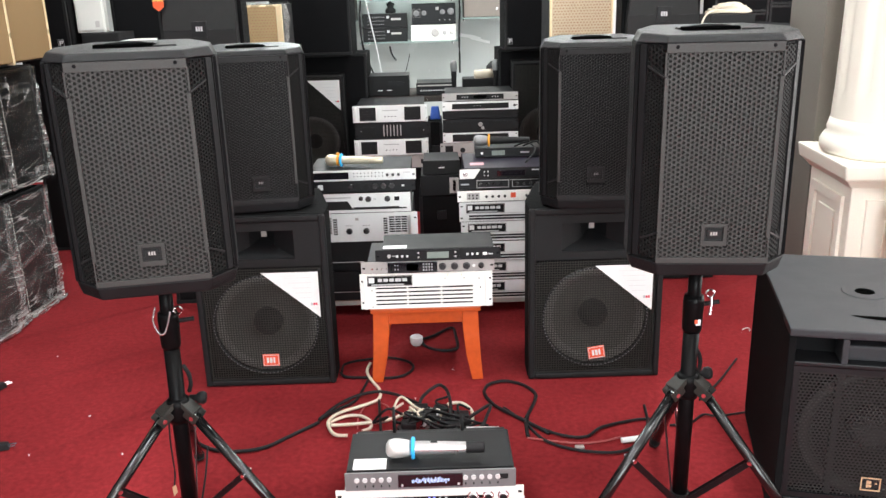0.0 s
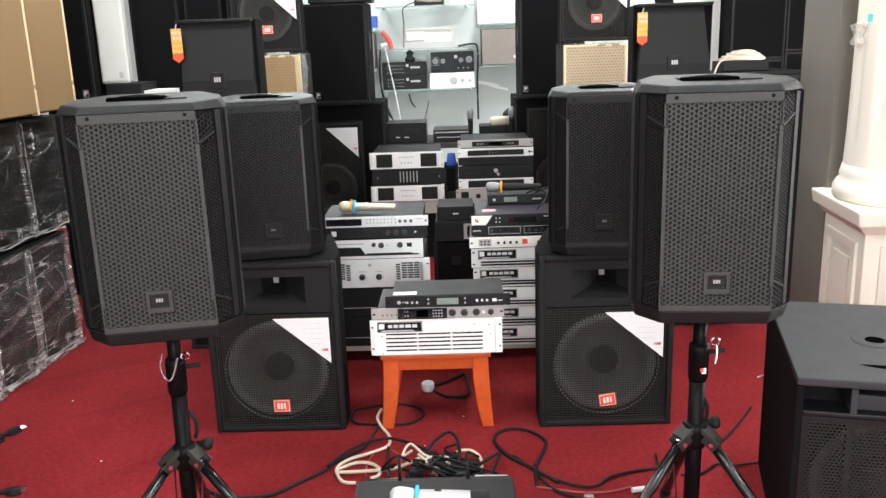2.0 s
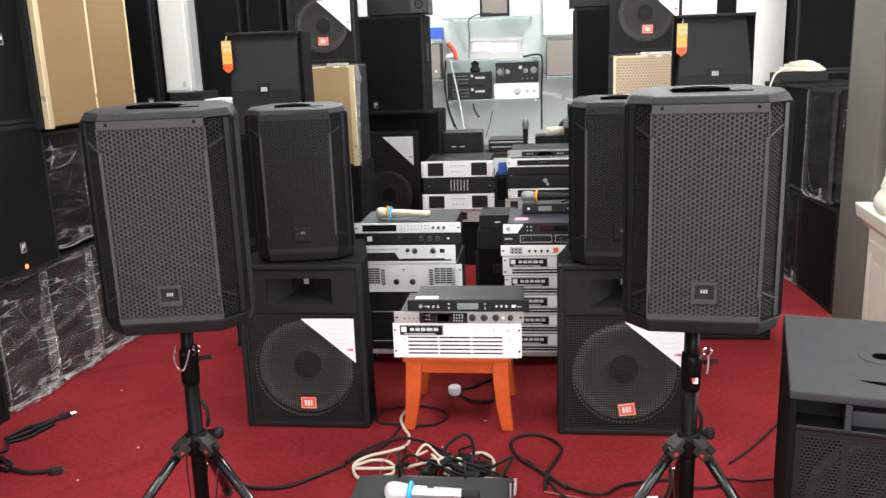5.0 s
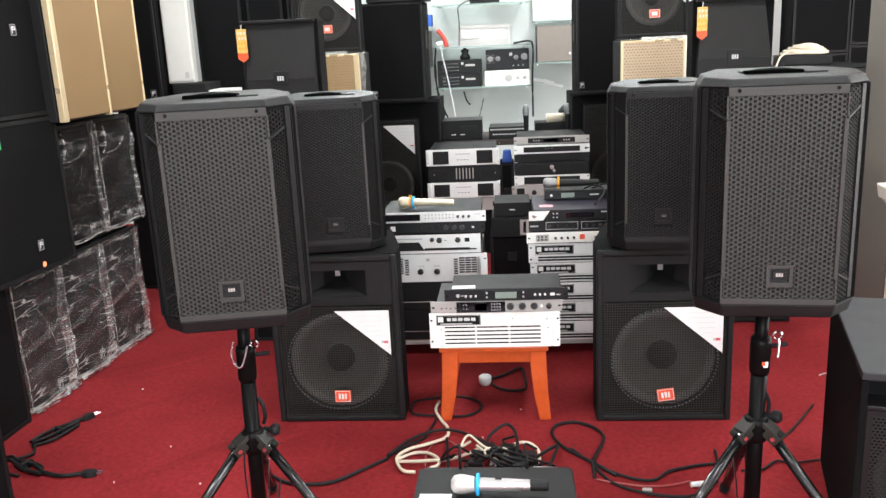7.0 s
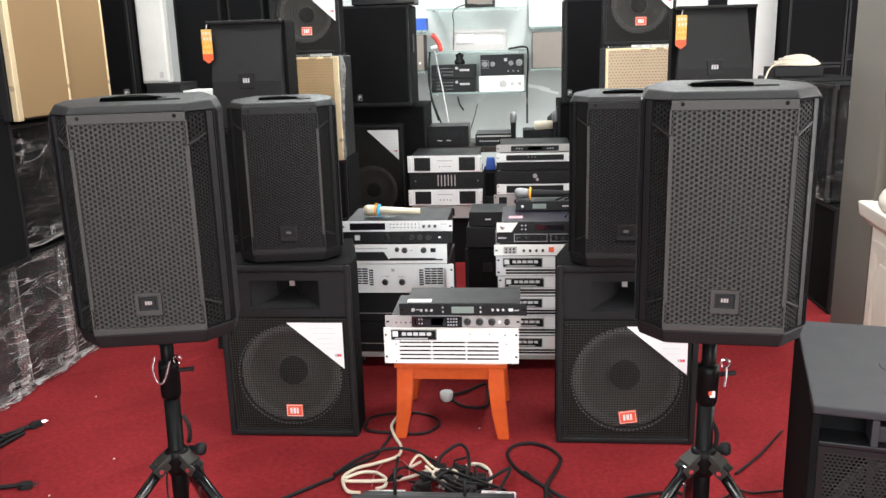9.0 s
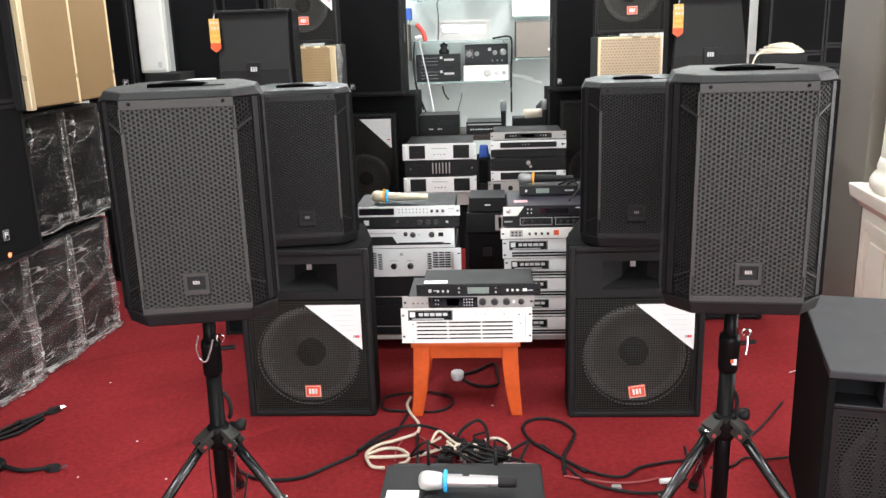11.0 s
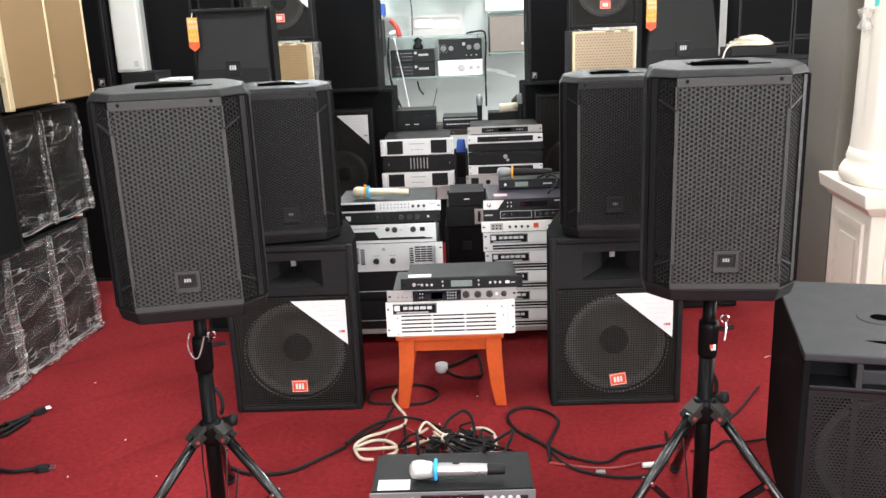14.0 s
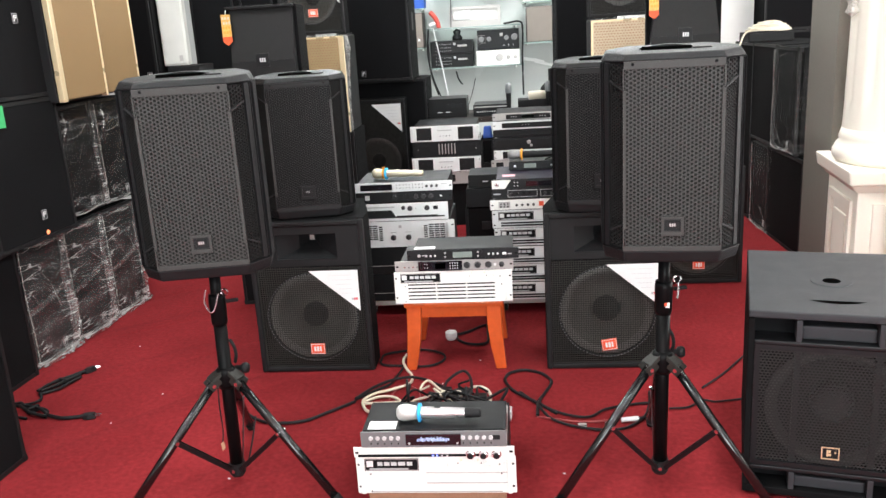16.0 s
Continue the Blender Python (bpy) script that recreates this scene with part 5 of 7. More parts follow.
louvre_amp(pose(BX, BY, 0.394), 0.106, "silver amplifier with black air inlets and silver handles")
u = rack_unit("power_amplifier", pose(BX + .01, BY + .01, 0.503), "black amplifier with an upright grooved grip", "amplifier", H=0.105, face=BLACKMETAL, D=0.42, feats=[
    ("rect", 0.17, 0.5, 0.09, 0.05, RUBBER, "window"), ("rect", 0.83, 0.5, 0.09, 0.05, RUBBER, "window"), ("dots", 0.08, 0.5, 1, 0, 0.003, ALU, "led"), ("dots", 0.92, 0.5, 1, 0, 0.003, ALU, "led")])
for i in range(6):
    part("grip_rib", box(-0.055 + i * 0.022, -0.008, 0.055, 0.007, 0.012, 0.072, 0.002), GREYPANEL, u)
louvre_amp(pose(BX, BY, 0.612), 0.110, "silver amplifier with black air inlets and silver handles")
CX, CY = 0.300, 5.30
stack_base(pose(CX, CY + 0.03, 0), 0.46, 0.40, 0.385, "black equipment case under a stack of tuners")
rack_unit("cassette_deck", pose(CX - .02, CY, 0.386), "dark grey unit low in a rear stack", "deck", H=0.09, face=GREYPANEL, D=0.36, feats=[("rect", 0.12, 0.55, 0.05, 0.05, RUBBER, "socket_plate"), ("knob", 0.30, 0.5, 0.016, KNOB)])
rack_unit("power_amplifier", pose(CX, CY, 0.478), "white-ended amplifier with a dark front", "amplifier", H=0.064, face=SILVER, D=0.36, feats=[("rect", 0.5, 0.5, 0.36, 0.046, RUBBER, "window")])
u = rack_unit("mixing_amplifier", pose(CX, CY, 0.544), "black amplifier with curved recesses in its front", "amplifier", H=0.084, face=BLACKMETAL, D=0.36, feats=[("rect", 0.86, 0.5, 0.05, 0.01, PRINT, "print_bar"), ("knob", 0.5, 0.6, 0.014, GREYPANEL), ("knob", 0.53, 0.32, 0.010, GREYPANEL)])
for x in (-0.14, 0.13):
    part("curved_recess", prism([(-.09, 0), (.09, 0), (.07, .004), (-.07, .004)], 0.014, 0.07, 0.8, 1.0), RUBBER, u).matrix_local = pose(x, -0.006, 0)
rack_unit("tuner", pose(CX, CY, 0.630), "black tuner in a rear stack", "tuner", H=0.052, face=BLACKMETAL, D=0.36, feats=[("rect", 0.5, 0.5, 0.40, 0.034, RUBBER, "window")])
rack_unit("tuner", pose(CX, CY - .01, 0.684), "silver-fronted player with a dark slot", "player", H=0.057, face=SILVER, D=0.36, feats=[("rect", 0.5, 0.5, 0.36, 0.034, RUBBER, "disc_slot"), ("dots", 0.46, 0.55, 3, 0.02, 0.003, PRINT, "mark"), ("dots", 0.95, 0.5, 1, 0, 0.008, RUBBER, "power_button")])
rack_unit("tuner", pose(CX, CY + .01, 0.743), "grey receiver with two lit meter windows on top of a stack", "receiver", H=0.05, face=GREYPANEL, D=0.36, feats=[("rect", 0.5, 0.5, 0.30, 0.032, RUBBER, "window"), ("rect", 0.5, 0.5, 0.09, 0.024, LCD, "display"), ("dots", 0.30, 0.5, 3, 0.016, 0.004, PRINT, "meter"), ("dots", 0.70, 0.5, 3, 0.016, 0.004, PRINT, "meter")])

# low bench behind the rear stacks, with a black deck, a small mixer and microphones
u = thing("bench", pose(0.05, 6.15, 0), "low dark bench behind the amplifier stacks", "bench")
part("bench_top", box(0, 0.3, 0.66, 1.5, 0.6, 0.04, 0.004), DARKWOOD, u)
for x in (-0.7, 0.7):
    for y in (0.05, 0.55):
        part("bench_leg", box(x, y, 0.32, 0.06, 0.06, 0.64, 0.004), DARKWOOD, u)
rack_unit("cassette_deck", pose(-0.335, 6.2, 0.681), "black deck with a dark front on the bench", "deck", W=0.33, H=0.15, face=RUBBER, D=0.3, ears=False, feats=[("rect", 0.35, 0.3, 0.035, 0.005, PAPER, "print_bar"), ("rect", 0.55, 0.3, 0.035, 0.005, PAPER, "print_bar"), ("rect", 0.7, 0.62, 0.12, 0.03, BLACKMETAL, "window")])
rack_unit("small_mixer", pose(0.02, 6.2, 0.681), "small grey mixer with a row of pale knobs on the bench", "mixer", W=0.28, H=0.09, face=BLACKMETAL, D=0.3, ears=False, feats=[("dots", 0.5, 0.4, 12, 0.019, 0.005, PAPER, "knob_cap"), ("rect", 0.5, 0.8, 0.26, 0.01, GREYPANEL, "trim_strip")])
for x in (0.16, 0.468):
    u = thing("microphone", pose(x, 6.20, 0.681), "black hand microphone standing upright on the bench", "microphone", "upright microphones")
    part("handle", lathe([(0, 0), (.018, 0), (.016, .01), (.020, .15), (.022, .17), (0, .17)], (0, 0, 0), 'Z', 20), RUBBER, u, "", True)
    part("head", lathe([(.022, .17), (.026, .185), (.026, .22), (.018, .245), (0, .25)], (0, 0, 0), 'Z', 20), DARKMESH, u, "", True)
u = thing("microphone_box", pose(0.40, 6.32, 0.681), "dark case with a cream roll lying in it, on the bench", "case")
part("tray", box(0, 0.10, 0.05, 0.34, 0.2, 0.10, 0.01), RUBBER, u)
part("cream_roll", rod((-0.08, 0.02, 0.128), (0.10, 0.05, 0.132), 0.035, seg=20), BONE, u, "cream coloured roll", True)
part("dark_lid", lathe([(0, .10), (.09, .10), (.085, .18), (.05, .215), (0, .22)], (0.1, 0.13, 0), 'Z', 20), RUBBER, u, "", True)

# dark oddments between the two front stacks
rack_unit("power_supply", pose(0.035, 4.36, 0.476), "black power supply among dark cases", "power supply", W=0.20, H=0.075, D=0.25, face=RUBBER, ears=False, feats=[("rect", 0.5, 0.5, 0.03, 0.006, PAPER, "print_bar")])
u = stack_base(pose(0.03, 4.36, 0.0), 0.24, 0.30, 0.36, "black equipment case among dark oddments")
rack_unit("battery_box", pose(0.03, 4.35, 0.362), "dark box with a grey end plate among cases", "box", W=0.22, H=0.11, D=0.25, face=BLACKMETAL, ears=False, feats=[("rect", 0.82, 0.5, 0.05, 0.085, GREYPANEL, "end_plate"), ("rect", 0.82, 0.5, 0.016, 0.06, RUBBER, "slot")])
single("red_cloth", prism([(-.06, 0), (.05, 0), (.07, .08), (-.03, .1)], 0, 0.03, 0.6, 1.0, bevel=0.006), REDTOOL, pose(0.035, 4.18, 0.0), "small crumpled red cloth between the stacks", "cloth")
stack_base(pose(0.010, 5.42, 0.0), 0.094, 0.30, 0.60, "slim black case between two rear stacks")
single("blue_bag", prism([(-.036, 0), (.034, .01), (.038, .05), (-.034, .06)], 0, 0.085, 0.7, 1.0, (0, .03), 0.008), BLUEBOX, pose(0.012, 5.51, 0.601), "small blue plastic bag on a slim case", "bag")

# ---- tall stacks of loudspeakers ----


def wedge_monitor(m, W, H, D, label, taper=0.75):
    """A stage monitor stood on end: cloth front in two planes that narrows to the top, side cheeks, badge."""
    o = thing("stage_monitor", m, label, "speaker", "wedge monitors")
    part("cabinet", prism([(-W / 2, .05), (W / 2, .05), (W / 2 * .8, D), (-W / 2 * .8, D)], 0, H, bevel=0.006), CARPETED, o)
    b, t, f = W / 2 * 0.92, W / 2 * taper, 0.445 * H
    bm = bmesh.new()
    v = [bm.verts.new(c) for c in ((-b, 0.0, 0.01), (b, 0.0, 0.01), (b * .97, 0.0, f), (-b * .97, 0.0, f), (t, 0.045, H - .012), (-t, 0.045, H - .012),
                                   (-b, .06, 0.01), (b, .06, 0.01), (t, .06, H - .012), (-t, .06, H - .012), (b * .97, .06, f), (-b * .97, .06, f))]
    for q in ((0, 1, 2, 3), (3, 2, 4, 5), (0, 3, 11, 6), (1, 7, 10, 2), (2, 10, 8, 4), (3, 5, 9, 11), (5, 4, 8, 9), (0, 6, 7, 1)):
        bm.faces.new([v[i] for i in q])
    part("front_grille", bm, DARKSTEEL, o, "dark steel front bent in two planes")
    part("fold_line", box(0, -0.001, f, b * 1.92, 0.003, 0.004), BLACKMETAL, o)
    part("top_rim", box(0, 0.05, H - .006, W * .94, 0.1, 0.014, 0.004), PLASTIC, o)
    p = part("badge_plate", box(0, -0.003, f + 0.004, 0.064, 0.008, 0.066, 0.002), BLACKMETAL, o)
    for bx in (-0.0105, 0.0, 0.0105):
        part("badge_bar", box(bx, -0.0075, f + 0.006, 0.0075, 0.001, 0.020), SILVERBADGE, p)
    return o


def plain_cab(m, W, H, D, label, face=FABRIC, body=CARPETED, badge_at=None, group="dark cabinets", handle=False, badge_mat=PAPER):
    """A closed loudspeaker: cabinet, framed cloth front, corner caps, badge, side grip."""
    o = thing("loudspeaker", m, label, "speaker", group)
    part("cabinet", box(0, D / 2 + .012, H / 2, W, D - .024, H, 0.006), body, o)
    part("front_frame", framed(-W / 2 + .002, W / 2 - .002, .002, H - .002, -W / 2 + .016, W / 2 - .016, .018, H - .018, -0.004, 0.0125), PLASTIC, o)
    part("front_cloth", box(0, 0.003, H / 2, W - .034, 0.009, H - .038, 0.002), face, o)
    for x in (-1, 1):
        for z in (0.012, H - 0.012):
            part("corner_cap", box(x * (W / 2 - .010), 0.008, z, 0.026, 0.028, 0.026, 0.006), RUBBER, o)
    if badge_at:
        p = part("badge", box(badge_at[0], -0.003, badge_at[1], 0.032, 0.005, 0.042, 0.001), BLACKMETAL, o)
        part("badge_bar", box(badge_at[0] - .006, -0.006, badge_at[1], 0.004, 0.001, 0.026), badge_mat, p)
        part("badge_bar", framed(badge_at[0] - .004, badge_at[0] + .010, badge_at[1] - .001, badge_at[1] + .013, badge_at[0], badge_at[0] + .006, badge_at[1] + .003, badge_at[1] + .009, -0.0064, -0.0056), badge_mat, p)
        part("badge_border", framed(badge_at[0] - .0155, badge_at[0] + .0155, badge_at[1] - .0205, badge_at[1] + .0205, badge_at[0] - .0140, badge_at[0] + .0140, badge_at[1] - .0190, badge_at[1] + .0190, -0.0063, -0.0053), PRINT, p)
    if handle:
        for x in (-1, 1):
            part("grip_cup", box(x * (W / 2 + .001), D * .45, H * .62, 0.006, 0.10, 0.13, 0.003), RUBBER, o)
    return o


def hang_tag(m, label):
    o = thing("hang_tag", m, label, "tag", "hang tags")
    part("card", box(0, 0, -0.065, 0.046, 0.003, 0.105, 0.001), TAGGOLD, o)
    part("tip", flat([(-0.023, -0.118), (0.023, -0.118), (0.023, -0.140), (0, -0.158), (-0.023, -0.140)], 0.0015, 0.003), TAGRED, o, "red pointed end")
    for i in range(4):
        for j in (-1, 0, 1):
            part("printed_shape", box(j * 0.014 + (0.004 if i % 2 else 0), -0.002, -0.030 - i * 0.022, 0.009, 0.001, 0.013, 0.0003), BONE if i < 2 else ORANGE, o)
    part("cord", rod((0, 0.002, -0.012), (0.004, 0.004, 0.008), 0.002, seg=6), PAPER, o)
    return o


# left: tall black column with a wedge monitor on it
plain_cab(pose(-1.02, 3.78, 0), 0.50, 0.545, 0.45, "black cabinet at the bottom of a stack", group="stack under a monitor")
plain_cab(pose(-1.02, 3.78, 0.547), 0.48, 0.52, 0.45, "black cabinet in the middle of a stack", group="stack under a monitor")
wedge_monitor(pose(-1.0, 3.72, 1.069, 0, 0, 0), 0.355, 0.475, 0.34, "black wedge monitor stood on end, with a silver badge", 0.90)
hang_tag(pose(-1.158, 3.70, 1.522), "yellow and red paper tag hanging on a monitor")
club_speaker(pose(1.15, 3.92, 0.001, 0, 0, 0), "black floor speaker with an orange badge, under other speakers", W=0.46, H=0.62, D=0.42)
plain_cab(pose(1.12, 3.96, 0.623), 0.44, 0.44, 0.42, "black cabinet in the middle of a stack", group="stack under a monitor")
wedge_monitor(pose(1.068, 3.92, 1.065, 0, 0, 0), 0.365, 0.485, 0.34, "black wedge monitor stood on end, with a silver badge")
hang_tag(pose(0.912, 3.895, 1.525), "yellow and red paper tag hanging on a monitor")

# left and right: gold cabinets, the left front darker, with two-way speakers on them


def gold_cab(m, W, H, D, label, face=TANFACE, weave=True, group="gold cabinets", shell=RUBBER, trim=0.014):
    o = thing("gold_loudspeaker", m, label, "speaker", group)
    part("cabinet", box(0, D / 2 + .01, H / 2, W, D - .02, H, 0.006), shell, o)
    part("front_cloth", box(0, 0.0, H / 2, W - .02, 0.022, H - .02, 0.004), face, o, "perforated gold front" if weave else "plain gold cloth front")
    for x in (-1, 1):
        tw = (trim if x > 0 else 0.014) if weave else (0.014 if x > 0 else 0.032)
        part("edge_trim", box(x * (W / 2 + .001 - tw / 2), 0.0, H / 2, tw, 0.028, H, 0.004), GOLDTRIM, o, "bright gold edge strip")
    part("top_trim", box(0, 0.0, H - .006, W - .03, 0.026, 0.011, 0.003), GOLDTRIM, o)
    if weave:
        nx, nz = int(W / .019), int(H / .0165)
        verts, faces = [], []
        for i in range(nx - 1):
            for k in range(nz - 1):
                x, z = -W / 2 + .022 + i * .019 + (.0095 if k % 2 else 0), .02 + k * .0165
                if x > W / 2 - .018:
                    continue
                b = len(verts)
                verts += [(x - .0062, -.0122, z), (x, -.0122, z - .0042), (x + .0062, -.0122, z), (x, -.0122, z + .0042)]
                faces.append((b, b + 1, b + 2, b + 3))
        me = bpy.data.meshes.new("holes")
        me.from_pydata(verts, [], faces)
        tagged(part("front_hole", me, PALEWOOD, o, "small dark lozenge holes"), kind="stuff")
    return o


for x, y, sx in ((-1.055, 5.05, -1), (0.897, 5.10, 1)):
    plain_cab(pose(x, y + .01, 0), 0.40, 0.36, 0.40, "black cabinet under a gold one", group="cabinets under gold")
    plain_cab(pose(x, y + .01, 0.362), 0.40, 0.385, 0.40, "black cabinet under a gold one", group="cabinets under gold")
    gold_cab(pose(x, y, 0.749), 0.375, 0.618, 0.38, "%s cabinet with perforated front between black speakers" % ("darker gold" if sx < 0 else "pale gold"), face=DARKGOLD if sx < 0 else TANFACE, trim=0.034 if sx < 0 else 0.014)
    club_speaker(pose(x, y, 1.385), "black two-way speaker with leaflet and badge, high on a gold cabinet", W=0.41, H=0.60, D=0.36, leaflet=(-0.02, 0.185, 0.185, 0.372), badge_z=0.132, cone=0.225)
    single("bubble_sheet", box(x, y + 0.18, 1.376, 0.36, 0.34, 0.014, 0.005), WRAP, Matrix(), "thin clear plastic sheet between two cabinets", "plastic sheet", "plastic sheets")

single("loose_film", ruffle([(-0.852, 5.045, 1.372), (-0.838, 5.030, 1.29), (-0.850, 5.040, 1.14), (-0.856, 5.045, 0.90), (-0.858, 5.045, 0.752)], 0.045, 31, 0.018, 48, -0.5), FOLD, Matrix(), "greyish loose film hanging beside a gold cabinet", "plastic film")

# tall dark stacks farther back
club_speaker(pose(-0.86, 5.93, 0.001), "black two-way speaker with a white corner leaflet in a rear stack", W=0.47, H=0.875, D=0.40, horn=False, leaflet=(-0.02, 0.205, 0.625, 0.838), cone=0.40)
plain_cab(pose(-0.785, 6.10, 0.0), 0.63, 1.005, 0.40, "tall black cabinet behind a two-way speaker", group="rear stacks")
plain_cab(pose(-0.835, 5.98, 1.007), 0.555, 0.69, 0.44, "tall black cabinet high in a rear stack", badge_at=(-0.09, 0.06), group="rear stacks", handle=True)
club_speaker(pose(0.80, 5.95, 0.001), "black two-way speaker in a rear stack", W=0.47, H=0.93, D=0.40, horn=False, leaflet=None, cone=0.42)
plain_cab(pose(0.73, 6.10, 0.0), 0.50, 1.005, 0.40, "tall black cabinet behind a two-way speaker", group="rear stacks")
plain_cab(pose(0.745, 5.98, 1.007), 0.455, 0.69, 0.44, "tall black cabinet high in a rear stack", badge_at=(-0.19, 0.06), group="rear stacks", handle=True)
for x in (-0.73, 0.70):
    u = thing("bookshelf_speaker", pose(x, 5.96, 1.699), "small black bookshelf speaker with a grey front end", "speaker", "bookshelf speakers")
    part("cabinet", box(0, 0.13, 0.12, 0.44, 0.26, 0.24, 0.005), BLACKMETAL, u)
    part("grey_end", box(0.155, -0.004, 0.12, 0.12, 0.012, 0.225, 0.003), STEEL, u)
    for z, r in ((0.065, 0.032), (0.155, 0.045)):
        part("driver", lathe([(r, -.004), (r * .85, -.006), (r * .5, .002), (0, -.002)], (0.155, -0.010, z), 'Y', 24), RUBBER, u, "", True)
for i, (x, w) in enumerate(((-1.79, 0.30), (-1.515, 0.235), (-1.315, 0.155))):
    plain_cab(pose(x, 5.25 + 0.1 * i, 0.0), w, 1.0, 0.4, "tall black column speaker in a row", group="row of column speakers")
    plain_cab(pose(x, 5.27 + 0.1 * i, 1.002), w, 1.25, 0.38, "tall black column speaker standing on another", group="row of column speakers")

# white and black column speakers in the left corner
plain_cab(pose(-1.98, 4.75, 0), 0.60, 1.15, 0.40, "black cabinet carrying two slim column speakers", group="corner stack")
plain_cab(pose(-2.05, 4.62, 1.152), 0.225, 0.655, 0.26, "slim black column speaker with a small badge", badge_at=(0.06, 0.05), group="corner stack")
single("black_case", box(-1.80, 4.80, 1.20, 0.20, 0.26, 0.095, 0.006), RUBBER, Matrix(), "small black case under a white speaker", "case")
u = thing("column_speaker", pose(-1.850, 4.70, 1.249, 0, 0, 12), "slim white column speaker on a small black case", "speaker")
part("cabinet", box(0, 0.07, 0.27, 0.150, 0.12, 0.54, 0.010), SATINWHITE, u)
part("front_grille", box(0, 0.006, 0.27, 0.135, 0.012, 0.515, 0.004), SATINWHITE, u)
part("badge", box(0.035, -0.001, 0.045, 0.022, 0.003, 0.034), GREYPANEL, u)
part("wall_bracket", box(-0.02, 0.1, 0.62, 0.09, 0.05, 0.16, 0.006), ALU, u)
single("white_carton", box(-1.63, 4.80, 1.178, 0.13, 0.22, 0.052, 0.003), PAPER, Matrix(), "flat white carton lying on a cabinet", "carton")

# ---- film-wrapped cabinets along the left side ----


def wrapped_cab(m, W, H, D, label, seed, film=WRAP):
    o = plain_cab(m, W, H, D, label, face=FABRIC, badge_at=(W * 0.18, 0.052), group="film-wrapped cabinets", badge_mat=PRINT)
    rg = random.Random(seed)
    n = 14

    def skin(fn):
        verts, faces = [], []
        for i in range(n + 1):
            for k in range(n + 1):
                p = Vector(fn(i / n, k / n))
                e = noise.noise(p * 7 + Vector((seed, 0, 0))) * 0.010 + noise.noise(p * 19 + Vector((0, seed, 0))) * 0.006
                verts.append(tuple(p + Vector((0, -abs(e) if abs(p.y) < 0.02 else 0, 0)) + Vector((e * 0.6, 0, e * 0.6))))
        for i in range(n):
            for k in range(n):
                a = i * (n + 1) + k
                faces.append((a, a + n + 1, a + n + 2, a + 1))
        me = bpy.data.meshes.new("skin")
        me.from_pydata(verts, [], faces)
        me.shade_smooth()
        part("stretch_film", me, film, o, "crinkled clear stretch film")
    g = 0.012
    skin(lambda u_, v_: ((u_ - .5) * (W + 2 * g), -g, 0.012 + v_ * (H - .02)))
    skin(lambda u_, v_: (-W / 2 - g, -g + u_ * D, 0.012 + v_ * (H - .02)))
    skin(lambda u_, v_: (W / 2 + g, -g + u_ * D, 0.012 + v_ * (H - .02)))
    # gathered folds of film along the edges and across the front
    y0 = -g - .006
    wob = lambda: rg.uniform(-.008, .008)
    part("film_fold", tube([(-W / 2 - .006, y0, H - .02), (-W / 2 - .004 + wob(), y0, H * .6), (-W / 2 + .002 + wob(), y0, H * .3), (-W / 2, y0, .02)], .0026, 5, 6), FOLD, o)
    part("film_fold", tube([(-W / 2, y0, .02), (-W * .2, y0 - .004, .016 + wob()), (W * .2, y0 - .006, .02 + wob() * .5), (W / 2, y0, .018)], .0036, 5, 6), FOLD, o)
    for i in range(4 if film is WRAP else 2):
        z = rg.uniform(0.06, H - 0.04)
        x = rg.uniform(-W * .47, W * .15)
        ln = rg.uniform(0.05, 0.20)
        dz = rg.uniform(-0.02, 0.11) if i % 3 else rg.uniform(-.2, -.05)
        dz = max(-z + .03, min(dz, H - z - .03))
        part("film_fold", tube([(x, y0, z), (x + ln * .5, y0 - .004, z + dz * .4 + wob()), (x + ln, y0, z + dz)], rg.uniform(.0006, .0016), 4, 4), FOLD, o)
    if film is WRAP:
        # loose film gathered down the joint, a doubled band across the front, and a skirt on the carpet
        xr = W / 2 - .03
        part("film_gather", ruffle([(xr + .01, y0, H * .97), (xr - .02 + wob(), y0, H * .62), (xr + .005, y0 - .004, H * .33), (xr - .045, y0 - .012, .012)], 0.045, seed, 0.016, 48, 0.9), LOOSEFILM, o, "milky pleats of loose film")
        part("film_band", ruffle([(-W * .48, y0, H * .46 + wob()), (-W * .1, y0 - .003, H * .50), (W * .25, y0 - .003, H * .55), (W * .47, y0, H * .57)], 0.040, seed + 5, 0.006, 30), LOOSEFILM, o, "doubled band of film")
        part("film_skirt", ruffle([(-W * .49, y0 - .004, .014), (-W * .15, y0 - .014, .014), (W * .2, y0 - .020, .015), (W * .5, y0 - .012, .016)], 0.022, seed + 9, 0.020, 36), LOOSEFILM, o, "ragged hem of film on the carpet")
        part("film_tuck", ruffle([(-W * .2, y0, H * .97), (W * .05, y0 - .004, H * .955), (W * .45, y0, H * .975)], 0.028, seed + 13, 0.006, 30), LOOSEFILM, o)
    elif film is HIGHWRAP:
        part("film_gather", ruffle([(W / 2 - .01, y0, H * .85), (W / 2 - .02 + wob(), y0, H * .5), (W / 2 + .004, y0 - .004, .01)], 0.034, seed, 0.012, 48, 0.5), LOOSEFILM, o, "milky pleats of loose film")
        part("film_tuck", ruffle([(-W * .3, y0, H * (.70 + wob())), (0, y0 - .003, H * .72), (W * .25, y0, H * .80)], 0.010, seed + 4, 0.006, 60), LOOSEFILM, o)
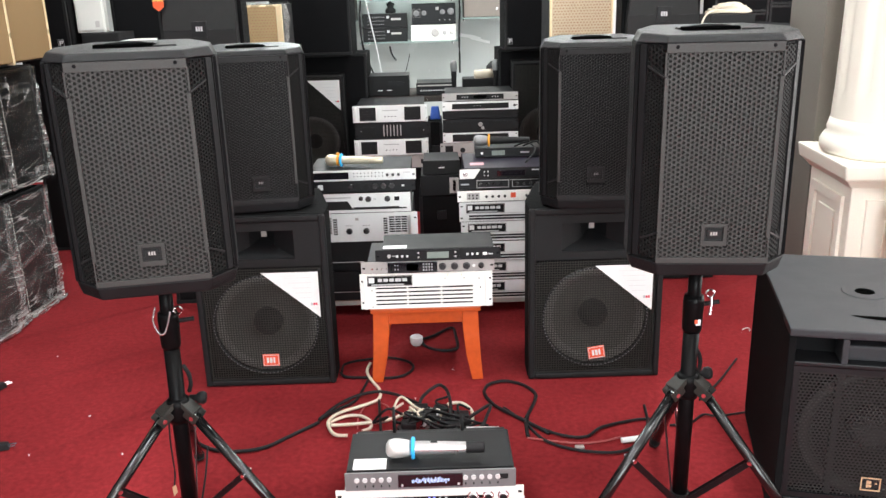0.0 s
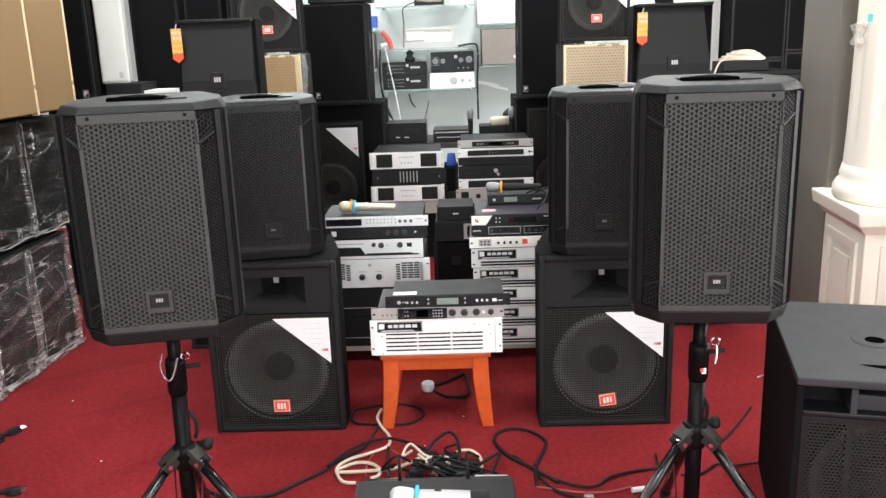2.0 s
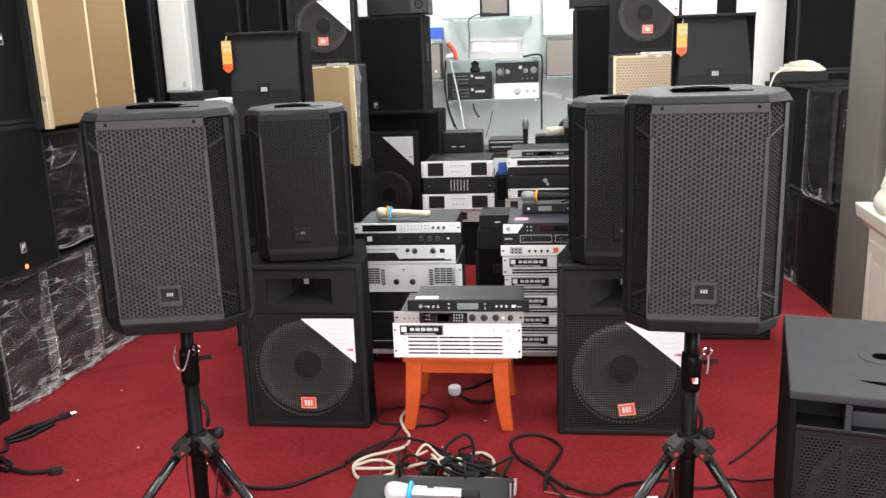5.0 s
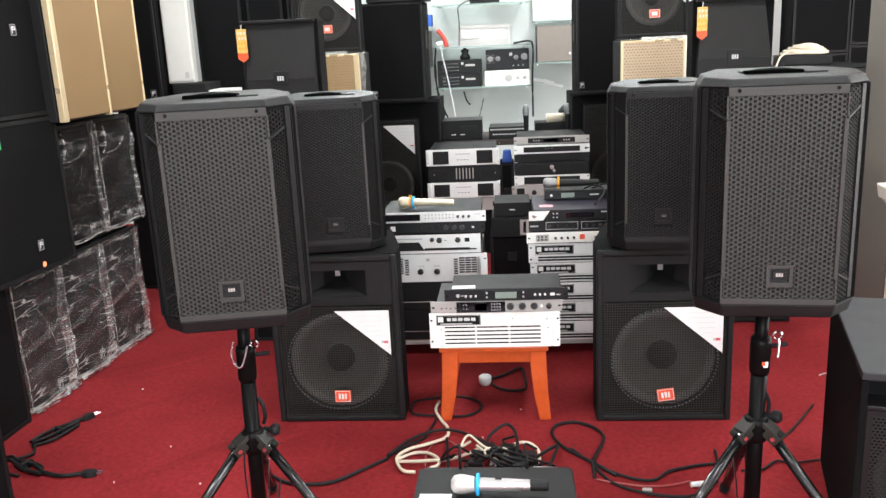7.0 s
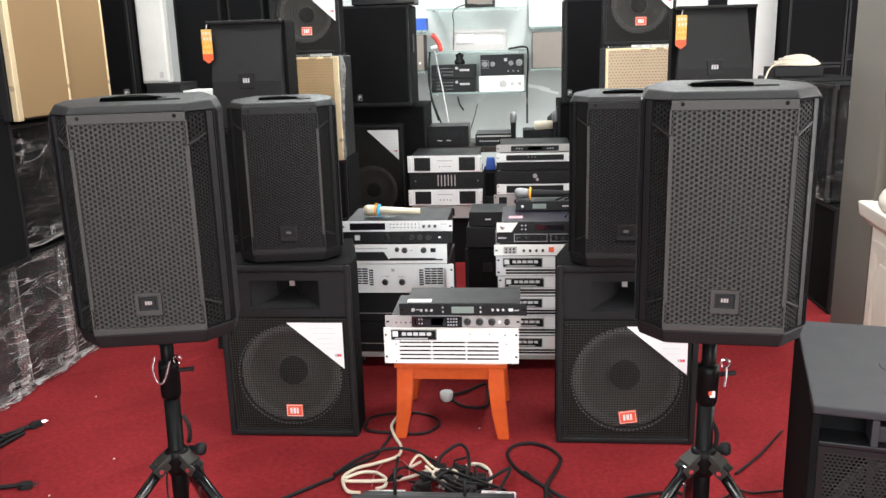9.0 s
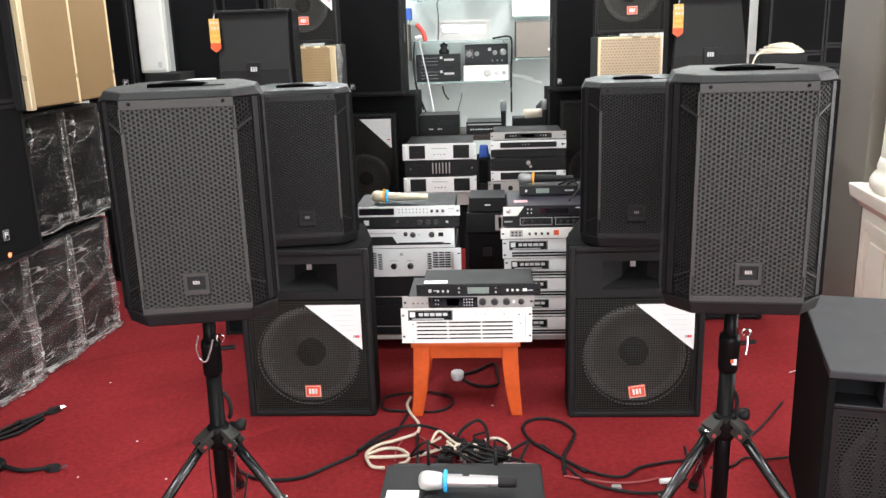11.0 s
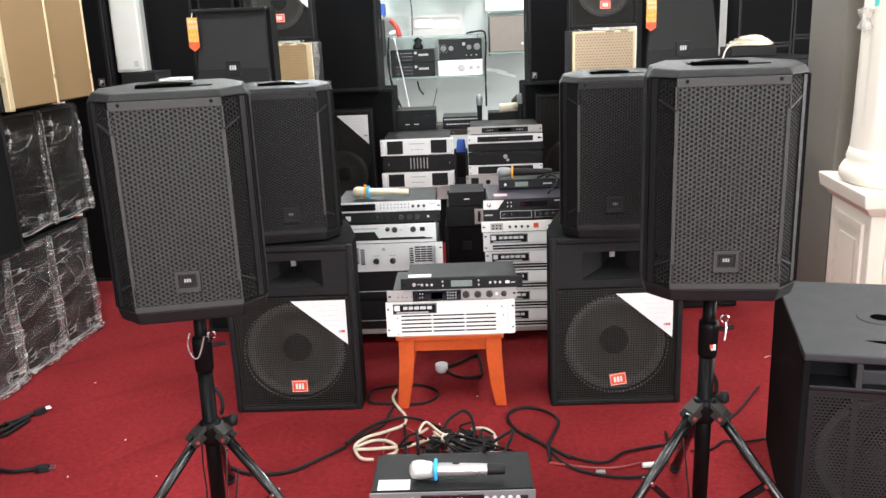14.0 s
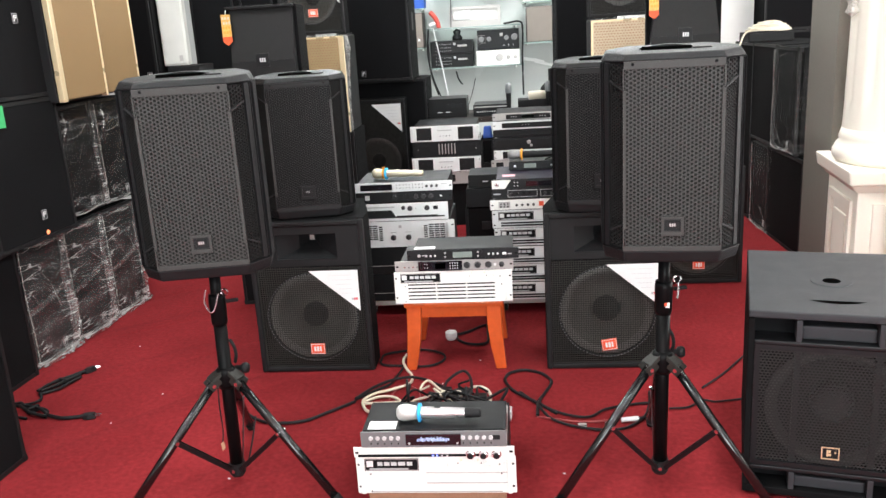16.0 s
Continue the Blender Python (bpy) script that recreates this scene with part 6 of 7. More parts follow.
        part("film_tuck", ruffle([(-W * .33, y0, H * .93), (-W * .30, y0 - .003, H * .82), (-W * .38, y0, H * .70)], 0.014, seed + 6, 0.006, 60), LOOSEFILM, o)
    else:
        part("film_tuck", ruffle([(-W * .45, y0, H * .96), (-W * .42, y0 - .004, H * .80), (-W * .46, y0, H * .66)], 0.022, seed + 4, 0.010, 60), LOOSEFILM, o)
        part("film_tuck", ruffle([(-W * .35, y0, H * .08), (W * .05, y0 - .006, H * .03), (W * .4, y0, H * .06)], 0.020, seed + 8, 0.008, 60), LOOSEFILM, o)
    return o


FACE = 86.5
for i in range(3):
    wrapped_cab(pose(-1.955 + 0.02 * i, 3.10 + i * 0.345, 0, 0, 0, FACE), 0.325, 0.575, 0.45, "black cabinet wrapped in crinkled clear film, on the carpet", 3 + i)
for i in range(2):
    wrapped_cab(pose(-1.945 + 0.025 * i, 3.555 + i * 0.335, 0.590, 0, 0, FACE), 0.315, 0.545, 0.45, "black cabinet wrapped in crinkled clear film, on another", 8 + i, HIGHWRAP)
for i in range(2):
    gold_cab(pose(-1.775 - 0.004 * i, 3.405 + i * 0.375, 1.165, 0, 0, FACE), 0.37, 0.92, 0.40, "tall gold cloth speaker with bright edges, on wrapped cabinets", face=GOLD, weave=False, group="tall gold speakers", shell=RUBBER)
# nearer dark cabinets with small badges
plain_cab(pose(-1.868, 3.0, 0.585, 0, 0, 84), 0.52, 0.612, 0.5, "black cabinet with a small square badge and amber lamp", badge_at=(0.042, 0.112), group="badged cabinets")
plain_cab(pose(-1.875, 3.0, 1.199, 0, 0, 84), 0.52, 0.612, 0.5, "black cabinet with a small square badge, stacked high", badge_at=(0.098, 0.336), group="badged cabinets")
single("amber_lamp", lathe([(0, -.004), (.009, -.003), (.011, 0), (0, .002)], (0, 0, 0), 'Y', 14), LEDRED, pose(-1.862, 3.05, 0.615, 0, 0, 84), "small amber indicator on a black cabinet", "lamp")
plain_cab(pose(-1.945, 2.62, 0.0, 0, 0, 88), 0.54, 0.583, 0.5, "black cabinet on the carpet below badged ones", group="badged cabinets")
plain_cab(pose(-1.56, 1.83, 0.0, 0, 0, 86), 0.62, 0.583, 0.5, "black cabinet on the carpet at the end of the row", group="badged cabinets")
plain_cab(pose(-1.90, 2.44, 0.585, 0, 0, 86), 0.56, 0.612, 0.5, "black cabinet stacked beside a badged one", group="badged cabinets")
single("green_sticker", box(0, -0.003, 0, 0.05, 0.003, 0.09, 0.001), GREEN, pose(-1.877, 2.885, 1.143, 0, 0, 84), "green paper sticker on a black cabinet", "sticker")

# ---- right side, behind the pier ----
plain_cab(pose(1.785, 4.62, 0, 0, 0, -88), 0.60, 0.56, 0.5, "black cabinet wrapped in film behind the pier", group="right row")
wrapped_cab(pose(1.775, 5.02, 0.0, 0, 0, -88), 0.36, 0.555, 0.45, "black cabinet wrapped in faint clear film behind the pier", 21, FAINTWRAP)
wrapped_cab(pose(1.775, 4.62, 0.565, 0, 0, -88), 0.36, 0.60, 0.45, "black cabinet wrapped in faint clear film behind the pier", 22, FAINTWRAP)
plain_cab(pose(1.765, 5.05, 0.565, 0, 0, -88), 0.46, 0.605, 0.45, "black cabinet in the row behind the pier", group="right row")
plain_cab(pose(1.765, 5.52, 0.0, 0, 0, -88), 0.42, 1.165, 0.45, "black cabinet in the row behind the pier", group="right row")
single("flat_case", box(1.86, 5.38, 1.202, 0.28, 0.24, 0.060, 0.006), RUBBER, Matrix(), "flat black case under a coil of pale cable", "case")
u = thing("cable_coil", pose(1.87, 5.36, 1.233), "heap of pale tangled cable on a flat case", "cable")
rg = random.Random(9)
for i in range(26):
    r = 0.035 + 0.085 * (i % 13) / 12 + rg.uniform(-.006, .006)
    lift = 0.004 + 0.058 * (1 - (r / 0.13) ** 2) * (0.45 + 0.55 * (i // 13))
    pts = [(r * 1.1 * math.cos(a / 9 * 2 * math.pi) + rg.uniform(-.010, .010), r * 0.8 * math.sin(a / 9 * 2 * math.pi) + rg.uniform(-.010, .010), lift + rg.uniform(0, .008)) for a in range(10)]
    part("loop", tube(pts, 0.0048, 6, 5), BONE, u)
part("loose_end", tube([(-0.10, -0.05, 0.03), (-0.17, -0.08, -0.005), (-0.20, -0.10, -0.06), (-0.215, -0.11, -0.10)], 0.0055, 6, 5), BONE, u)
for x, z, hgt in ((2.315, 0.0, 1.2), (2.315, 1.202, 0.95), (2.72, 0.0, 1.25), (2.72, 1.252, 0.9)):
    plain_cab(pose(x, 6.36, z), 0.40, hgt, 0.4, "tall black speaker with side grips behind the pier", group="dark rear corner", handle=True)
structure("wall_rear_return", box(1.65, 6.65, 1.6, 0.90, 0.10, 3.2), WHITE, "white wall return behind the speakers")
structure("wall_rear_window_band", box(1.40, 8.98, 2.0, 0.9, 0.04, 1.6), WHITE, "white panel on the rear wall")

# proud black plate stands for the shade inside the opening
single("wall_niche", box(1.668, 6.594, 1.75, 0.14, 0.012, 0.26, 0.003), FOAM, Matrix(), "small opening in the white wall panel, its dark inside a black plate", "opening")

# carton with a bottle beside the column
u = thing("carton", pose(1.935, 2.88, 0), "open brown carton standing beside the column", "carton")
part("body", box(0, 0, 0.39, 0.40, 0.30, 0.78, 0.004), CARTON, u)
part("tape", box(0, -0.151, 0.33, 0.06, 0.002, 0.60), BONE, u)
u = thing("bottle", pose(1.785, 2.955, 0.781), "dark bottle with a turquoise label on a carton", "bottle")
part("glass", lathe([(0, 0), (.03, 0), (.032, .01), (.032, .12), (.014, .16), (.013, .20), (0, .20)], (0, 0, 0), 'Z', 20), RUBBER, u, "", True)
part("label", lathe([(.0327, .03), (.0332, .03), (.0332, .10), (.0327, .10)], (0, 0, 0), 'Z', 20), TEAL, u)

# ---- glass shelves on the rear wall ----
WY = 8.98


def glass_shelf(x0, x1, z):
    o = thing("glass_shelf", pose((x0 + x1) / 2, WY - 0.36, z), "clear glass wall shelf on steel studs", "shelf", "glass shelves")
    part("pane", box(0, 0.18, 0, x1 - x0, 0.35, 0.010, 0.002), GLASS, o)
    part("front_edge", box(0, 0.003, 0, x1 - x0, 0.004, 0.012), mat_edge, o)
    for x in (-0.42, 0.42):
        part("stud", rod((x * (x1 - x0), 0.02, -0.022), (x * (x1 - x0), 0.02, -0.006), 0.012, seg=12), CHROME, o)
        part("bracket", box(x * (x1 - x0), 0.18, -0.012, 0.014, 0.34, 0.012), ALU, o)
    return o


mat_edge = mat("green_glass_edge", (0.25, 0.33, 0.31), 0.2)
for x0, x1, z in ((-0.72, 0.30, 1.345), (-0.72, 0.30, 0.935), (-0.72, 0.27, 1.760), (0.30, 0.78, 1.150), (0.30, 0.78, 1.560), (-1.02, -0.74, 1.155), (-1.02, -0.74, 1.56)):
    glass_shelf(x0, x1, z)
SHY = WY - 0.33
rack_unit("amplifier", pose(0.03, SHY, 0.972 - .032), "white hi-fi amplifier with one large knob on a glass shelf", "amplifier", W=0.455, H=0.155, D=0.28, face=WHITEPANEL, body=WHITEPANEL, ears=False, feats=[("well", 0.53, 0.5, 0.10, 0.10, GREYPANEL, "dial_frame"), ("knob", 0.53, 0.5, 0.040, GREYPANEL), ("knob", 0.74, 0.5, 0.022, GREYPANEL), ("knob", 0.90, 0.5, 0.020, GREYPANEL), ("dots", 0.22, 0.25, 8, 0.02, 0.004, MIDGREY, "button"), ("rect", 0.2, 0.7, 0.10, 0.012, PRINT, "print_bar")])
rack_unit("amplifier", pose(0.035, SHY + .01, 1.100), "dark grey amplifier with four knobs stacked on a white one", "amplifier", W=0.44, H=0.205, D=0.26, face=BLACKMETAL, ears=False, feats=[("well", 0.1, 0.55, 0.08, 0.08, GREYPANEL, "dial_frame"), ("knob", 0.1, 0.55, 0.03, MIDGREY), ("knob", 0.28, 0.55, 0.025, MIDGREY), ("knob", 0.7, 0.58, 0.025, MIDGREY), ("knob", 0.89, 0.6, 0.034, MIDGREY), ("rect", 0.58, 0.75, 0.03, 0.03, GREYPANEL, "badge"), ("dots", 0.75, 0.2, 3, 0.05, 0.006, PRINT, "button")])
for i in range(2):
    rack_unit("amplifier", pose(-0.46, SHY + .005 * i, 0.941 + i * 0.139), "black karaoke amplifier with rows of small knobs on a shelf", "amplifier", W=0.45, H=0.137, D=0.28, face=RUBBER, ears=False, feats=[("dots", 0.3, 0.75, 8, 0.022, 0.004, PRINT, "knob_cap"), ("dots", 0.3, 0.5, 8, 0.022, 0.004, PRINT, "knob_cap"), ("dots", 0.3, 0.25, 8, 0.022, 0.004, PRINT, "knob_cap"), ("rect", 0.75, 0.6, 0.10, 0.02, GREYPANEL, "display"), ("rect", 0.57, 0.75, 0.025, 0.025, PRINT, "badge")])
single("bracket_clamp", lathe([(0, 0), (.05, 0), (.055, .03), (.03, .06), (.045, .09), (0, .12)], (-0.40, SHY + 0.08, 1.2195), 'Z', 20), RUBBER, Matrix(), "small black fitting on top of an amplifier", "fitting", "", True)
u = thing("framed_board", pose(-0.20, SHY + 0.02, 1.351), "white framed unit with a glass front on a shelf", "frame")
part("frame", framed(-0.27, 0.27, 0.0, 0.205, -0.235, 0.235, 0.065, 0.175, -0.01, 0.03), GREYPANEL, u)
part("white_face", box(0, 0.02, 0.10, 0.52, 0.012, 0.19), WHITE, u)
part("meter_bar", box(-0.13, -0.002, 0.12, 0.18, 0.03, 0.09, 0.002), ALU, u)
u = thing("picture_frame", pose(-0.18, SHY, 1.767), "dark framed certificate standing on a glass shelf", "frame")
part("frame", framed(-0.15, 0.15, 0.0, 0.27, -0.125, 0.125, 0.03, 0.245, -0.01, 0.015), RUBBER, u)
part("sheet", box(0, 0.006, 0.135, 0.26, 0.008, 0.23), GREYBROWN, u, "pale printed sheet")
u = thing("picture_frame", pose(0.145, SHY, 1.767), "silver framed sheet standing on a glass shelf", "frame")
part("frame", framed(-0.11, 0.11, 0.0, 0.25, -0.09, 0.09, 0.02, 0.23, -0.01, 0.015), ALU, u)
part("sheet", box(0, 0.006, 0.125, 0.19, 0.008, 0.22), PAPER, u)
for x, z, w, label in ((0.545, 1.157, 0.42, "taupe cloth bookshelf speaker lying on a glass shelf"), (-0.87, 1.162, 0.24, "taupe cloth bookshelf speaker on a glass shelf")):
    u = thing("bookshelf_speaker", pose(x, SHY, z), label, "speaker", "taupe speakers")
    part("cabinet", box(0, 0.135, 0.18, w, 0.25, 0.36, 0.004), DARKWOOD, u)
    part("front_cloth", box(0, 0.004, 0.18, w - .012, 0.016, 0.348, 0.004), GREYBROWN, u)
    part("badge", box(w * .3, -0.006, 0.08, 0.02, 0.003, 0.025), SILVERBADGE, u)
single("blue_carton", box(-0.80, SHY + .1, 1.624, 0.15, 0.2, 0.115, 0.003), BLUEBOX, Matrix(), "small blue box on a glass shelf", "box")
u = thing("hand_tool", pose(-0.62, SHY, 1.351), "red plastic tool leaning on a glass shelf", "tool")
bm = tube([(-0.05, 0, 0.17), (-0.02, 0, 0.14), (0.02, 0, 0.08), (0.04, 0, 0.0)], 0.024, 10, 5)
part("body", bm, REDTOOL, u, "", True)
part("nozzle", rod((-0.06, -0.01, 0.035), (0.0, -0.01, 0.05), 0.018), PAPER, u)
u = thing("white_board", pose(0.52, WY - 0.03, 1.57), "white printed panel leaning on the wall", "panel")
part("sheet", box(0, 0, 0.23, 0.42, 0.012, 0.45, 0.002), WHITE, u)
# white strips painted in place of a lamp's reflection in the wall
bm = bmesh.new()
for x0, x1, z0, z1, w in ((-0.165, -0.03, 0.044, 0.020, 0.036), (-0.04, 0.07, 0.018, -0.012, 0.050), (0.05, 0.165, -0.018, -0.044, 0.030)):
    q = [bm.verts.new((x0, y, z0 + e)) for y, e in ((0, -w / 2), (0, w / 2))] + [bm.verts.new((x1, 0, z1 + w * 0.4)), bm.verts.new((x1, 0, z1 - w * 0.5))]
    f = bm.faces.new(q)
    r_ = bmesh.ops.extrude_face_region(bm, geom=[f])
    bmesh.ops.translate(bm, verts=[v for v in r_["geom"] if isinstance(v, bmesh.types.BMVert)], vec=(0, -0.003, 0))
single("wall_glint", bm, PAPER, pose(0.455, 8.990, 0.934), "white strips standing in for a reflection in the glossy wall", "tape")
# cables on the rear wall
for pts, mt, r, label in (
        ([(0.10, SHY - .05, 1.36), (0.26, SHY - .06, 1.375), (0.295, SHY - .06, 1.30), (0.285, SHY - .06, 1.0), (0.285, SHY - .06, 0.62)], RUBBER, 0.011, "black cable hanging down the rear wall"),
        ([(-0.64, SHY - .05, 1.36), (-0.60, SHY - .07, 1.15), (-0.56, SHY - .09, 0.95), (-0.50, SHY - .2, 0.62)], BUTTON, 0.0055, "white cable hanging from a glass shelf"),
        ([(-0.69, SHY - .05, 1.35), (-0.71, SHY - .06, 1.1), (-0.67, SHY - .06, 0.85), (-0.58, SHY - .06, 0.6)], RUBBER, 0.009, "black cable hanging down the rear wall"),
        ([(-0.70, SHY - .05, 1.2), (-0.69, SHY - .06, 0.9), (-0.62, SHY - .06, 0.66)], RUBBER, 0.007, "thin black cable hanging down the rear wall"),
        ([(-0.45, SHY - .05, 1.36), (-0.44, SHY - .06, 1.6), (-0.44, SHY - .06, 1.74), (-0.30, SHY - .06, 1.80), (-0.12, SHY - .06, 1.775)], RUBBER, 0.006, "thin black wire looped along a shelf"),
        ([(-0.42, SHY - .02, 0.90), (-0.40, SHY - .03, 0.82), (-0.36, SHY - .03, 0.76)], RUBBER, 0.009, "short black cable end"),
        ([(-0.22, SHY - .02, 0.82), (-0.25, SHY - .03, 0.70), (-0.30, SHY - .03, 0.55)], RUBBER, 0.004, "thin dark wire on the rear wall")):
    single("wall_cable", tube(pts, r, 6, 6), mt, Matrix(), label, "cable", "wall cables")

# ---- cables and oddments on the carpet ----


def cable(pts, r, mt, label):
    return single("floor_cable", tube(pts, r, 8, 8), mt, Matrix(), label, "cable", "floor cables", True)


cable([(-0.388, 2.94, 0.008), (-0.385, 3.007, 0.008), (-0.349, 3.036, 0.008), (-0.284, 3.055, 0.008), (-0.209, 3.064, 0.008), (-0.137, 3.026, 0.008), (-0.109, 2.97, 0.008), (-0.13, 2.913, 0.008), (-0.182, 2.881, 0.008), (-0.28, 2.888, 0.008), (-0.364, 2.9, 0.008), (-0.392, 2.939, 0.008)], 0.005, RUBBER, "black cable lying in a loop on the carpet")
cable([(-0.28, 3.006, 0.012), (-0.287, 2.929, 0.012), (-0.259, 2.84, 0.012), (-0.23, 2.773, 0.012), (-0.231, 2.698, 0.012), (-0.297, 2.645, 0.012), (-0.357, 2.609, 0.012), (-0.392, 2.553, 0.012), (-0.382, 2.495, 0.012), (-0.358, 2.455, 0.012), (-0.318, 2.447, 0.012)], 0.006, BONE, "off-white cable snaking over the carpet")
cable([(-0.39, 2.544, 0.009), (-0.337, 2.586, 0.009), (-0.284, 2.583, 0.009), (-0.247, 2.541, 0.009), (-0.246, 2.498, 0.009), (-0.271, 2.479, 0.009)], 0.006, BONE, "off-white cable loop on the carpet")
cable([(-0.383, 2.514, 0.016), (-0.328, 2.514, 0.016), (-0.272, 2.519, 0.016), (-0.201, 2.529, 0.016), (-0.136, 2.574, 0.016), (-0.111, 2.599, 0.016)], 0.006, BONE, "off-white cable running to the power strip")
cable([(-0.0, 2.585, 0.02), (0.026, 2.613, 0.03), (0.069, 2.614, 0.03), (0.1, 2.579, 0.02), (0.1, 2.522, 0.012), (0.084, 2.51, 0.01)], 0.006, BONE, "off-white cable arched by the power strip")
cable([(-0.424, 2.55, 0.02), (-0.372, 2.647, 0.02), (-0.31, 2.714, 0.02), (-0.238, 2.743, 0.02), (-0.173, 2.72, 0.02), (-0.113, 2.668, 0.02), (-0.054, 2.611, 0.02), (0.01, 2.557, 0.02)], 0.006, RUBBER, "thick black cable across the carpet")
cable([(-0.28, 2.865, 0.008), (-0.295, 2.776, 0.008), (-0.315, 2.699, 0.008), (-0.371, 2.639, 0.008), (-0.429, 2.565, 0.008)], 0.005, RUBBER, "black cable across the carpet")
cable([(0.284, 2.531, 0.008), (0.333, 2.666, 0.008), (0.335, 2.728, 0.008), (0.297, 2.79, 0.008), (0.236, 2.822, 0.008), (0.176, 2.797, 0.008), (0.155, 2.73, 0.008), (0.183, 2.638, 0.008), (0.235, 2.569, 0.008), (0.291, 2.504, 0.008), (0.348, 2.429, 0.008)], 0.006, RUBBER, "black cable lying in a loop on the carpet")
cable([(0.291, 2.545, 0.008), (0.281, 2.489, 0.008), (0.278, 2.41, 0.008)], 0.006, RUBBER, "black cable end beside the amplifiers")
cable([(-0.085, 2.601, 0.02), (-0.07, 2.628, 0.05), (-0.036, 2.654, 0.07), (-0.006, 2.681, 0.07), (0.02, 2.647, 0.06), (0.029, 2.564, 0.04), (0.015, 2.5, 0.02)], 0.006, RUBBER, "black cable arching out of the power strip")
cable([(0.057, 2.496, 0.015), (0.117, 2.544, 0.03), (0.166, 2.576, 0.04), (0.147, 2.506, 0.03), (0.129, 2.454, 0.02)], 0.006, RUBBER, "black cable bent back to the power strip")
cable([(-0.226, 2.675, 0.02), (-0.215, 2.548, 0.03), (-0.204, 2.426, 0.035)], 0.005, RUBBER, "black cable dropping behind the mixer")
cable([(-0.127, 2.469, 0.03), (-0.102, 2.491, 0.05), (-0.054, 2.505, 0.06), (0.008, 2.507, 0.05), (0.045, 2.484, 0.03)], 0.005, RUBBER, "black cable among plugs")
cable([(-0.163, 2.513, 0.02), (-0.106, 2.467, 0.04), (-0.053, 2.488, 0.05), (-0.007, 2.456, 0.05), (0.034, 2.455, 0.03)], 0.005, RUBBER, "black cable among plugs")
cable([(-0.289, 2.496, 0.008), (-0.292, 2.584, 0.008), (-0.27, 2.663, 0.008), (-0.228, 2.682, 0.008), (-0.187, 2.638, 0.008), (-0.171, 2.564, 0.008)], 0.0025, PINKWIRE, "thin red wire curled on the carpet")
cable([(0.216, 2.614, 0.008), (0.278, 2.515, 0.008), (0.376, 2.422, 0.008), (0.464, 2.398, 0.008), (0.539, 2.462, 0.008), (0.695, 2.502, 0.008), (0.724, 2.434, 0.008)], 0.005, RUBBER, "black cable across the carpet under a stand")
cable([(0.275, 2.403, 0.008), (0.354, 2.379, 0.008), (0.431, 2.36, 0.008), (0.51, 2.365, 0.008), (0.581, 2.39, 0.008)], 0.003, PINKWIRE, "thin red wire with a clear clip on the carpet")
cable([(0.278, 2.504, 0.008), (0.334, 2.38, 0.008), (0.438, 2.314, 0.008), (0.561, 2.301, 0.008), (0.646, 2.372, 0.008), (0.689, 2.48, 0.008), (0.707, 2.596, 0.008)], 0.005, RUBBER, "black cable bent round a stand")
cable([(0.757, 2.455, 0.008), (0.827, 2.464, 0.008), (0.888, 2.519, 0.008), (0.935, 2.506, 0.008), (1.033, 2.525, 0.008)], 0.004, RUBBER, "thin black cable under the subwoofer's edge")
cable([(0.91, 2.625, 0.008), (1.024, 2.761, 0.008), (1.157, 2.951, 0.008)], 0.004, RUBBER, "thin black cable running behind the subwoofer")
cable([(-0.91, 2.604, 0.008), (-0.83, 2.46, 0.008), (-0.745, 2.391, 0.008), (-0.659, 2.378, 0.008), (-0.582, 2.398, 0.008), (-0.514, 2.462, 0.008), (-0.427, 2.551, 0.008)], 0.006, RUBBER, "thick black cable across the carpet")
cable([(-0.722, 2.253, 0.1), (-0.711, 2.17, 0.06), (-0.712, 2.111, 0.01)], 0.003, RUBBER, "thin black cord beside a stand")


def cord_bundle(at, turn, length, label, strands=4):
    """A mains lead folded back on itself and tied, ending in a tail towards its plug."""
    o = thing("cord_bundle", pose(at[0], at[1], 0, 0, 0, turn), label, "cable", "bundled mains leads")
    rr = random.Random(int(abs(at[1]) * 1000))
    for i in range(strands):
        y, z = (i - (strands - 1) / 2) * 0.011, 0.0075 + (0.010 if i % 2 else 0)
        pts = [(-length / 2 + rr.uniform(-.015, .015), y * 0.6, z), (-length * .2, y * 1.7 + rr.uniform(-.004, .004), z + .002), (length * .1, y * 1.4, z + .004), (length / 2 + rr.uniform(-.02, .01), y * 0.5, z)]
        part("strand", tube(pts, 0.0062, 7, 6), RUBBER, o, "", True)
    part("tie", box(0.01, 0, 0.016, 0.016, 0.052, 0.026, 0.005), RUBBER, o)
    return o


cord_bundle((-1.755, 2.765), 62, 0.20, "black mains lead folded and tied on the carpet", 5)
cord_bundle((-1.72, 2.50), 150, 0.17, "black mains lead folded and tied on the carpet", 4)
cable([(-1.705, 2.895, 0.009), (-1.722, 2.872, 0.012), (-1.735, 2.845, 0.014)], 0.0085, RUBBER, "thick sleeve of a black mains lead")
cable([(-1.80, 2.68, 0.008), (-1.76, 2.60, 0.008), (-1.83, 2.555, 0.008), (-1.90, 2.60, 0.008)], 0.006, RUBBER, "black mains lead on the carpet")
cable([(-1.455, 2.462, 0.009), (-1.50, 2.452, 0.009), (-1.57, 2.44, 0.009), (-1.66, 2.47, 0.010)], 0.0075, RUBBER, "black mains lead running to its plug")
cable([(-1.78, 2.54, 0.008), (-1.83, 2.58, 0.010), (-1.87, 2.54, 0.008), (-1.80, 2.47, 0.008), (-1.72, 2.44, 0.008)], 0.006, RUBBER, "black mains lead on the carpet")
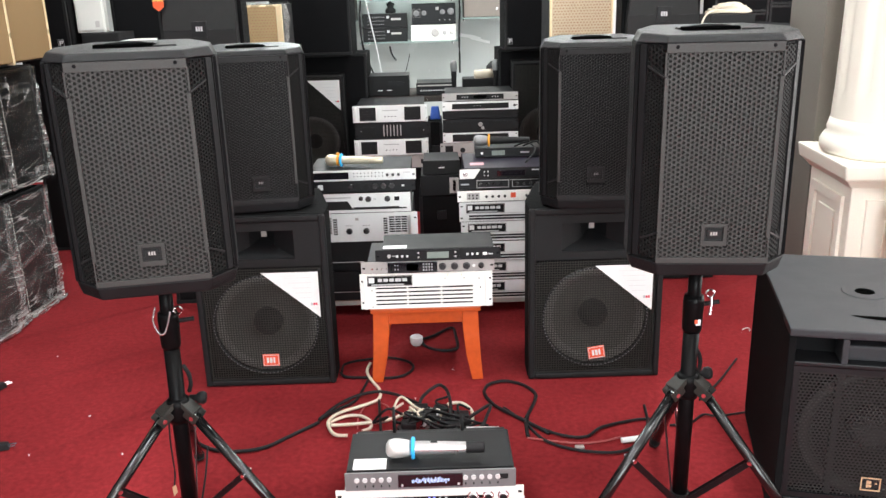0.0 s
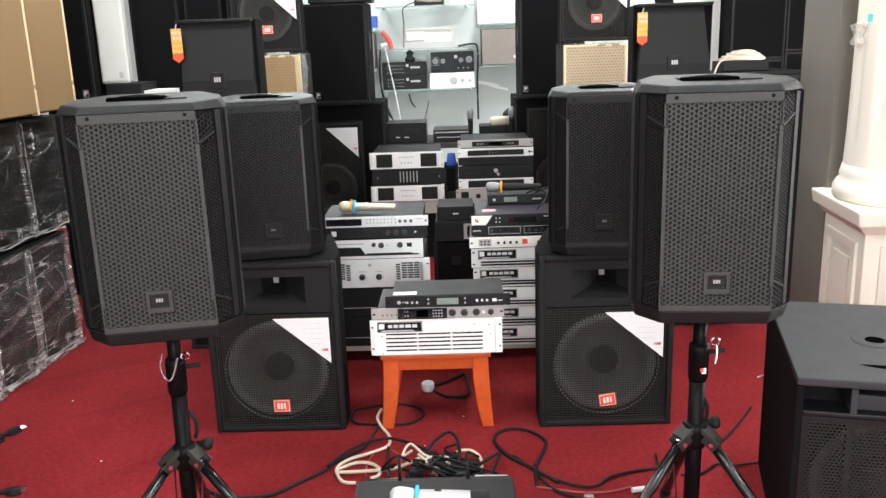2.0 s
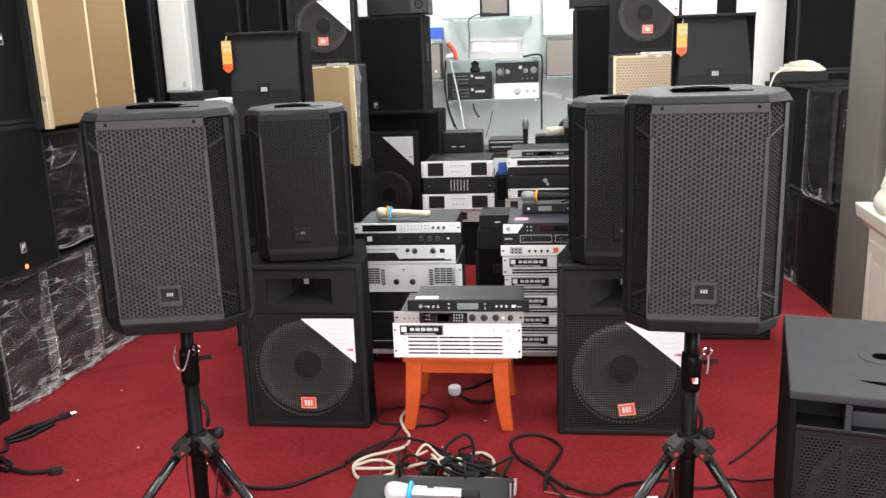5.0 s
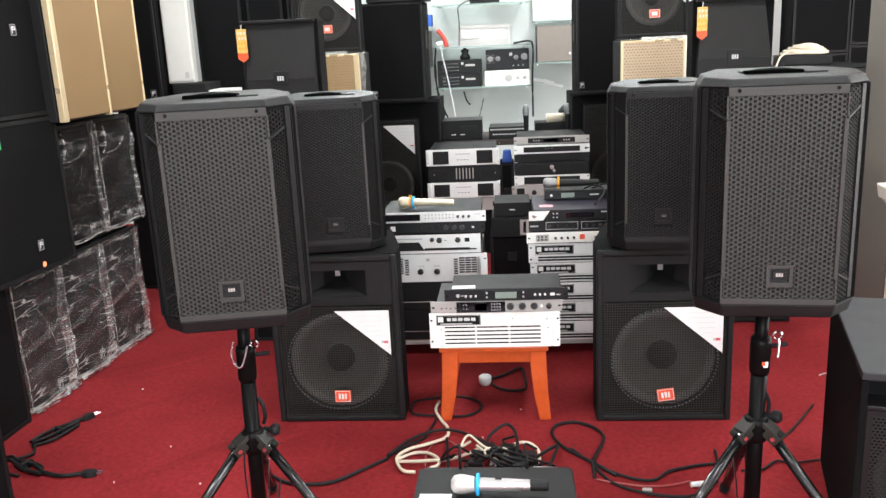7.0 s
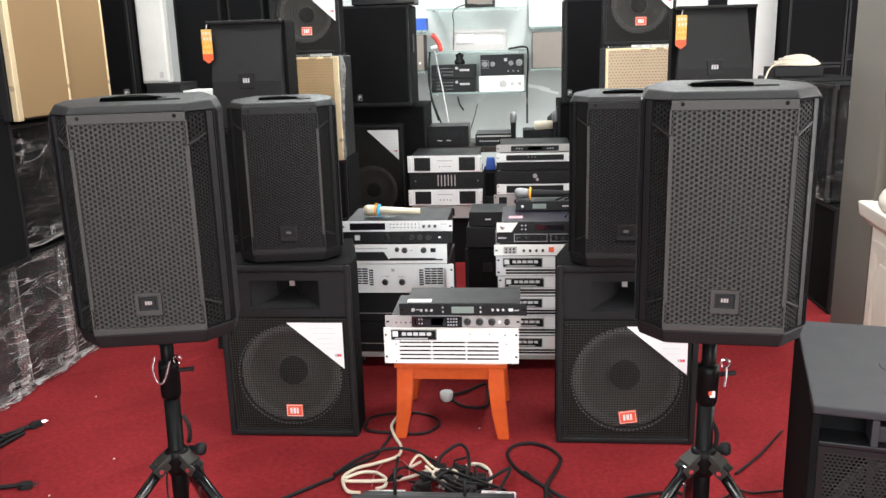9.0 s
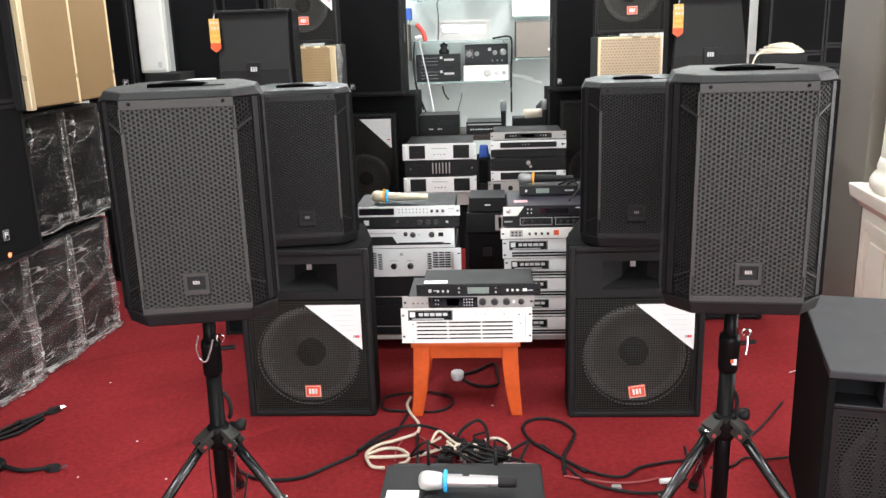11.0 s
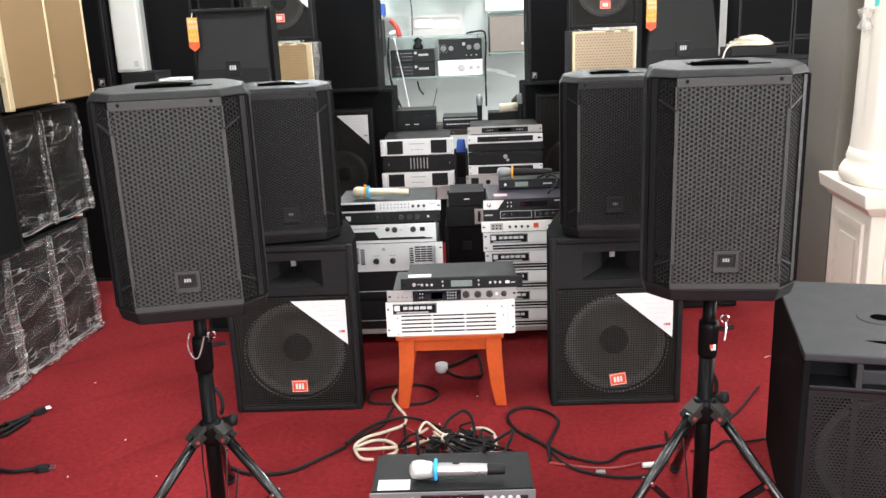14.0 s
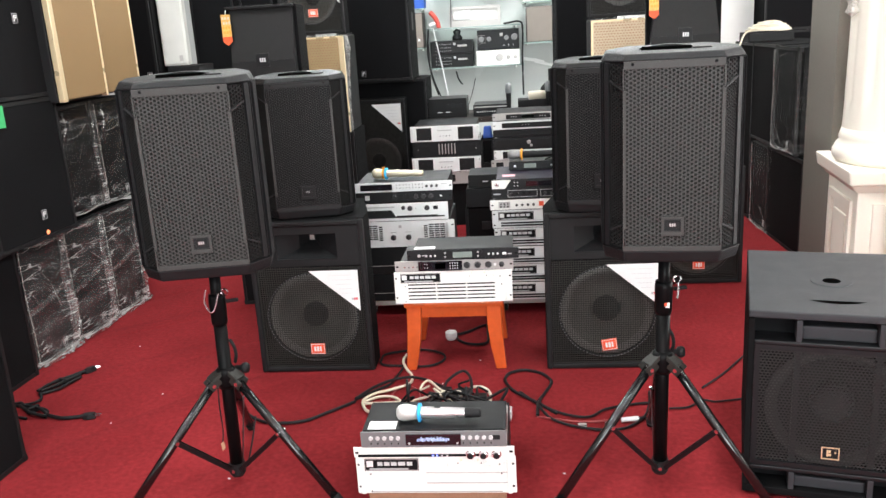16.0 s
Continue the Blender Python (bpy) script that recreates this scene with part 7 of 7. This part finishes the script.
cable([(-0.081, 3.237, 0.008), (-0.027, 3.274, 0.008), (0.051, 3.355, 0.008), (0.067, 3.248, 0.008), (0.066, 3.131, 0.008), (-0.005, 3.12, 0.008), (-0.06, 3.164, 0.008), (-0.079, 3.227, 0.008)], 0.006, RUBBER, "black cable coiled under the stool")

cable([(RX + 0.02, RY + 0.24, 0.729), (RX + 0.07, RY + 0.20, 0.752), (RX + 0.10, RY + 0.12, 0.735), (RX + 0.05, RY + 0.05, 0.690)], 0.004, RUBBER, "thin black lead drooping over the rack stack")
cable([(RX + 0.06, RY + 0.25, 0.729), (RX + 0.12, RY + 0.20, 0.755), (RX + 0.15, RY + 0.11, 0.725), (RX + 0.12, RY + 0.03, 0.689)], 0.004, RUBBER, "thin black lead drooping over the rack stack")


def plug(m, label, mt=RUBBER):
    o = thing("mains_plug", m, label, "plug", "mains plugs")
    part("body", prism([(-.012, 0), (.012, 0), (.016, .03), (.010, .05), (-.010, .05), (-.016, .03)], 0, 0.022, 0.85, 1.0, (0, .025), 0.003), mt, o)
    for x in (-0.008, 0.008):
        part("pin", rod((x, -0.02, 0.012), (x, 0.002, 0.012), 0.0024, seg=8), CHROME, o)
    return o


plug(pose(-1.683, 2.925, 0.001, 0, 0, 145), "black two-pin mains plug on the carpet")
plug(pose(-1.44, 2.455, 0.001, 0, 0, 100), "black two-pin mains plug on the carpet")
for x, y, rz, mt in ((-0.13, 2.45, 20, RUBBER), (-0.06, 2.50, -35, PAPER), (0.0, 2.47, 60, RUBBER), (-0.02, 2.55, 10, PAPER), (0.05, 2.50, -70, RUBBER), (-0.09, 2.56, 110, RUBBER), (0.02, 2.43, 160, RUBBER)):
    u = plug(pose(x, y, 0.001, 0, 0, rz), "mains plug in a tangle of leads on the carpet", mt)
    single("adapter", box(x + .015, y + .03, 0.02, 0.05, 0.04, 0.038, 0.006), RUBBER if mt is PAPER else BLACKMETAL, Matrix(), "small black mains adapter in a tangle of leads", "adapter", "adapters")
rg = random.Random(12)
for i in range(9):
    x, y = rg.uniform(-.16, .06), rg.uniform(2.43, 2.58)
    pts = [(x + rg.uniform(-.11, .11), y + rg.uniform(-.06, .06), rg.uniform(.01, .075)) for _ in range(5)]
    cable(pts, 0.0045, RUBBER if i % 3 else BONE, "lead in the tangle round the power strips")


def power_strip(m, W, label):
    """A pale grey socket block with sunk round sockets and a rocker switch."""
    o = thing("power_strip", m, label, "power strip", "power strips")
    part("body", box(0, 0, 0.019, W, 0.052, 0.038, 0.005), BUTTON, o)
    n = int(W / 0.042)
    for i in range(n):
        x = (i - (n - 1) / 2) * 0.040
        part("socket", lathe([(0, .0385), (.013, .0385), (.0145, .0400), (.016, .0395), (.016, .037)], (x, 0, 0), 'Z', 16), GREYPANEL, o)
    part("switch", box(W / 2 - 0.010, 0, 0.0395, 0.008, 0.018, 0.005, 0.001), REDTOOL, o)
    return o


power_strip(pose(-0.224, 2.402, 0.0, 0, 0, 4), 0.120, "pale grey power strip among leads on the carpet")
power_strip(pose(0.130, 2.410, 0.0, 0, 0, -3), 0.110, "pale grey power strip among leads on the carpet")
u = thing("socket_cup", pose(-0.10, 3.20, 0), "white round mains socket lying under the stool", "socket")
part("cup", lathe([(0, 0), (.018, 0), (.026, .012), (.027, .036), (.022, .04), (.019, .02), (0, .018)], (0, 0, 0), 'Z', 20), PAPER, u, "", True)
u = thing("connector", pose(0.605, 2.366, 0.012, 0, 0, 10), "white cable connector on the carpet", "connector")
part("sleeve", rod((-.03, 0, 0), (.03, 0, 0), .009), PAPER, u)
part("tail", rod((.03, 0, 0), (.06, 0, 0), .007, .004), RUBBER, u)
single("wire_clip", box(0, 0, 0.006, 0.03, 0.016, 0.012, 0.003), GREYPANEL, pose(0.435, 2.337, 0), "small clear clip on a thin wire", "clip")
u = thing("safety_pin", pose(1.293, 3.225, 0.004, 90, 0, 20), "white safety pin lying on the carpet", "pin")
part("wire", tube([(-.02, .01, 0), (.01, .014, 0), (.022, 0, 0), (.01, -.012, 0), (-.02, -.006, 0)], .0022, 6, 6), PAPER, u)
rg = random.Random(5)
for x, y in ((-1.257, 2.667), (-1.05, 2.4), (-1.36, 2.41), (0.35, 2.02), (-0.10, 2.72), (0.28, 1.78), (0.30, 1.72), (0.05, 2.95), (-0.75, 2.0), (-1.60, 3.2)):
    single("paper_scrap", prism([(0, 0), (.007, .001), (.008, .005), (.001, .005)], 0.0005, 0.002), PAPER, pose(x, y, 0, 0, 0, rg.uniform(0, 360)), "tiny white paper scrap on the carpet", "scrap", "paper scraps")
u = thing("plastic_bag_scrap", pose(1.655, 3.375, 1.335), "torn clear bag tied round the column", "bag")
part("bag_tail", lathe([(0, 0), (.03, .02), (.018, .05), (.035, .09), (0, .10)], (-0.012, -0.01, 0), 'Z', 9), FOLD, u)
u = thing("tape_patch", pose(1.668, 3.305, 1.45, 0, 0, -65), "turquoise plastic tape stuck on the column", "tape")
part("tape", box(0, 0, 0, 0.05, 0.012, 0.03, 0.004), TEAL, u)
